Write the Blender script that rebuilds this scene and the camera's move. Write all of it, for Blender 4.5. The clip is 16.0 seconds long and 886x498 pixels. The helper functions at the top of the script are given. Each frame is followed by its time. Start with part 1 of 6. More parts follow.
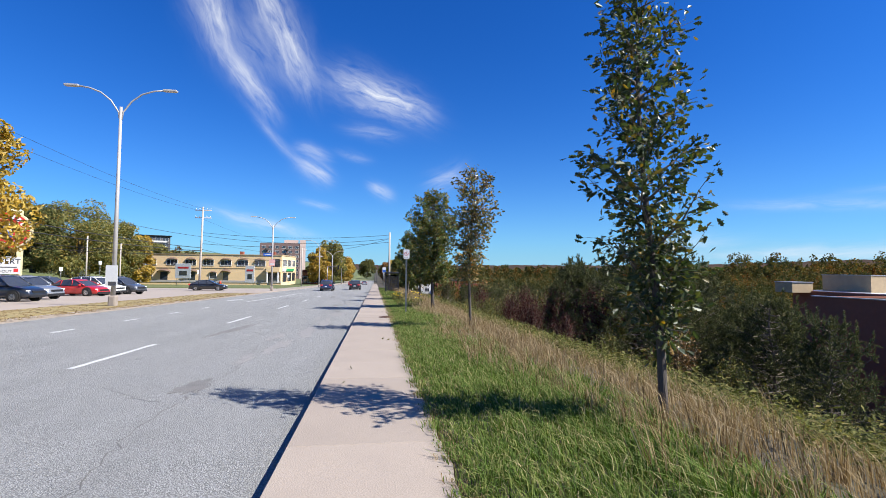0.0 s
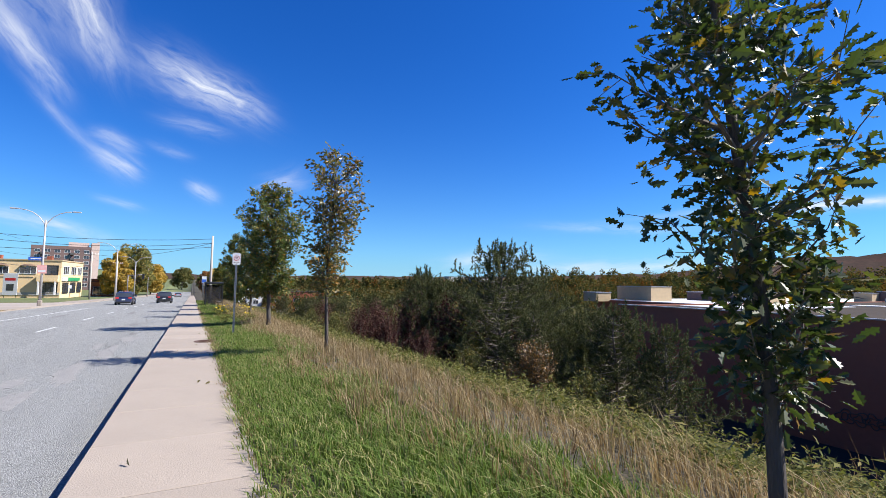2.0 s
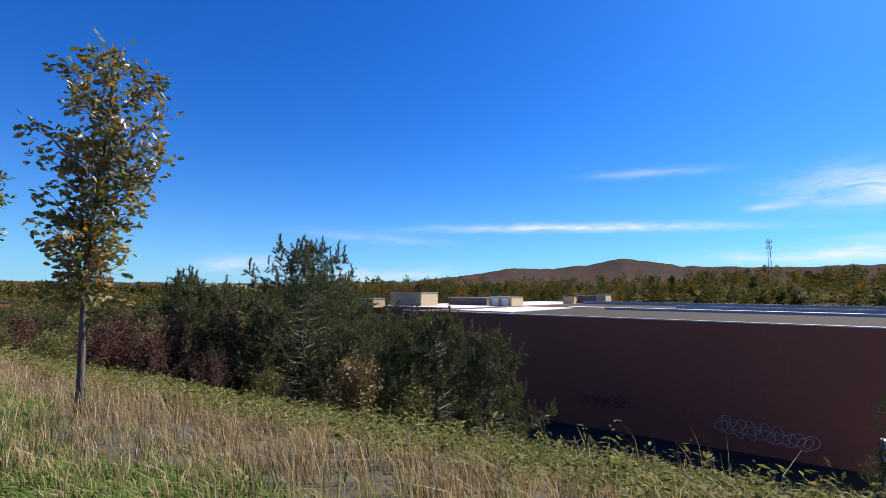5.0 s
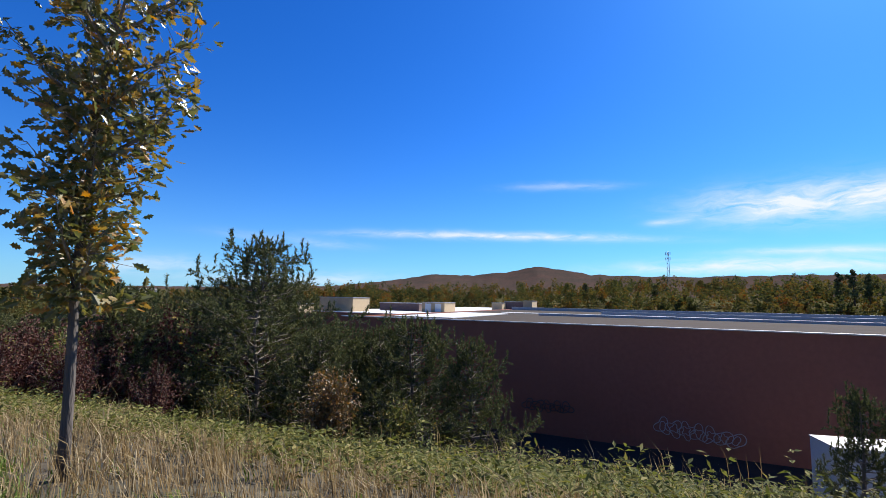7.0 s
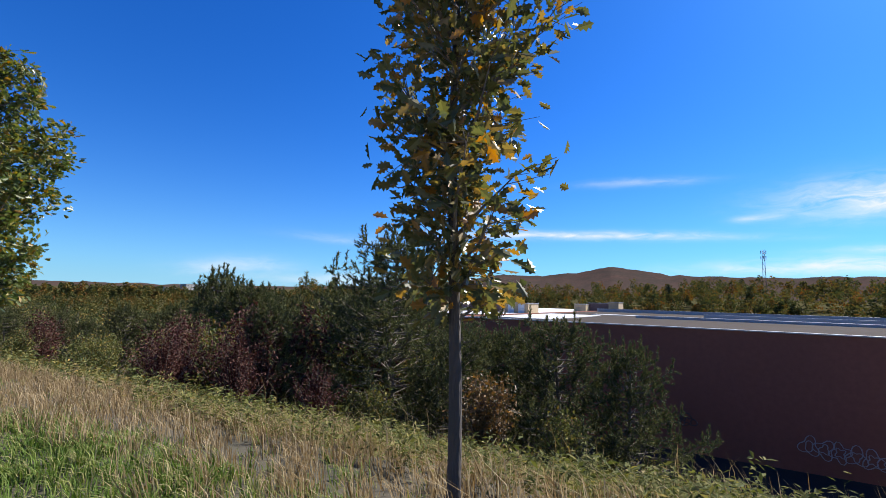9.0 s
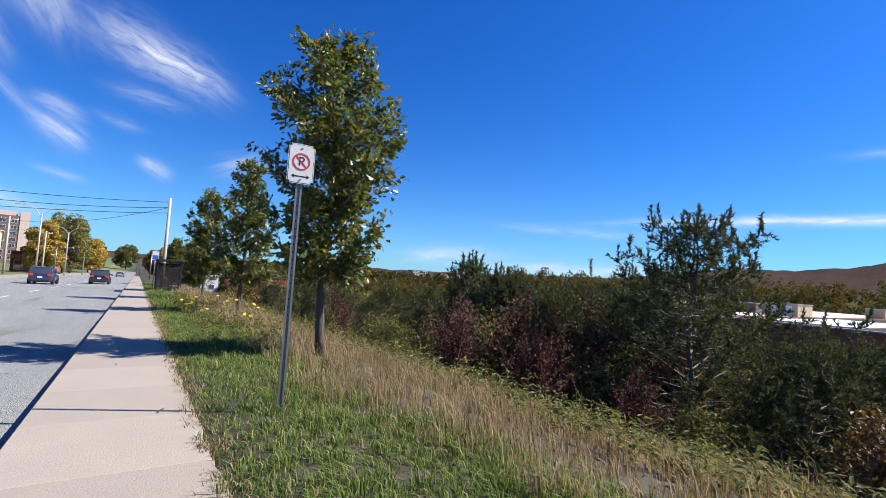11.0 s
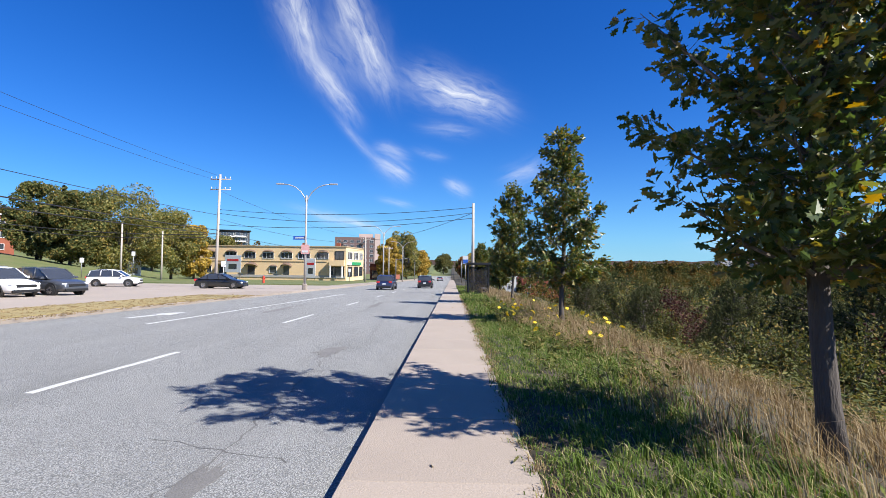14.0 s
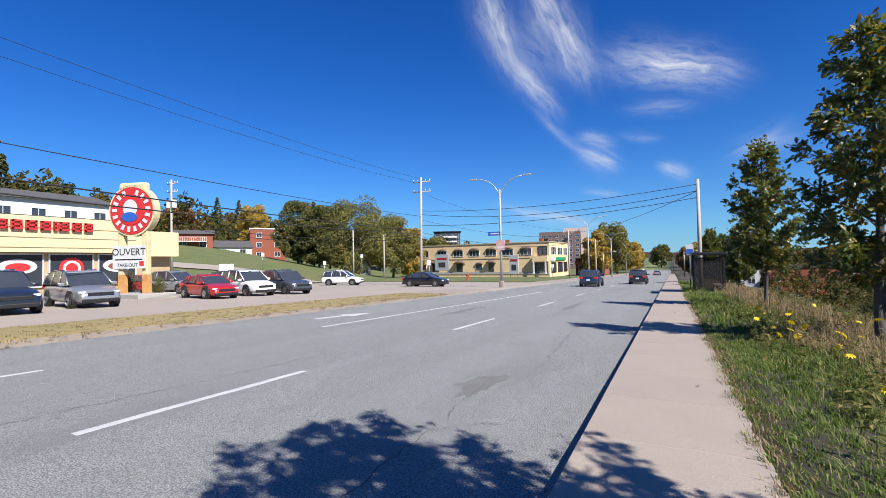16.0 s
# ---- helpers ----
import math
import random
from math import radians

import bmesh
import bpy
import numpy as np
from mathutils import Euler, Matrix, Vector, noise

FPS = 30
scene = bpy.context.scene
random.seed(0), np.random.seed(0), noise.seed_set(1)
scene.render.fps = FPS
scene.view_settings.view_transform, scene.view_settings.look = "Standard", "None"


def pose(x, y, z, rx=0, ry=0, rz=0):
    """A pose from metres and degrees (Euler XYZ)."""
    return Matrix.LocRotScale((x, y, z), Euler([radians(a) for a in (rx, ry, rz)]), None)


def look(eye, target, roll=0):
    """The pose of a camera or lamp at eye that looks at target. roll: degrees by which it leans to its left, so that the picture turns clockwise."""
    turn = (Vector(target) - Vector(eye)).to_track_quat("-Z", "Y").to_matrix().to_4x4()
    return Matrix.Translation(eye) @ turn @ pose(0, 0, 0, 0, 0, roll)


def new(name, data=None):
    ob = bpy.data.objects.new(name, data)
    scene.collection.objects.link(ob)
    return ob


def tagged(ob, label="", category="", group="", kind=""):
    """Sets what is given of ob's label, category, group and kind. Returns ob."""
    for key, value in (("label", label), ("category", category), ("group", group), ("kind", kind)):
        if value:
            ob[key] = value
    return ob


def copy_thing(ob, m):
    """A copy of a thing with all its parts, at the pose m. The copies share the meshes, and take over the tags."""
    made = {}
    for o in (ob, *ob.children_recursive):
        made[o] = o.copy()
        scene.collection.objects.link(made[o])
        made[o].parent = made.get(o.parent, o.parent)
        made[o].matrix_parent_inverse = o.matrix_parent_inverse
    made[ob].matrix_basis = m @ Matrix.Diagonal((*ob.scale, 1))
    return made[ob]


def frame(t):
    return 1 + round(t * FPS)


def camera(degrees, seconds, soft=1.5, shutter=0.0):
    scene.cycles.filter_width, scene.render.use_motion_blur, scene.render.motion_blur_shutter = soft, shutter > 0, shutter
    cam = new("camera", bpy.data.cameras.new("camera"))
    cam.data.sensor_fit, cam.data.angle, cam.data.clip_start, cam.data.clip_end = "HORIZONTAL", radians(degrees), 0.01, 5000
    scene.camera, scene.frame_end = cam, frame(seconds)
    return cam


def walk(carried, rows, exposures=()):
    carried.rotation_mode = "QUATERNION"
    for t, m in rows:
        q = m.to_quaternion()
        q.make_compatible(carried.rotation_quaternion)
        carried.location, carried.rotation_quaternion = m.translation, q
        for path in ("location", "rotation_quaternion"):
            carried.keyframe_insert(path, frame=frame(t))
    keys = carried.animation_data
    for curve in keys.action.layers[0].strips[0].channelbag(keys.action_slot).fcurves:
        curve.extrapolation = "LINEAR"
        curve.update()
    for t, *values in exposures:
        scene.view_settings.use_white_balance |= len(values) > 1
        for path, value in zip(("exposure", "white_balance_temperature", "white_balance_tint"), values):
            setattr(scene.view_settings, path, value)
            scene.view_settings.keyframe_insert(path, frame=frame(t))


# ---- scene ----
cam = camera(87.4, 16.0, 0.75)
METRES, EYE, TILT, LEAN, TURN = 26.0, 1.56, 2.0, 0.85, -8.2
ROWS = [
    (0.0, 0.0, 0.0, 0.0, -0.02, 0.6, -1.44),
    (0.5, -0.0043, 0.0306, -0.0021, -0.79, 0.83, -1.44),
    (1.0, -0.0098, 0.0615, -0.0036, -3.72, 1.38, -1.66),
    (1.5, -0.0125, 0.0912, -0.0049, -10.59, 2.07, -2.0),
    (2.0, -0.0155, 0.1207, -0.0063, -20.01, 2.6, -2.34),
    (2.5, -0.0154, 0.1471, -0.0081, -30.26, 2.95, -2.26),
    (3.0, -0.0186, 0.1719, -0.0094, -40.75, 3.66, -2.32),
    (5.5, -0.0302, 0.3073, -0.0183, -50.58, 4.95, -2.89),
    (6.0, -0.0346, 0.3346, -0.02, -54.11, 5.35, -3.14),
    (6.5, -0.0355, 0.3623, -0.022, -57.16, 5.67, -3.15),
    (7.0, -0.039, 0.3914, -0.0232, -58.38, 5.91, -3.21),
    (7.5, -0.0413, 0.4206, -0.025, -59.06, 6.09, -3.26),
    (8.0, -0.047, 0.4508, -0.0268, -58.62, 5.99, -3.44),
    (8.5, -0.0511, 0.4834, -0.0292, -55.3, 5.83, -3.48),
    (9.0, -0.0592, 0.5172, -0.0327, -50.05, 5.48, -3.59),
    (9.5, -0.066, 0.5501, -0.0346, -43.27, 4.7, -3.9),
    (10.0, -0.0755, 0.5818, -0.0376, -36.59, 3.93, -4.51),
    (12.5, -0.1119, 0.7524, -0.0487, -10.56, 0.56, -4.24),
    (13.0, -0.1157, 0.7867, -0.0517, -5.51, 0.41, -3.17),
    (13.5, -0.1208, 0.8195, -0.0523, 1.78, -0.1, -2.16),
    (14.0, -0.1227, 0.8524, -0.0542, 9.4, -0.11, -1.2),
    (14.5, -0.1266, 0.8863, -0.0558, 17.07, -0.33, -0.59),
    (15.0, -0.1294, 0.9207, -0.0569, 24.74, -0.57, 0.25),
    (15.5, -0.1358, 0.953, -0.059, 30.11, -0.56, 0.97),
    (16.0, -0.1416, 0.9853, -0.0609, 34.45, -0.57, 1.51),
]
walk(cam, [(t, pose(0, 0, EYE, TILT, LEAN, TURN) @ pose(METRES * x, METRES * y, METRES * z, 90 + pitch, roll, yaw)) for t, x, y, z, yaw, pitch, roll in ROWS],
     [(0.0, 1.12), (3.0, 1.22), (5.5, 1.16), (9.5, 1.18), (12.5, 1.16), (14.5, 1.18), (15.2, 1.10), (16.0, 0.9)])

# ---- daylight ----
SUN_AZ, SUN_EL = 115.0, 44.0        # degrees clockwise from +y, degrees up


def heading(az, el):
    a, e = radians(az), radians(el)
    return Vector((math.sin(a) * math.cos(e), math.cos(a) * math.cos(e), math.sin(e)))


sun = new("sun", bpy.data.lights.new("sun", "SUN"))
sun.data.energy, sun.data.angle, sun.data.color = 5.0, radians(0.55), (1.0, 0.965, 0.905)
sun.matrix_world = look(heading(SUN_AZ, SUN_EL) * 50, (0, 0, 0))

world = bpy.data.worlds.new("autumn_sky")
scene.world = world
world.use_nodes = True
wn, wl = world.node_tree.nodes, world.node_tree.links
wn.clear()


def wnode(kind, **values):
    n = wn.new(kind)
    for k, v in values.items():
        n.inputs[int(k[1:])].default_value = v
    return n


def wmath(op, a, b=None):
    n = wn.new("ShaderNodeMath")
    n.operation = op
    for i, v in enumerate((a, b)):
        if v is None:
            continue
        if isinstance(v, (int, float)):
            n.inputs[i].default_value = v
        else:
            wl.new(v, n.inputs[i])
    return n.outputs[0]


def wdot(a, vec):
    n = wn.new("ShaderNodeVectorMath")
    n.operation = "DOT_PRODUCT"
    wl.new(a, n.inputs[0])
    n.inputs[1].default_value = vec
    return n.outputs["Value"]


sky = wn.new("ShaderNodeTexSky")
sky.sky_type, sky.sun_disc = "NISHITA", False
sky.sun_elevation, sky.sun_rotation = radians(SUN_EL), radians(SUN_AZ)
sky.air_density, sky.dust_density, sky.ozone_density, sky.altitude = 1.0, 0.5, 2.4, 300.0
hue = wn.new("ShaderNodeHueSaturation")
hue.inputs["Saturation"].default_value, hue.inputs["Value"].default_value = 1.3, 1.0
wl.new(sky.outputs[0], hue.inputs["Color"])
coord = wn.new("ShaderNodeTexCoord")
way = coord.outputs["Generated"]
# wisps of cirrus: (bearing, height) of both ends, half width, strength, all in degrees but the last
CIRRUS = [
    ((-21.0, 30.5), (-17.3, 22.8), 1.5, 0.8), ((-17.9, 24), (-12.3, 17.4), 1.0, 0.75), ((-14.6, 31), (-8.6, 20.8), 1.5, 0.9),
    ((-17.0, 27), (-11.5, 21), 2.6, 0.2), ((-4.9, 22.4), (5.8, 18.5), 1.6, 1.0), ((-10.5, 22.5), (-4.0, 20.5), 1.3, 0.1),
    ((-9.6, 14.2), (-5.8, 13.0), 0.6, 0.5), ((-9.3, 12.4), (-5.6, 10.4), 0.9, 0.75), ((-14.5, 17.5), (-8.6, 11.5), 0.45, 0.3),
    ((-4, 16.8), (2.5, 16.0), 0.7, 0.3), ((-5, 14), (-1, 13.2), 0.5, 0.22),
    ((-0.9, 10.2), (1.9, 8.8), 0.6, 0.6), ((6.4, 9.9), (11.2, 12.2), 1.2, 0.38),
    ((-18, 6.3), (-8.0, 4.0), 0.6, 0.6), ((-9, 8.0), (-5, 7.2), 0.35, 0.3), ((54.5, 7.8), (92, 7.2), 0.42, 0.95), ((95, 10.3), (119, 9.7), 1.5, 1.3),
    ((90.5, 9.0), (95, 9.3), 0.35, 0.7), ((74.5, 13.8), (88, 13.5), 0.4, 0.35), ((86, 3.7), (118, 4.0), 0.75, 1.0),
    ((98, 5.5), (116, 5.1), 0.4, 0.7), ((28, 2.6), (40, 3.2), 0.8, 0.5), ((37, 1.5), (60, 2.6), 0.7, 0.6), ((40, 7.0), (57, 6.2), 0.5, 0.3),
]
fine = wn.new("ShaderNodeTexNoise")
fine.inputs["Scale"].default_value, fine.inputs["Detail"].default_value, fine.inputs["Distortion"].default_value = 9.0, 6.0, 0.5
wl.new(way, fine.inputs["Vector"])
wander = wmath("SUBTRACT", fine.outputs["Fac"], 0.5)
wisp = None
for k, ((a0, e0), (a1, e1), wide, strength) in enumerate(CIRRUS):
    p, q = heading(a0, e0), heading(a1, e1)
    mid = (p + q).normalized()
    along = (q - p).normalized()
    across = mid.cross(along)
    half = (q - p).length / 2
    depth = wdot(way, mid)
    u = wmath("DIVIDE", wdot(way, along), wmath("MAXIMUM", depth, 0.05))
    v = wmath("DIVIDE", wdot(way, across), wmath("MAXIMUM", depth, 0.05))
    v = wmath("ADD", v, wmath("MULTIPLY", wander, radians(wide) * 1.6))
    r2 = wmath("ADD", wmath("POWER", wmath("ABSOLUTE", wmath("DIVIDE", u, half * 0.95)), 2.6), wmath("POWER", wmath("ABSOLUTE", wmath("DIVIDE", v, radians(wide))), 1.7))
    # fibres drawn out along the wisp
    fibre = wn.new("ShaderNodeCombineXYZ")
    wl.new(wmath("MULTIPLY", u, 9.0), fibre.inputs[0])
    wl.new(wmath("MULTIPLY", v, 42.0), fibre.inputs[1])
    fibre.inputs[2].default_value = 3.7 * k
    strand = wn.new("ShaderNodeTexNoise")
    strand.inputs["Scale"].default_value, strand.inputs["Detail"].default_value, strand.inputs["Roughness"].default_value, strand.inputs["Distortion"].default_value = 1.6, 7.0, 0.6, 0.6
    wl.new(fibre.outputs[0], strand.inputs["Vector"])
    comb = wn.new("ShaderNodeMapRange")
    comb.inputs[1].default_value, comb.inputs[2].default_value, comb.inputs[3].default_value = 0.28, 0.66, 0.12
    wl.new(strand.outputs["Fac"], comb.inputs[0])
    g = wmath("MULTIPLY", wmath("EXPONENT", wmath("MULTIPLY", r2, -1.0)), wmath("MULTIPLY", wmath("GREATER_THAN", depth, 0.3), strength))
    g = wmath("MULTIPLY", g, comb.outputs[0])
    wisp = g if wisp is None else wmath("ADD", wisp, wmath("MULTIPLY", g, wmath("SUBTRACT", 1.0, wisp)))
feather = wisp
mix = wn.new("ShaderNodeMix")
mix.data_type = "RGBA"
wl.new(wmath("MINIMUM", feather, 0.95), mix.inputs[0])
blue = wn.new("ShaderNodeMix")
blue.data_type, blue.blend_type = "RGBA", "MULTIPLY"
blue.inputs[0].default_value = 1.0
blue.inputs[7].default_value = (0.29, 0.83, 1.54, 1)
wl.new(hue.outputs[0], blue.inputs[6])
pale = wn.new("ShaderNodeMix")
pale.data_type = "RGBA"
pale.inputs[7].default_value = (4.0, 7.3, 9.8, 1)
wl.new(wmath("MULTIPLY", wmath("EXPONENT", wmath("MULTIPLY", wmath("MAXIMUM", wdot(way, (0, 0, 1)), 0.0), -11.0)), 0.75), pale.inputs[0])
wl.new(blue.outputs[2], pale.inputs[6])
wl.new(pale.outputs[2], mix.inputs[6])
mix.inputs[7].default_value = (8.6, 9.0, 9.8, 1)
back = wn.new("ShaderNodeBackground")
back.inputs["Strength"].default_value = 0.048
wl.new(mix.outputs[2], back.inputs["Color"])
wout = wn.new("ShaderNodeOutputWorld")
wl.new(back.outputs[0], wout.inputs["Surface"])

# ---- materials ----
def mat(name, a, b=None, rough=0.8, metal=0.0, scale=6.0, fine=60.0, bump=0.15, bump_scale=None, spec=0.5, island=False, each=False, tint=None, leaf=0.0, stretch=None, streak=None, clump=0.0):
    """A surface between two colours, mottled at two scales, with fine relief. island / each: varies by loose piece / by object."""
    m = bpy.data.materials.new(name)
    m.use_nodes = True
    nt = m.node_tree
    nodes, links = nt.nodes, nt.links
    bsdf = nodes["Principled BSDF"]
    b = b or tuple(c * 0.75 for c in a)
    tc = nodes.new("ShaderNodeTexCoord")
    src = tc.outputs["Object"]
    if stretch:
        mp = nodes.new("ShaderNodeMapping")
        mp.inputs["Scale"].default_value = stretch
        links.new(src, mp.inputs["Vector"])
        src = mp.outputs[0]

    def noise_at(s, d=4.0):
        n = nodes.new("ShaderNodeTexNoise")
        n.inputs["Scale"].default_value, n.inputs["Detail"].default_value = s, d
        links.new(src, n.inputs["Vector"])
        return n.outputs["Fac"]

    def mixer(fac, c0, c1):
        x = nodes.new("ShaderNodeMix")
        x.data_type = "RGBA"
        links.new(fac, x.inputs[0])
        for k, c in ((6, c0), (7, c1)):
            if isinstance(c, tuple):
                x.inputs[k].default_value = (*c, 1)
            else:
                links.new(c, x.inputs[k])
        return x.outputs[2]

    def ramp(fac, lo, hi):
        r = nodes.new("ShaderNodeMapRange")
        r.inputs[1].default_value, r.inputs[2].default_value = lo, hi
        links.new(fac, r.inputs[0])
        return r.outputs[0]

    col = mixer(ramp(noise_at(scale), 0.3, 0.7), a, b)
    col = mixer(ramp(noise_at(fine, 2.0), 0.25, 0.9), col, tuple(c * 0.72 for c in a)) if fine else col
    if streak:
        # long worn bands along y and broad irregular stains
        mp2 = nodes.new("ShaderNodeMapping")
        mp2.inputs["Scale"].default_value = (1.0, 0.035, 1.0)
        links.new(tc.outputs["Object"], mp2.inputs["Vector"])
        band = nodes.new("ShaderNodeTexNoise")
        band.inputs["Scale"].default_value, band.inputs["Detail"].default_value = 1.1, 3.0
        links.new(mp2.outputs[0], band.inputs["Vector"])
        col = mixer(ramp(band.outputs["Fac"], 0.42, 0.75), col, streak)
        stain = nodes.new("ShaderNodeTexNoise")
        stain.inputs["Scale"].default_value, stain.inputs["Detail"].default_value, stain.inputs["Roughness"].default_value = 0.33, 9.0, 0.68
        mp3 = nodes.new("ShaderNodeMapping")
        mp3.inputs["Scale"].default_value = (1.0, 0.35, 1.0)
        links.new(tc.outputs["Object"], mp3.inputs["Vector"])
        links.new(mp3.outputs[0], stain.inputs["Vector"])
        col = mixer(ramp(stain.outputs["Fac"], 0.55, 0.66), col, tuple(c * 0.62 for c in a))
        grit = nodes.new("ShaderNodeTexVoronoi")
        grit.inputs["Scale"].default_value = 62.0
        links.new(tc.outputs["Object"], grit.inputs["Vector"])
        col = mixer(ramp(grit.outputs["Distance"], 0.3, 0.66), col, tuple(c * 0.42 for c in a))
    if island or each:
        n = nodes.new("ShaderNodeNewGeometry") if island else nodes.new("ShaderNodeObjectInfo")
        rnd = n.outputs["Random Per Island" if island else "Random"]
        if clump:
            # whole crowns share a colour, single leaves stray from it
            stray = nodes.new("ShaderNodeMix")
            stray.inputs[0].default_value = 0.28
            links.new(ramp(noise_at(clump, 1.0), 0.3, 0.7), stray.inputs[2])
            links.new(rnd, stray.inputs[3])
            rnd = stray.outputs[0]
        if tint:
            cr = nodes.new("ShaderNodeValToRGB")
            cr.color_ramp.interpolation = "LINEAR"
            els = cr.color_ramp.elements
            while len(els) < len(tint):
                els.new(0.5)
            for e, (p, c) in zip(els, tint):
                e.position, e.color = p, (*c, 1)
            links.new(rnd, cr.inputs[0])
            half = nodes.new("ShaderNodeMix")
            half.data_type = "RGBA"
            half.inputs[0].default_value = 0.85
            links.new(col, half.inputs[6])
            links.new(cr.outputs[0], half.inputs[7])
            col = half.outputs[2]
        else:
            v = nodes.new("ShaderNodeHueSaturation")
            mr = nodes.new("ShaderNodeMapRange")
            mr.inputs[3].default_value, mr.inputs[4].default_value = 0.93, 1.05
            links.new(rnd, mr.inputs[0])
            links.new(mr.outputs[0], v.inputs["Value"])
            links.new(col, v.inputs["Color"])
            col = v.outputs[0]
    links.new(col, bsdf.inputs["Base Color"])
    bsdf.inputs["Roughness"].default_value, bsdf.inputs["Metallic"].default_value = rough, metal
    bsdf.inputs["Specular IOR Level"].default_value = spec
    if bump:
        bp = nodes.new("ShaderNodeBump")
        bp.inputs["Strength"].default_value, bp.inputs["Distance"].default_value = bump, 0.02
        links.new(noise_at(bump_scale or fine or 30.0, 3.0), bp.inputs["Height"])
        links.new(bp.outputs[0], bsdf.inputs["Normal"])
    if leaf:
        tr = nodes.new("ShaderNodeBsdfTranslucent")
        lift = nodes.new("ShaderNodeHueSaturation")
        lift.inputs["Saturation"].default_value, lift.inputs["Value"].default_value = 1.15, 1.5
        links.new(col, lift.inputs["Color"])
        links.new(lift.outputs[0], tr.inputs["Color"])
        ms = nodes.new("ShaderNodeMixShader")
        ms.inputs[0].default_value = leaf
        links.new(bsdf.outputs[0], ms.inputs[1])
        links.new(tr.outputs[0], ms.inputs[2])
        links.new(ms.outputs[0], nodes["Material Output"].inputs["Surface"])
    return m


M_ASPHALT = mat("asphalt", (0.35, 0.35, 0.342), (0.305, 0.305, 0.298), 0.88, scale=0.45, fine=45, bump=0.9, bump_scale=70, streak=(0.25, 0.249, 0.243), spec=0.2)
# lane asphalt: the store's shade is put into this very dark colour
M_LANE = mat("shade_dark_asphalt", (0.0595, 0.0408, 0.034), (0.0425, 0.0306, 0.0255), 0.9, scale=0.4, fine=20, bump=0.4, spec=0.1)
M_PATCH = mat("asphalt_patch", (0.13, 0.124, 0.118), (0.177, 0.168, 0.159), 0.85, scale=3, fine=60, bump=0.5)
M_WORN = mat("worn_asphalt_stain", (0.2, 0.19, 0.185), (0.27, 0.26, 0.25), 0.9, scale=6, fine=60, bump=0.6)
M_CRACK = mat("crack_filler", (0.118, 0.112, 0.107), rough=0.8, scale=5)
M_LOT = mat("parking_asphalt", (0.33, 0.277, 0.236), (0.284, 0.242, 0.207), 0.9, scale=0.3, fine=25, bump=0.3)
M_CONCRETE = mat("pavement_concrete", (0.325, 0.269, 0.221), (0.289, 0.239, 0.198), 0.85, scale=1.6, fine=70, bump=0.35, each=True)
M_KERB = mat("kerb_concrete", (0.307, 0.254, 0.212), (0.236, 0.201, 0.166), 0.9, scale=2.5, fine=40, bump=0.5)
M_PAINT = mat("road_paint", (0.512, 0.512, 0.499), (0.394, 0.394, 0.387), 0.7, scale=5, fine=40, bump=0.2)
M_SOIL = mat("bank_soil", (0.06, 0.045, 0.0263), (0.0375, 0.0375, 0.0188), 0.95, scale=0.6, fine=12, bump=0.6)
M_LAWN = mat("mown_lawn", (0.0836, 0.115, 0.0279), (0.153, 0.139, 0.0558), 0.9, scale=0.3, fine=14, bump=0.7)
M_DRYLAWN = mat("dry_lawn", (0.284, 0.218, 0.0943), (0.195, 0.166, 0.0649), 0.95, scale=0.5, fine=14, bump=0.6)
M_FIELD = mat("valley_ground", (0.051, 0.051, 0.0229), (0.0816, 0.0612, 0.0306), 0.95, scale=0.05, fine=1.0, bump=0.5, spec=0.0)
M_BARK = mat("grey_bark", (0.096, 0.078, 0.066), (0.054, 0.045, 0.039), 0.95, scale=12, fine=50, bump=0.9, stretch=(1, 1, 0.18))
M_TWIG = mat("twig", (0.13, 0.10, 0.08), (0.2, 0.17, 0.13), 0.9, scale=8)
GREEN_OAK = ((0.0, (0.0467, 0.0723, 0.0187)), (0.4, (0.085, 0.111, 0.0255)), (0.75, (0.145, 0.145, 0.034)), (0.93, (0.255, 0.178, 0.034)), (1.0, (0.306, 0.153, 0.0298)))
RUST_OAK = ((0.0, (0.051, 0.0638, 0.0213)), (0.4, (0.102, 0.102, 0.0298)), (0.7, (0.187, 0.14, 0.0425)), (0.88, (0.272, 0.17, 0.051)), (1.0, (0.357, 0.153, 0.0298)))
M_LEAF = mat("oak_leaf", (0.054, 0.081, 0.027), rough=0.38, scale=4, fine=0, bump=0, island=True, tint=GREEN_OAK, leaf=0.34)
# darker copy of the oak leaf: its backlit look is put into the tints
M_LEAF_BACKLIT = mat("backlit_oak_leaf", (0.0382, 0.0536, 0.0153), rough=0.45, scale=4, fine=0, bump=0, island=True, leaf=0.3,
                  tint=((0.0, (0.0229, 0.0382, 0.0107)), (0.5, (0.0459, 0.065, 0.0168)), (0.85, (0.0842, 0.0918, 0.0229)), (0.96, (0.184, 0.13, 0.0306)), (1.0, (0.26, 0.145, 0.0268))))
M_RUST = mat("turning_oak_leaf", (0.108, 0.099, 0.036), rough=0.4, scale=4, fine=0, bump=0, island=True, tint=RUST_OAK, leaf=0.3)
M_NEEDLE = mat("pine_needle", (0.0432, 0.0648, 0.0344), rough=0.8, spec=0.12, scale=2, fine=0, bump=0, island=True, leaf=0.16,
               tint=((0.0, (0.0302, 0.0389, 0.0156)), (0.5, (0.0734, 0.0821, 0.0302)), (0.85, (0.146, 0.143, 0.056)), (1.0, (0.244, 0.216, 0.0952))))
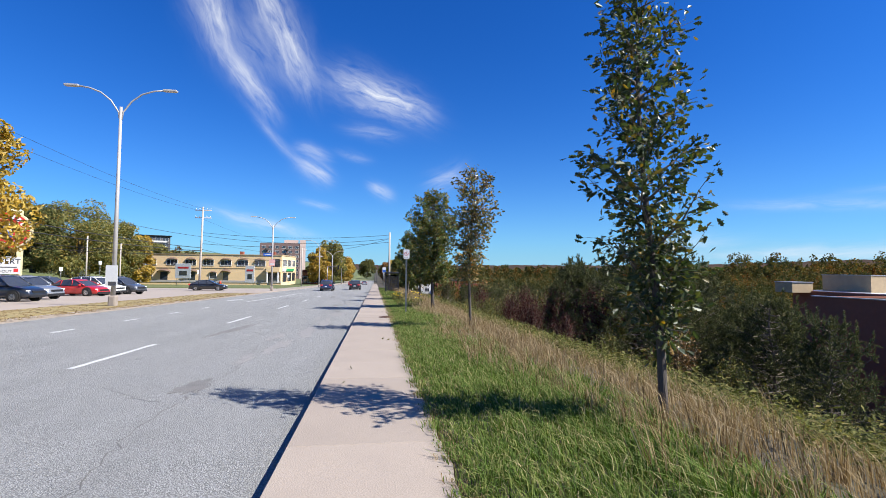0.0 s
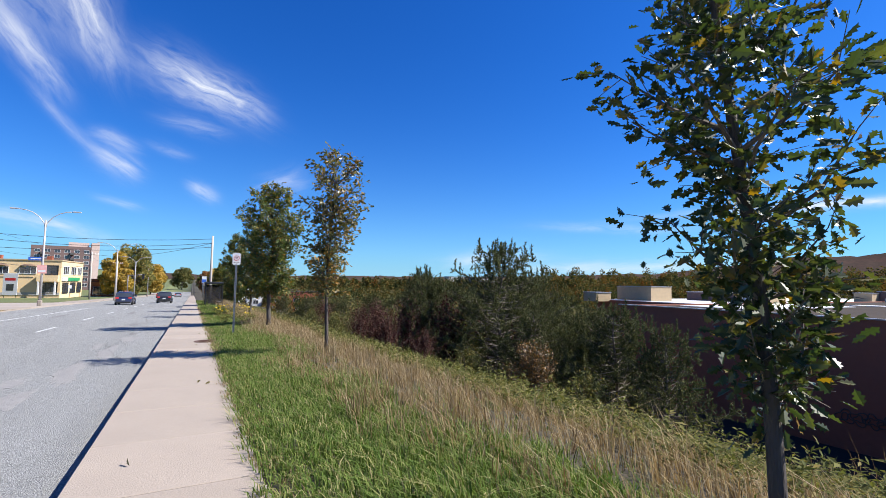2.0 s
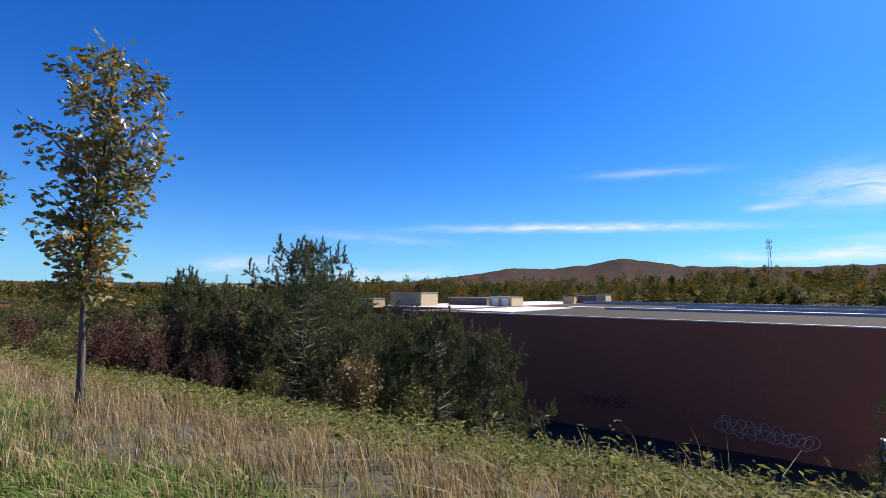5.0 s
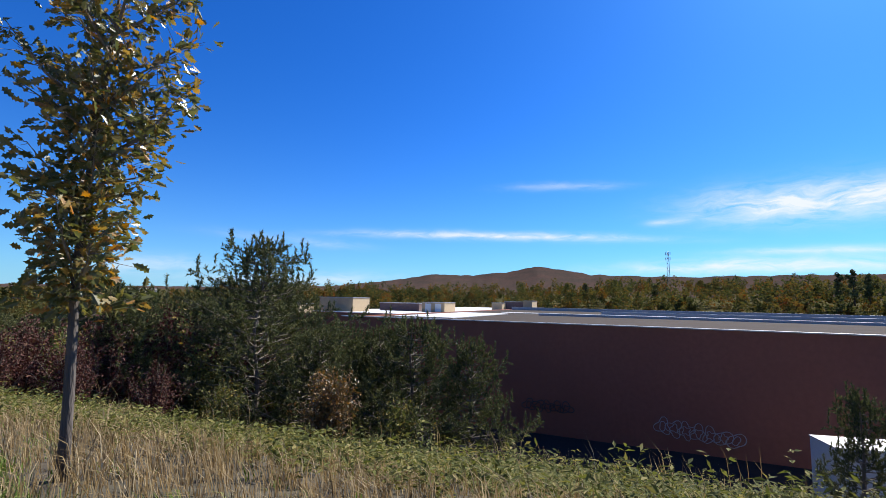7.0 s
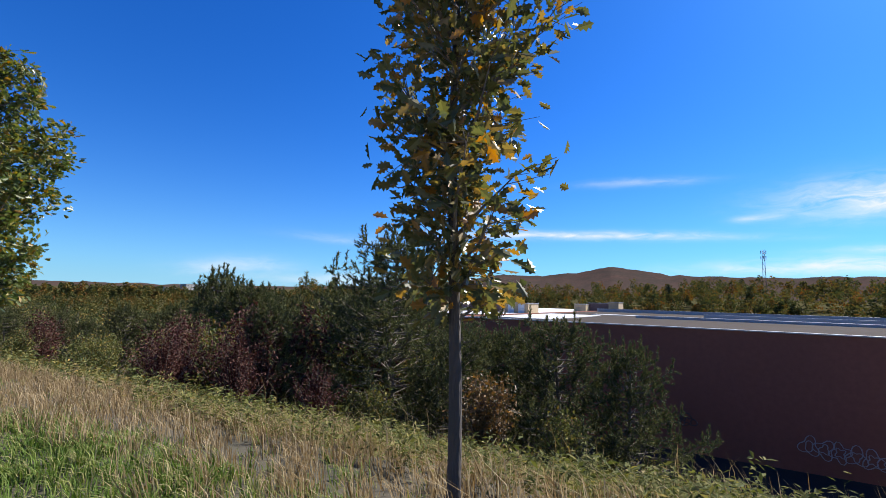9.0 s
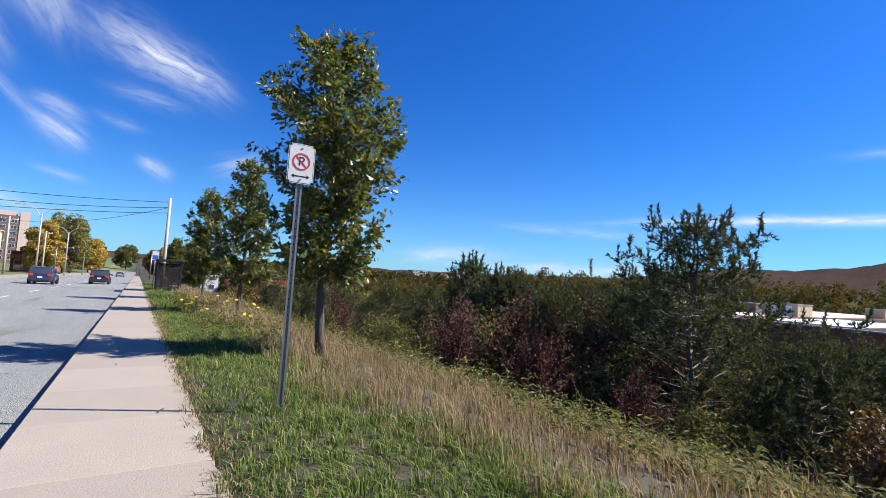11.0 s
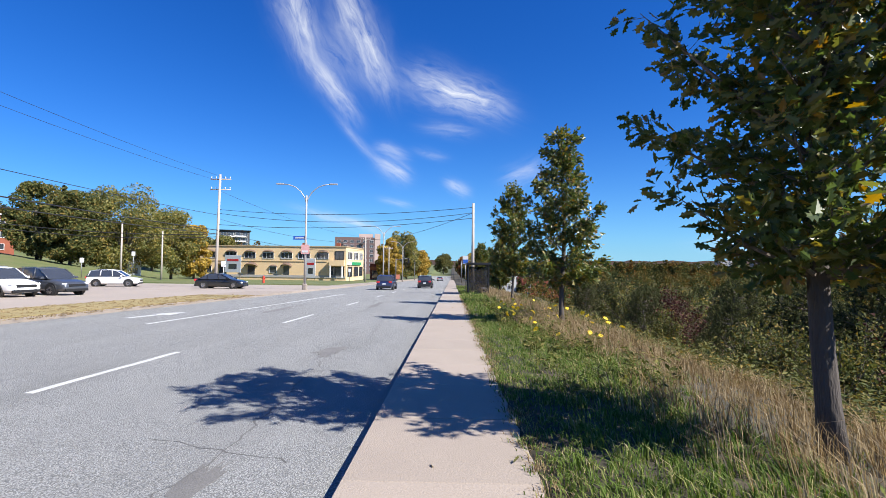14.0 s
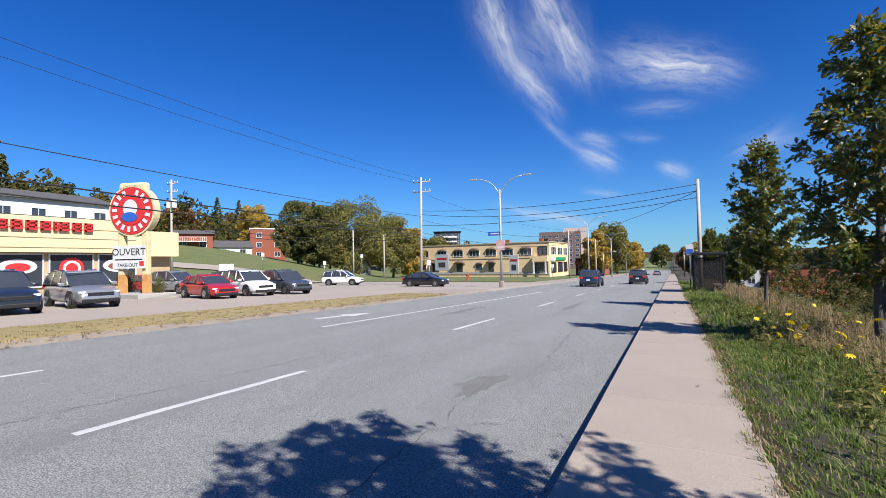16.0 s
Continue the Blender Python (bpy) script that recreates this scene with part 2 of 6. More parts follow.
M_MAROON = mat("maroon_leaf", (0.0461, 0.0173, 0.0173), rough=0.75, spec=0.2, scale=2, fine=0, bump=0, island=True, leaf=0.16,
               tint=((0.0, (0.0346, 0.0115, 0.0104)), (0.6, (0.0749, 0.0259, 0.0202)), (1.0, (0.138, 0.0749, 0.0461))))
M_OLIVE = mat("olive_leaf", (0.0544, 0.0699, 0.0234), rough=0.75, spec=0.2, scale=2, fine=0, bump=0, island=True, leaf=0.25,
              tint=((0.0, (0.0467, 0.0622, 0.0194)), (0.5, (0.101, 0.109, 0.0327)), (0.85, (0.186, 0.155, 0.0467)), (1.0, (0.265, 0.17, 0.0467))))
M_CANOPY = mat("sunlit_canopy_leaf", (0.17, 0.17, 0.051), rough=0.55, scale=2, fine=0, bump=0, island=True, leaf=0.4,
               tint=((0.0, (0.0765, 0.0935, 0.0255)), (0.5, (0.162, 0.162, 0.0425)), (0.85, (0.272, 0.221, 0.0595)), (1.0, (0.34, 0.23, 0.051))))
M_ORANGE = mat("orange_leaf", (0.25, 0.10, 0.03), rough=0.5, scale=2, fine=0, bump=0, island=True, leaf=0.3,
               tint=((0.0, (0.10, 0.07, 0.03)), (0.5, (0.24, 0.10, 0.035)), (1.0, (0.34, 0.17, 0.05))))
M_RUSSET = mat("russet_leaf", (0.16, 0.09, 0.03), rough=0.55, scale=2, fine=0, bump=0, island=True, leaf=0.2,
               tint=((0.0, (0.05, 0.05, 0.02)), (0.5, (0.12, 0.075, 0.03)), (0.85, (0.2, 0.11, 0.035)), (1.0, (0.28, 0.14, 0.04))))
M_YELLOW = mat("yellow_leaf", (0.4, 0.28, 0.04), rough=0.5, scale=2, fine=0, bump=0, island=True, leaf=0.3,
               tint=((0.0, (0.16, 0.13, 0.03)), (0.5, (0.36, 0.24, 0.04)), (1.0, (0.5, 0.33, 0.05))))
M_WOODS = mat("autumn_woods", (0.06, 0.065, 0.02), rough=0.85, spec=0.05, scale=0.05, fine=0, bump=0, island=True, leaf=0.25, clump=0.11,
              tint=((0.0, (0.022, 0.032, 0.014)), (0.35, (0.055, 0.062, 0.022)), (0.6, (0.11, 0.09, 0.028)), (0.8, (0.17, 0.095, 0.03)), (1.0, (0.2, 0.06, 0.025))))
M_GRASS = mat("green_grass", (0.086, 0.132, 0.033), rough=0.8, spec=0.15, scale=1, fine=0, bump=0, island=True, leaf=0.3,
              tint=((0.0, (0.0462, 0.0826, 0.0145)), (0.45, (0.0991, 0.149, 0.0297)), (0.75, (0.165, 0.192, 0.0529)), (0.9, (0.252, 0.238, 0.0928)), (1.0, (0.383, 0.318, 0.178))))
M_STRAW = mat("dry_grass", (0.26, 0.18, 0.09), rough=0.8, spec=0.12, scale=1, fine=0, bump=0, island=True, leaf=0.3,
              tint=((0.0, (0.09, 0.057, 0.029)), (0.35, (0.2, 0.14, 0.07)), (0.7, (0.285, 0.215, 0.122)), (1.0, (0.41, 0.335, 0.215))))
M_WEED = mat("weed_leaf", (0.104, 0.118, 0.037), rough=0.8, spec=0.15, scale=1, fine=0, bump=0, island=True, leaf=0.3,
             tint=((0.0, (0.046, 0.055, 0.015)), (0.6, (0.115, 0.117, 0.031)), (0.9, (0.195, 0.168, 0.055)), (1.0, (0.26, 0.205, 0.094))))
M_PETAL = mat("yellow_petal", (0.8, 0.55, 0.02), rough=0.5, scale=1, fine=0, bump=0, leaf=0.2)
M_STEEL = mat("galvanised_steel", (0.34, 0.33, 0.32), (0.26, 0.25, 0.245), 0.4, 0.8, scale=8, fine=60, bump=0.05)
M_ALU = mat("lamp_grey_metal", (0.5, 0.47, 0.44), (0.42, 0.4, 0.38), 0.5, 0.3, scale=4, fine=40, bump=0.05)
M_POLE = mat("weathered_pole_wood", (0.50, 0.44, 0.38), (0.36, 0.31, 0.27), 0.95, scale=5, fine=40, bump=0.5, stretch=(1, 1, 0.1))
M_WIRE = mat("black_cable", (0.02, 0.02, 0.02), rough=0.6, scale=2, fine=0, bump=0)
M_WHITE = mat("white_paint", (0.64, 0.64, 0.631), (0.574, 0.574, 0.566), 0.5, scale=3, fine=30, bump=0.03)
M_RED = mat("red_paint", (0.62, 0.03, 0.03), (0.5, 0.025, 0.025), 0.45, scale=3, fine=20, bump=0.02)
M_BLUE = mat("blue_paint", (0.03, 0.12, 0.5), rough=0.45, scale=3, fine=20, bump=0.02)
M_BLACK = mat("black_paint", (0.015, 0.015, 0.016), rough=0.45, scale=3, fine=20, bump=0.02)
M_GREENP = mat("green_paint", (0.03, 0.3, 0.12), rough=0.45, scale=3, fine=20, bump=0.02)
M_DARKWALL = mat("maroon_brown_wall_paint", (0.306, 0.0978, 0.0561), (0.23, 0.0765, 0.0442), 0.85, scale=0.12, fine=2.5, bump=0.2, bump_scale=25)
M_ROOF = mat("roof_gravel", (0.0643, 0.0512, 0.0428), (0.047, 0.0386, 0.0332), 0.95, scale=0.15, fine=9, bump=0.6, spec=0.05)
M_MEMB = mat("white_roof_membrane", (0.522, 0.522, 0.53), (0.432, 0.432, 0.439), 0.7, scale=0.3, fine=6, bump=0.1)
M_FLASH = mat("metal_flashing", (0.398, 0.398, 0.419), (0.326, 0.326, 0.347), 0.45, 0.5, scale=2, fine=20, bump=0.05)
M_TAN = mat("tan_block", (0.46, 0.34, 0.2), (0.38, 0.28, 0.17), 0.9, scale=1.5, fine=12, bump=0.3)
M_YELLOWBRICK = mat("yellow_brick", (0.76, 0.55, 0.31), (0.68, 0.49, 0.27), 0.9, scale=0.5, fine=8, bump=0.3)
M_CREAM = mat("pale_yellow_cladding", (0.656, 0.574, 0.328), (0.607, 0.525, 0.295), 0.6, scale=0.4, fine=6, bump=0.05)
M_BRICK = mat("red_brick", (0.274, 0.0792, 0.0432), (0.216, 0.0648, 0.036), 0.9, scale=0.6, fine=9, bump=0.3)
M_STONEW = mat("grey_stone", (0.4, 0.38, 0.35), (0.3, 0.28, 0.26), 0.9, scale=1.2, fine=9, bump=0.4)
M_TOWER = mat("brown_tower_brick", (0.17, 0.11, 0.10), (0.14, 0.09, 0.085), 0.9, scale=0.1, fine=2, bump=0.2)
M_TOWERPALE = mat("pink_concrete", (0.55, 0.42, 0.37), (0.5, 0.38, 0.33), 0.9, scale=0.1, fine=2, bump=0.2)
M_SHINGLE = mat("dark_shingle", (0.09, 0.085, 0.085), (0.06, 0.058, 0.058), 0.9, scale=0.8, fine=10, bump=0.4)
M_SIDING = mat("pale_siding", (0.72, 0.7, 0.68), (0.66, 0.64, 0.62), 0.7, scale=0.5, fine=8, bump=0.1)
M_AWNING = mat("brown_awning_canvas", (0.16, 0.10, 0.07), (0.12, 0.08, 0.055), 0.9, scale=2, fine=20, bump=0.1)
M_GLASS = mat("dark_window_glass", (0.03, 0.035, 0.045), (0.045, 0.05, 0.06), 0.08, scale=0.7, fine=0, bump=0, spec=0.8)
M_CHROME = mat("bright_metal", (0.6, 0.6, 0.62), rough=0.25, metal=1.0, scale=4, fine=0, bump=0)
M_RUBBER = mat("tyre_rubber", (0.02, 0.02, 0.02), rough=0.85, scale=10, fine=60, bump=0.1)
M_LAMPGLASS = mat("clear_lamp_glass", (0.75, 0.77, 0.8), (0.5, 0.52, 0.55), 0.1, scale=15, fine=0, bump=0)
M_HYDRANT = mat("hydrant_red", (0.6, 0.06, 0.03), rough=0.5, scale=4, fine=20, bump=0.05)
M_IRON = mat("rusty_iron", (0.12, 0.06, 0.045), (0.08, 0.05, 0.04), 0.9, 0.3, scale=8, fine=60, bump=0.4)
M_HILL = mat("wooded_hill", (0.05, 0.04, 0.034), (0.078, 0.048, 0.04), 0.95, scale=0.012, fine=0.09, bump=0.6, spec=0.0)

# ---- building blocks ----
GRADE = -0.0233


def step(x, a, b):
    u = min(1.0, max(0.0, (x - a) / (b - a)))
    return u * u * (3 - 2 * u)


BANK_X = np.array([3.0, 4.4, 6.5, 10.0, 19.0, 27.0, 31.0, 34.0])
BANK_D = np.array([0.0, 0.2, 0.85, 2.2, 5.0, 8.0, 9.6, 10.2])


def gz(x, y):
    """Height of the ground."""
    base = GRADE * min(max(y, -60), 230)
    if x > 3.0:
        drop = float(np.interp(x, BANK_X, BANK_D))
        low = base - drop
        if x > 10:
            low += (-10.5 - (base - 10.2)) * step(x, 10, 34)
        return low
    if x < -50:
        start = 50 + 22 * step(y, 100, 130)
        d = max(0.0, -x - start)
        return base + 0.155 * min(d, 150) + 0.05 * max(0, d - 150)
    return base


def mesh_ob(name, verts, faces, material, parent=None, label="", smooth=False):
    me = bpy.data.meshes.new(name)
    me.from_pydata([tuple(v) for v in verts], [], [tuple(f) for f in faces])
    if material:
        me.materials.append(material)
    if smooth:
        me.polygons.foreach_set("use_smooth", [True] * len(me.polygons))
    me.update()
    ob = new(name, me)
    if parent:
        ob.parent = parent
    if label:
        ob["label"] = label
    return ob


def part(name, bm, material, parent=None, label="", smooth=False):
    me = bpy.data.meshes.new(name)
    bmesh.ops.recalc_face_normals(bm, faces=bm.faces)
    bm.to_mesh(me)
    bm.free()
    if material:
        me.materials.append(material)
    if smooth:
        me.polygons.foreach_set("use_smooth", [True] * len(me.polygons))
    ob = new(name, me)
    if parent:
        ob.parent = parent
    if label:
        ob["label"] = label
    return ob


def box(bm, cx, cy, cz, sx, sy, sz, bevel=0.0, rot=0.0):
    """A block by its centre and sizes."""
    r = bmesh.ops.create_cube(bm, size=1.0, matrix=Matrix.Translation((cx, cy, cz)) @ Matrix.Rotation(rot, 4, "Z") @ Matrix.Diagonal((sx, sy, sz, 1)))
    if bevel:
        es = list({e for v in r["verts"] for e in v.link_edges})
        bmesh.ops.bevel(bm, geom=es, offset=bevel, segments=2, affect="EDGES", profile=0.5)
    return bm


def block(name, cx, cy, cz, sx, sy, sz, material, parent=None, label="", bevel=0.0, rot=0.0):
    return part(name, box(bmesh.new(), cx, cy, cz, sx, sy, sz, bevel, rot), material, parent, label)


def tube_data(points, radii, sides=8):
    """Vertices and faces of a tapered tube along points."""
    pts = [Vector(p) for p in points]
    verts, faces = [], []
    n = len(pts)
    ref = Vector((0.31, 0.95, 0.05))
    for i, p in enumerate(pts):
        t = (pts[min(i + 1, n - 1)] - pts[max(i - 1, 0)]).normalized()
        a = t.cross(ref)
        if a.length < 1e-3:
            a = t.cross(Vector((1, 0, 0)))
        a.normalize()
        b = t.cross(a)
        for k in range(sides):
            w = 2 * math.pi * k / sides
            verts.append(p + (a * math.cos(w) + b * math.sin(w)) * radii[i])
    for i in range(n - 1):
        for k in range(sides):
            k2 = (k + 1) % sides
            faces.append((i * sides + k, i * sides + k2, (i + 1) * sides + k2, (i + 1) * sides + k))
    faces.append(tuple(range(sides - 1, -1, -1)))
    faces.append(tuple((n - 1) * sides + k for k in range(sides)))
    return verts, faces


def tube(name, points, radii, material, parent=None, label="", sides=8):
    if isinstance(radii, (int, float)):
        radii = [radii] * len(points)
    v, f = tube_data(points, radii, sides)
    return mesh_ob(name, v, f, material, parent, label, smooth=True)


def thing(name, x, y, z, label, category, group="", turn=0.0, kind=""):
    e = new(name)
    e.matrix_basis = pose(x, y, z, 0, 0, turn)
    return tagged(e, label, category, group, kind)


def text_ob(name, body, size, m, material, parent, label="", depth=0.004):
    cu = bpy.data.curves.new(name, "FONT")
    cu.body, cu.size, cu.extrude, cu.align_x, cu.align_y = body, size, depth, "CENTER", "CENTER"
    tmp = bpy.data.objects.new(name, cu)
    scene.collection.objects.link(tmp)
    dg = bpy.context.evaluated_depsgraph_get()
    me = bpy.data.meshes.new_from_object(tmp.evaluated_get(dg))
    bpy.data.objects.remove(tmp)
    me.materials.clear()
    me.materials.append(material)
    ob = new(name, me)
    ob.matrix_basis = m
    ob.parent = parent
    if label:
        ob["label"] = label
    return ob

# ---- ground, road, pavement ----
def ground_sheet():
    xs = sorted(set([-3000, -1500, -800, -500, -350] + list(range(-300, -100, 10)) + list(range(-100, -50, 4)) + list(range(-50, -16, 4)) + [-17.2, -14.0, -13.85, -0.76, -0.7, 0.0, 0.63, 0.70, 1.5, 2.2, 3.0]
                    + list(np.arange(3.5, 12, 0.5)) + list(np.arange(12, 36, 1.0)) + [36, 40, 45, 60, 100, 160, 240, 300, 340, 400, 500, 700, 1000, 1600, 3000]))
    ys = sorted(set([-3000, -1000, -400, -200, -100, -60, -40, -25] + list(range(-20, 70, 1)) + list(range(70, 240, 6)) + [260, 320, 400, 500, 700, 1000, 1600, 3000]))
    verts, faces, mats = [], [], []
    for y in ys:
        for x in xs:
            z = gz(x, y)
            if -13.9 < x < -0.74:
                z -= 0.25
            elif -0.74 < x < 0.68:
                z -= 0.1
            elif 3.2 < x < 34 and -25 < y < 100:
                z += 0.16 * noise.noise(Vector((x * 0.5, y * 0.5, 0))) * step(x, 3.2, 6)
            if x > 240:
                z += 12 * step(x, 240, 420) + 12 * step(x, 420, 1000)
            if y > 260:
                z += 5 * step(y, 260, 800)
            verts.append((x, y, z))
    w = len(xs)
    for j in range(len(ys) - 1):
        for i in range(w - 1):
            faces.append((j * w + i, j * w + i + 1, (j + 1) * w + i + 1, (j + 1) * w + i))
            x = (xs[i] + xs[i + 1]) / 2
            mats.append(0 if -0.78 < x < 30 else 1 if x < 0 else 2)
    ob = mesh_ob("ground", verts, faces, None, smooth=True)
    for m in (M_SOIL, M_LAWN, M_FIELD):
        ob.data.materials.append(m)
    ob.data.polygons.foreach_set("material_index", mats)
    return tagged(ob, "sloping ground with grass verge, bank and valley floor", "ground", kind="structure")


ground = ground_sheet()


def strip(name, x0, x1, y0, y1, lift, thick, material, label, category, parent=None, dy=4.0):
    """A slab that follows the grade of the street."""
    n = max(1, int(round((y1 - y0) / dy)))
    verts, faces = [], []
    for i in range(n + 1):
        y = y0 + (y1 - y0) * i / n
        g = GRADE * min(max(y, -60), 230) + lift
        verts += [(x0, y, g), (x1, y, g), (x1, y, g - thick), (x0, y, g - thick)]
    for i in range(n):
        a, b = i * 4, i * 4 + 4
        for k in range(4):
            faces.append((a + k, a + (k + 1) % 4, b + (k + 1) % 4, b + k))
    faces += [(3, 2, 1, 0), tuple(n * 4 + k for k in range(4))]
    ob = mesh_ob(name, verts, faces, material, parent)
    if category:
        tagged(ob, label, category, kind="structure")
    return ob


KERB_H = 0.15
road = strip("road", -13.72, -0.80, -60, 330, -KERB_H, 0.3, M_ASPHALT, "worn pale grey asphalt four-lane street", "road")
kerb = strip("kerb", -0.79, -0.62, -60, 330, -0.03, 0.4, M_KERB, "weathered concrete kerb beside the pavement", "kerb")
far_kerb = strip("far_kerb", -13.95, -13.72, -60, 54, -0.01, 0.4, M_KERB, "worn concrete kerb beside dry grass", "kerb")


def flat_poly(name, pts, lift, material, label="", category="", parent=None, kind=""):
    """A thin flat patch on the street, by its outline."""
    n = len(pts)
    top = [(x, y, GRADE * y + lift) for x, y in pts]
    low = [(x, y, GRADE * y + lift - 0.02) for x, y in pts]
    faces = [tuple(range(n))] + [(i, i + n, (i + 1) % n + n, (i + 1) % n) for i in range(n)]
    ob = mesh_ob(name, top + low, faces, material, parent)
    return tagged(ob, label, category, kind=kind) if category else ob


RD = -KERB_H + 0.004


def dash(x, y0, y1, w=0.11, drift=0.0):
    rng = random.Random(int(y0 * 10))
    left = [(x - w / 2 + rng.uniform(-0.012, 0.012), y0 + (y1 - y0) * i / 8) for i in range(9)]
    right = [(x + w / 2 + rng.uniform(-0.012, 0.012) + drift, y0 + (y1 - y0) * i / 8) for i in range(8, -1, -1)]
    flat_poly("lane_line", left + right, RD, M_PAINT, "worn white painted lane line", "lane line", kind="structure")


for y in np.arange(-18.6, 200, 9.42):
    dash(-5.68, y + 0.1, y + 3.5, 0.12)
for y in np.arange(-9.3, 33, 4.25):
    dash(-10.0, y, y + 1.2, 0.11)
flat_poly("lane_line", [(-9.78, 37.1), (-9.65, 37.1), (-9.1, 62), (-9.23, 62)], RD, M_PAINT, "worn white painted lane line", "lane line", kind="structure")
for y in np.arange(74, 200, 9.42):
    dash(-9.1, y, y + 3.0)
# turning arrow
flat_poly("road_arrow", [(-11.75, 38.9), (-11.5, 38.9), (-11.3, 40.4), (-10.95, 40.3), (-11.15, 41.8), (-11.85, 40.6), (-11.55, 40.5)], RD, M_PAINT,
          "worn white painted turning arrow", "road marking", kind="structure")


def blot(name, cx, cy, rx, ry, seed, material, label, turn=0.0, lift=0.003, n=70):
    rng = random.Random(seed)
    ph = [rng.uniform(0, 6.28) for _ in range(4)]
    pts = []
    for i in range(n):
        a = 2 * math.pi * i / n
        r = 1 + 0.22 * math.sin(2 * a + ph[0]) + 0.16 * math.sin(3 * a + ph[1]) + 0.14 * math.sin(5 * a + ph[2]) + 0.12 * math.sin(11 * a + ph[3]) + 0.08 * math.sin(17 * a + ph[0]) + rng.uniform(-0.12, 0.12)
        x, y = rx * r * math.cos(a), ry * r * math.sin(a)
        pts.append((cx + x * math.cos(turn) - y * math.sin(turn), cy + x * math.sin(turn) + y * math.cos(turn)))
    flat_poly(name, pts, -KERB_H + lift, material, label, "asphalt patch", kind="structure")


blot("asphalt_patch", -2.84, 8.0, 0.17, 0.58, 3, M_PATCH, "small dark grey repair patch in asphalt")
blot("asphalt_patch", -4.72, 16.8, 0.16, 2.2, 4, M_PATCH, "long dark grey repair patch in asphalt", -0.09)
for k, (bx, by, rx, ry) in enumerate(((-2.75, 10.6, 0.13, 0.6), (-2.45, 12.6, 0.2, 1.2), (-2.9, 14.6, 0.15, 0.9), (-2.2, 15.8, 0.24, 1.4), (-2.0, 19.5, 0.2, 1.6), (-2.5, 21.5, 0.12, 0.9), (-1.9, 23.6, 0.26, 1.1))):
    blot("asphalt_patch", bx, by, rx, ry, 30 + k, M_WORN, "mottled worn stain in asphalt")
blot("asphalt_patch", -2.6, 32.4, 0.28, 0.55, 6, M_PATCH, "small dark grey repair patch in asphalt")
blot("asphalt_patch", -2.0, 26.0, 0.10, 0.55, 8, M_PATCH, "irregular dark grey repair patch in asphalt")
blot("asphalt_patch", -8.0, 44.0, 0.18, 2.4, 9, M_PATCH, "long dark grey repair patch in asphalt")
blot("asphalt_patch", -4.2, 48.0, 0.2, 2.2, 10, M_PATCH, "long dark grey repair patch in asphalt")


def crack(points, seed, w=0.008):
    rng = random.Random(seed)
    line = []
    for (x0, y0), (x1, y1) in zip(points, points[1:]):
        n = max(2, int(math.hypot(x1 - x0, y1 - y0) / 0.16))
        for i in range(n):
            line.append((x0 + (x1 - x0) * i / n + rng.gauss(0, 0.03), y0 + (y1 - y0) * i / n + rng.gauss(0, 0.03)))
    ws = [w * rng.uniform(0.4, 1.4) for _ in line]
    verts, faces = [], []
    for (x, y), h in zip(line, ws):
        z = GRADE * y - KERB_H + 0.003
        verts += [(x - h, y, z), (x + h, y + h, z)]
    for i in range(len(line) - 1):
        faces.append((2 * i, 2 * i + 1, 2 * i + 3, 2 * i + 2))
    tagged(mesh_ob("crack", verts, faces, M_CRACK), "thin dark crack in street asphalt", "crack", kind="structure")


for k, pts in enumerate([((-2.2, 3), (-2.7, 6), (-2.6, 9), (-3.0, 13)), ((-3.0, 7), (-4.4, 8.2)), ((-1.6, 18), (-2.4, 22), (-2.1, 27), (-2.6, 33)), ((-2.4, 22), (-4.2, 22.6)),
                         ((-2.8, 30), (-1.5, 31)), ((-2.1, 34), (-2.6, 40), (-2.2, 47)), ((-4.0, 10), (-3.4, 16), (-3.6, 22)), ((-6.5, 20), (-6.9, 27), (-6.4, 34)),
                         ((-2.5, 36), (-4.6, 36.6)), ((-1.4, 26.5), (-3.1, 27.1))]):
    crack(pts, k)

# far side: dry grass strip, driveway apron, car park, side street, lawn
verge = strip("far_verge", -17.2, -13.95, -60, 54, 0.03, 0.3, M_DRYLAWN, "strip of dry yellowed lawn beside the street", "verge")
car_park = strip("car_park", -46, -17.2, -60, 62, 0.012, 0.3, M_LOT, "pale worn asphalt car park", "car park")
apron = strip("driveway_apron", -17.2, -13.7, 54, 62, 0.016, 0.3, M_KERB, "pale concrete driveway apron", "driveway")
corner = strip("corner_pavement", -16.6, -13.7, 84, 330, 0.02, 0.35, M_KERB, "pale concrete pavement across the street", "pavement")
side_street = strip("side_street", -52, -13.7, 62, 84, 0.014, 0.3, M_LOT, "pale asphalt side street running uphill", "road")
far_lawn = strip("corner_lawn", -62, -16.6, 88, 134, 0.05, 0.3, M_LAWN, "mown green corner lawn before the yellow building", "lawn")
# upper street across the slope
vs, fs = [], []
bend = [(-44, 76), (-52, 79), (-59, 79.5), (-65, 76), (-69, 69), (-72, 60), (-74, 48), (-75, 30), (-75, 0)]
curve = []
for i in range(len(bend) - 1):
    for u in range(5):
        curve.append(Vector(bend[i]).lerp(Vector(bend[i + 1]), u / 5))
for i, p in enumerate(curve):
    t = (curve[min(i + 1, len(curve) - 1)] - curve[max(i - 1, 0)]).normalized()
    for k in (-3.4, 3.4):
        x, y = p.x - t.y * k, p.y + t.x * k
        vs.append((x, y, gz(x, y) + 0.16))
    if i:
        fs.append((2 * i - 2, 2 * i - 1, 2 * i + 1, 2 * i))
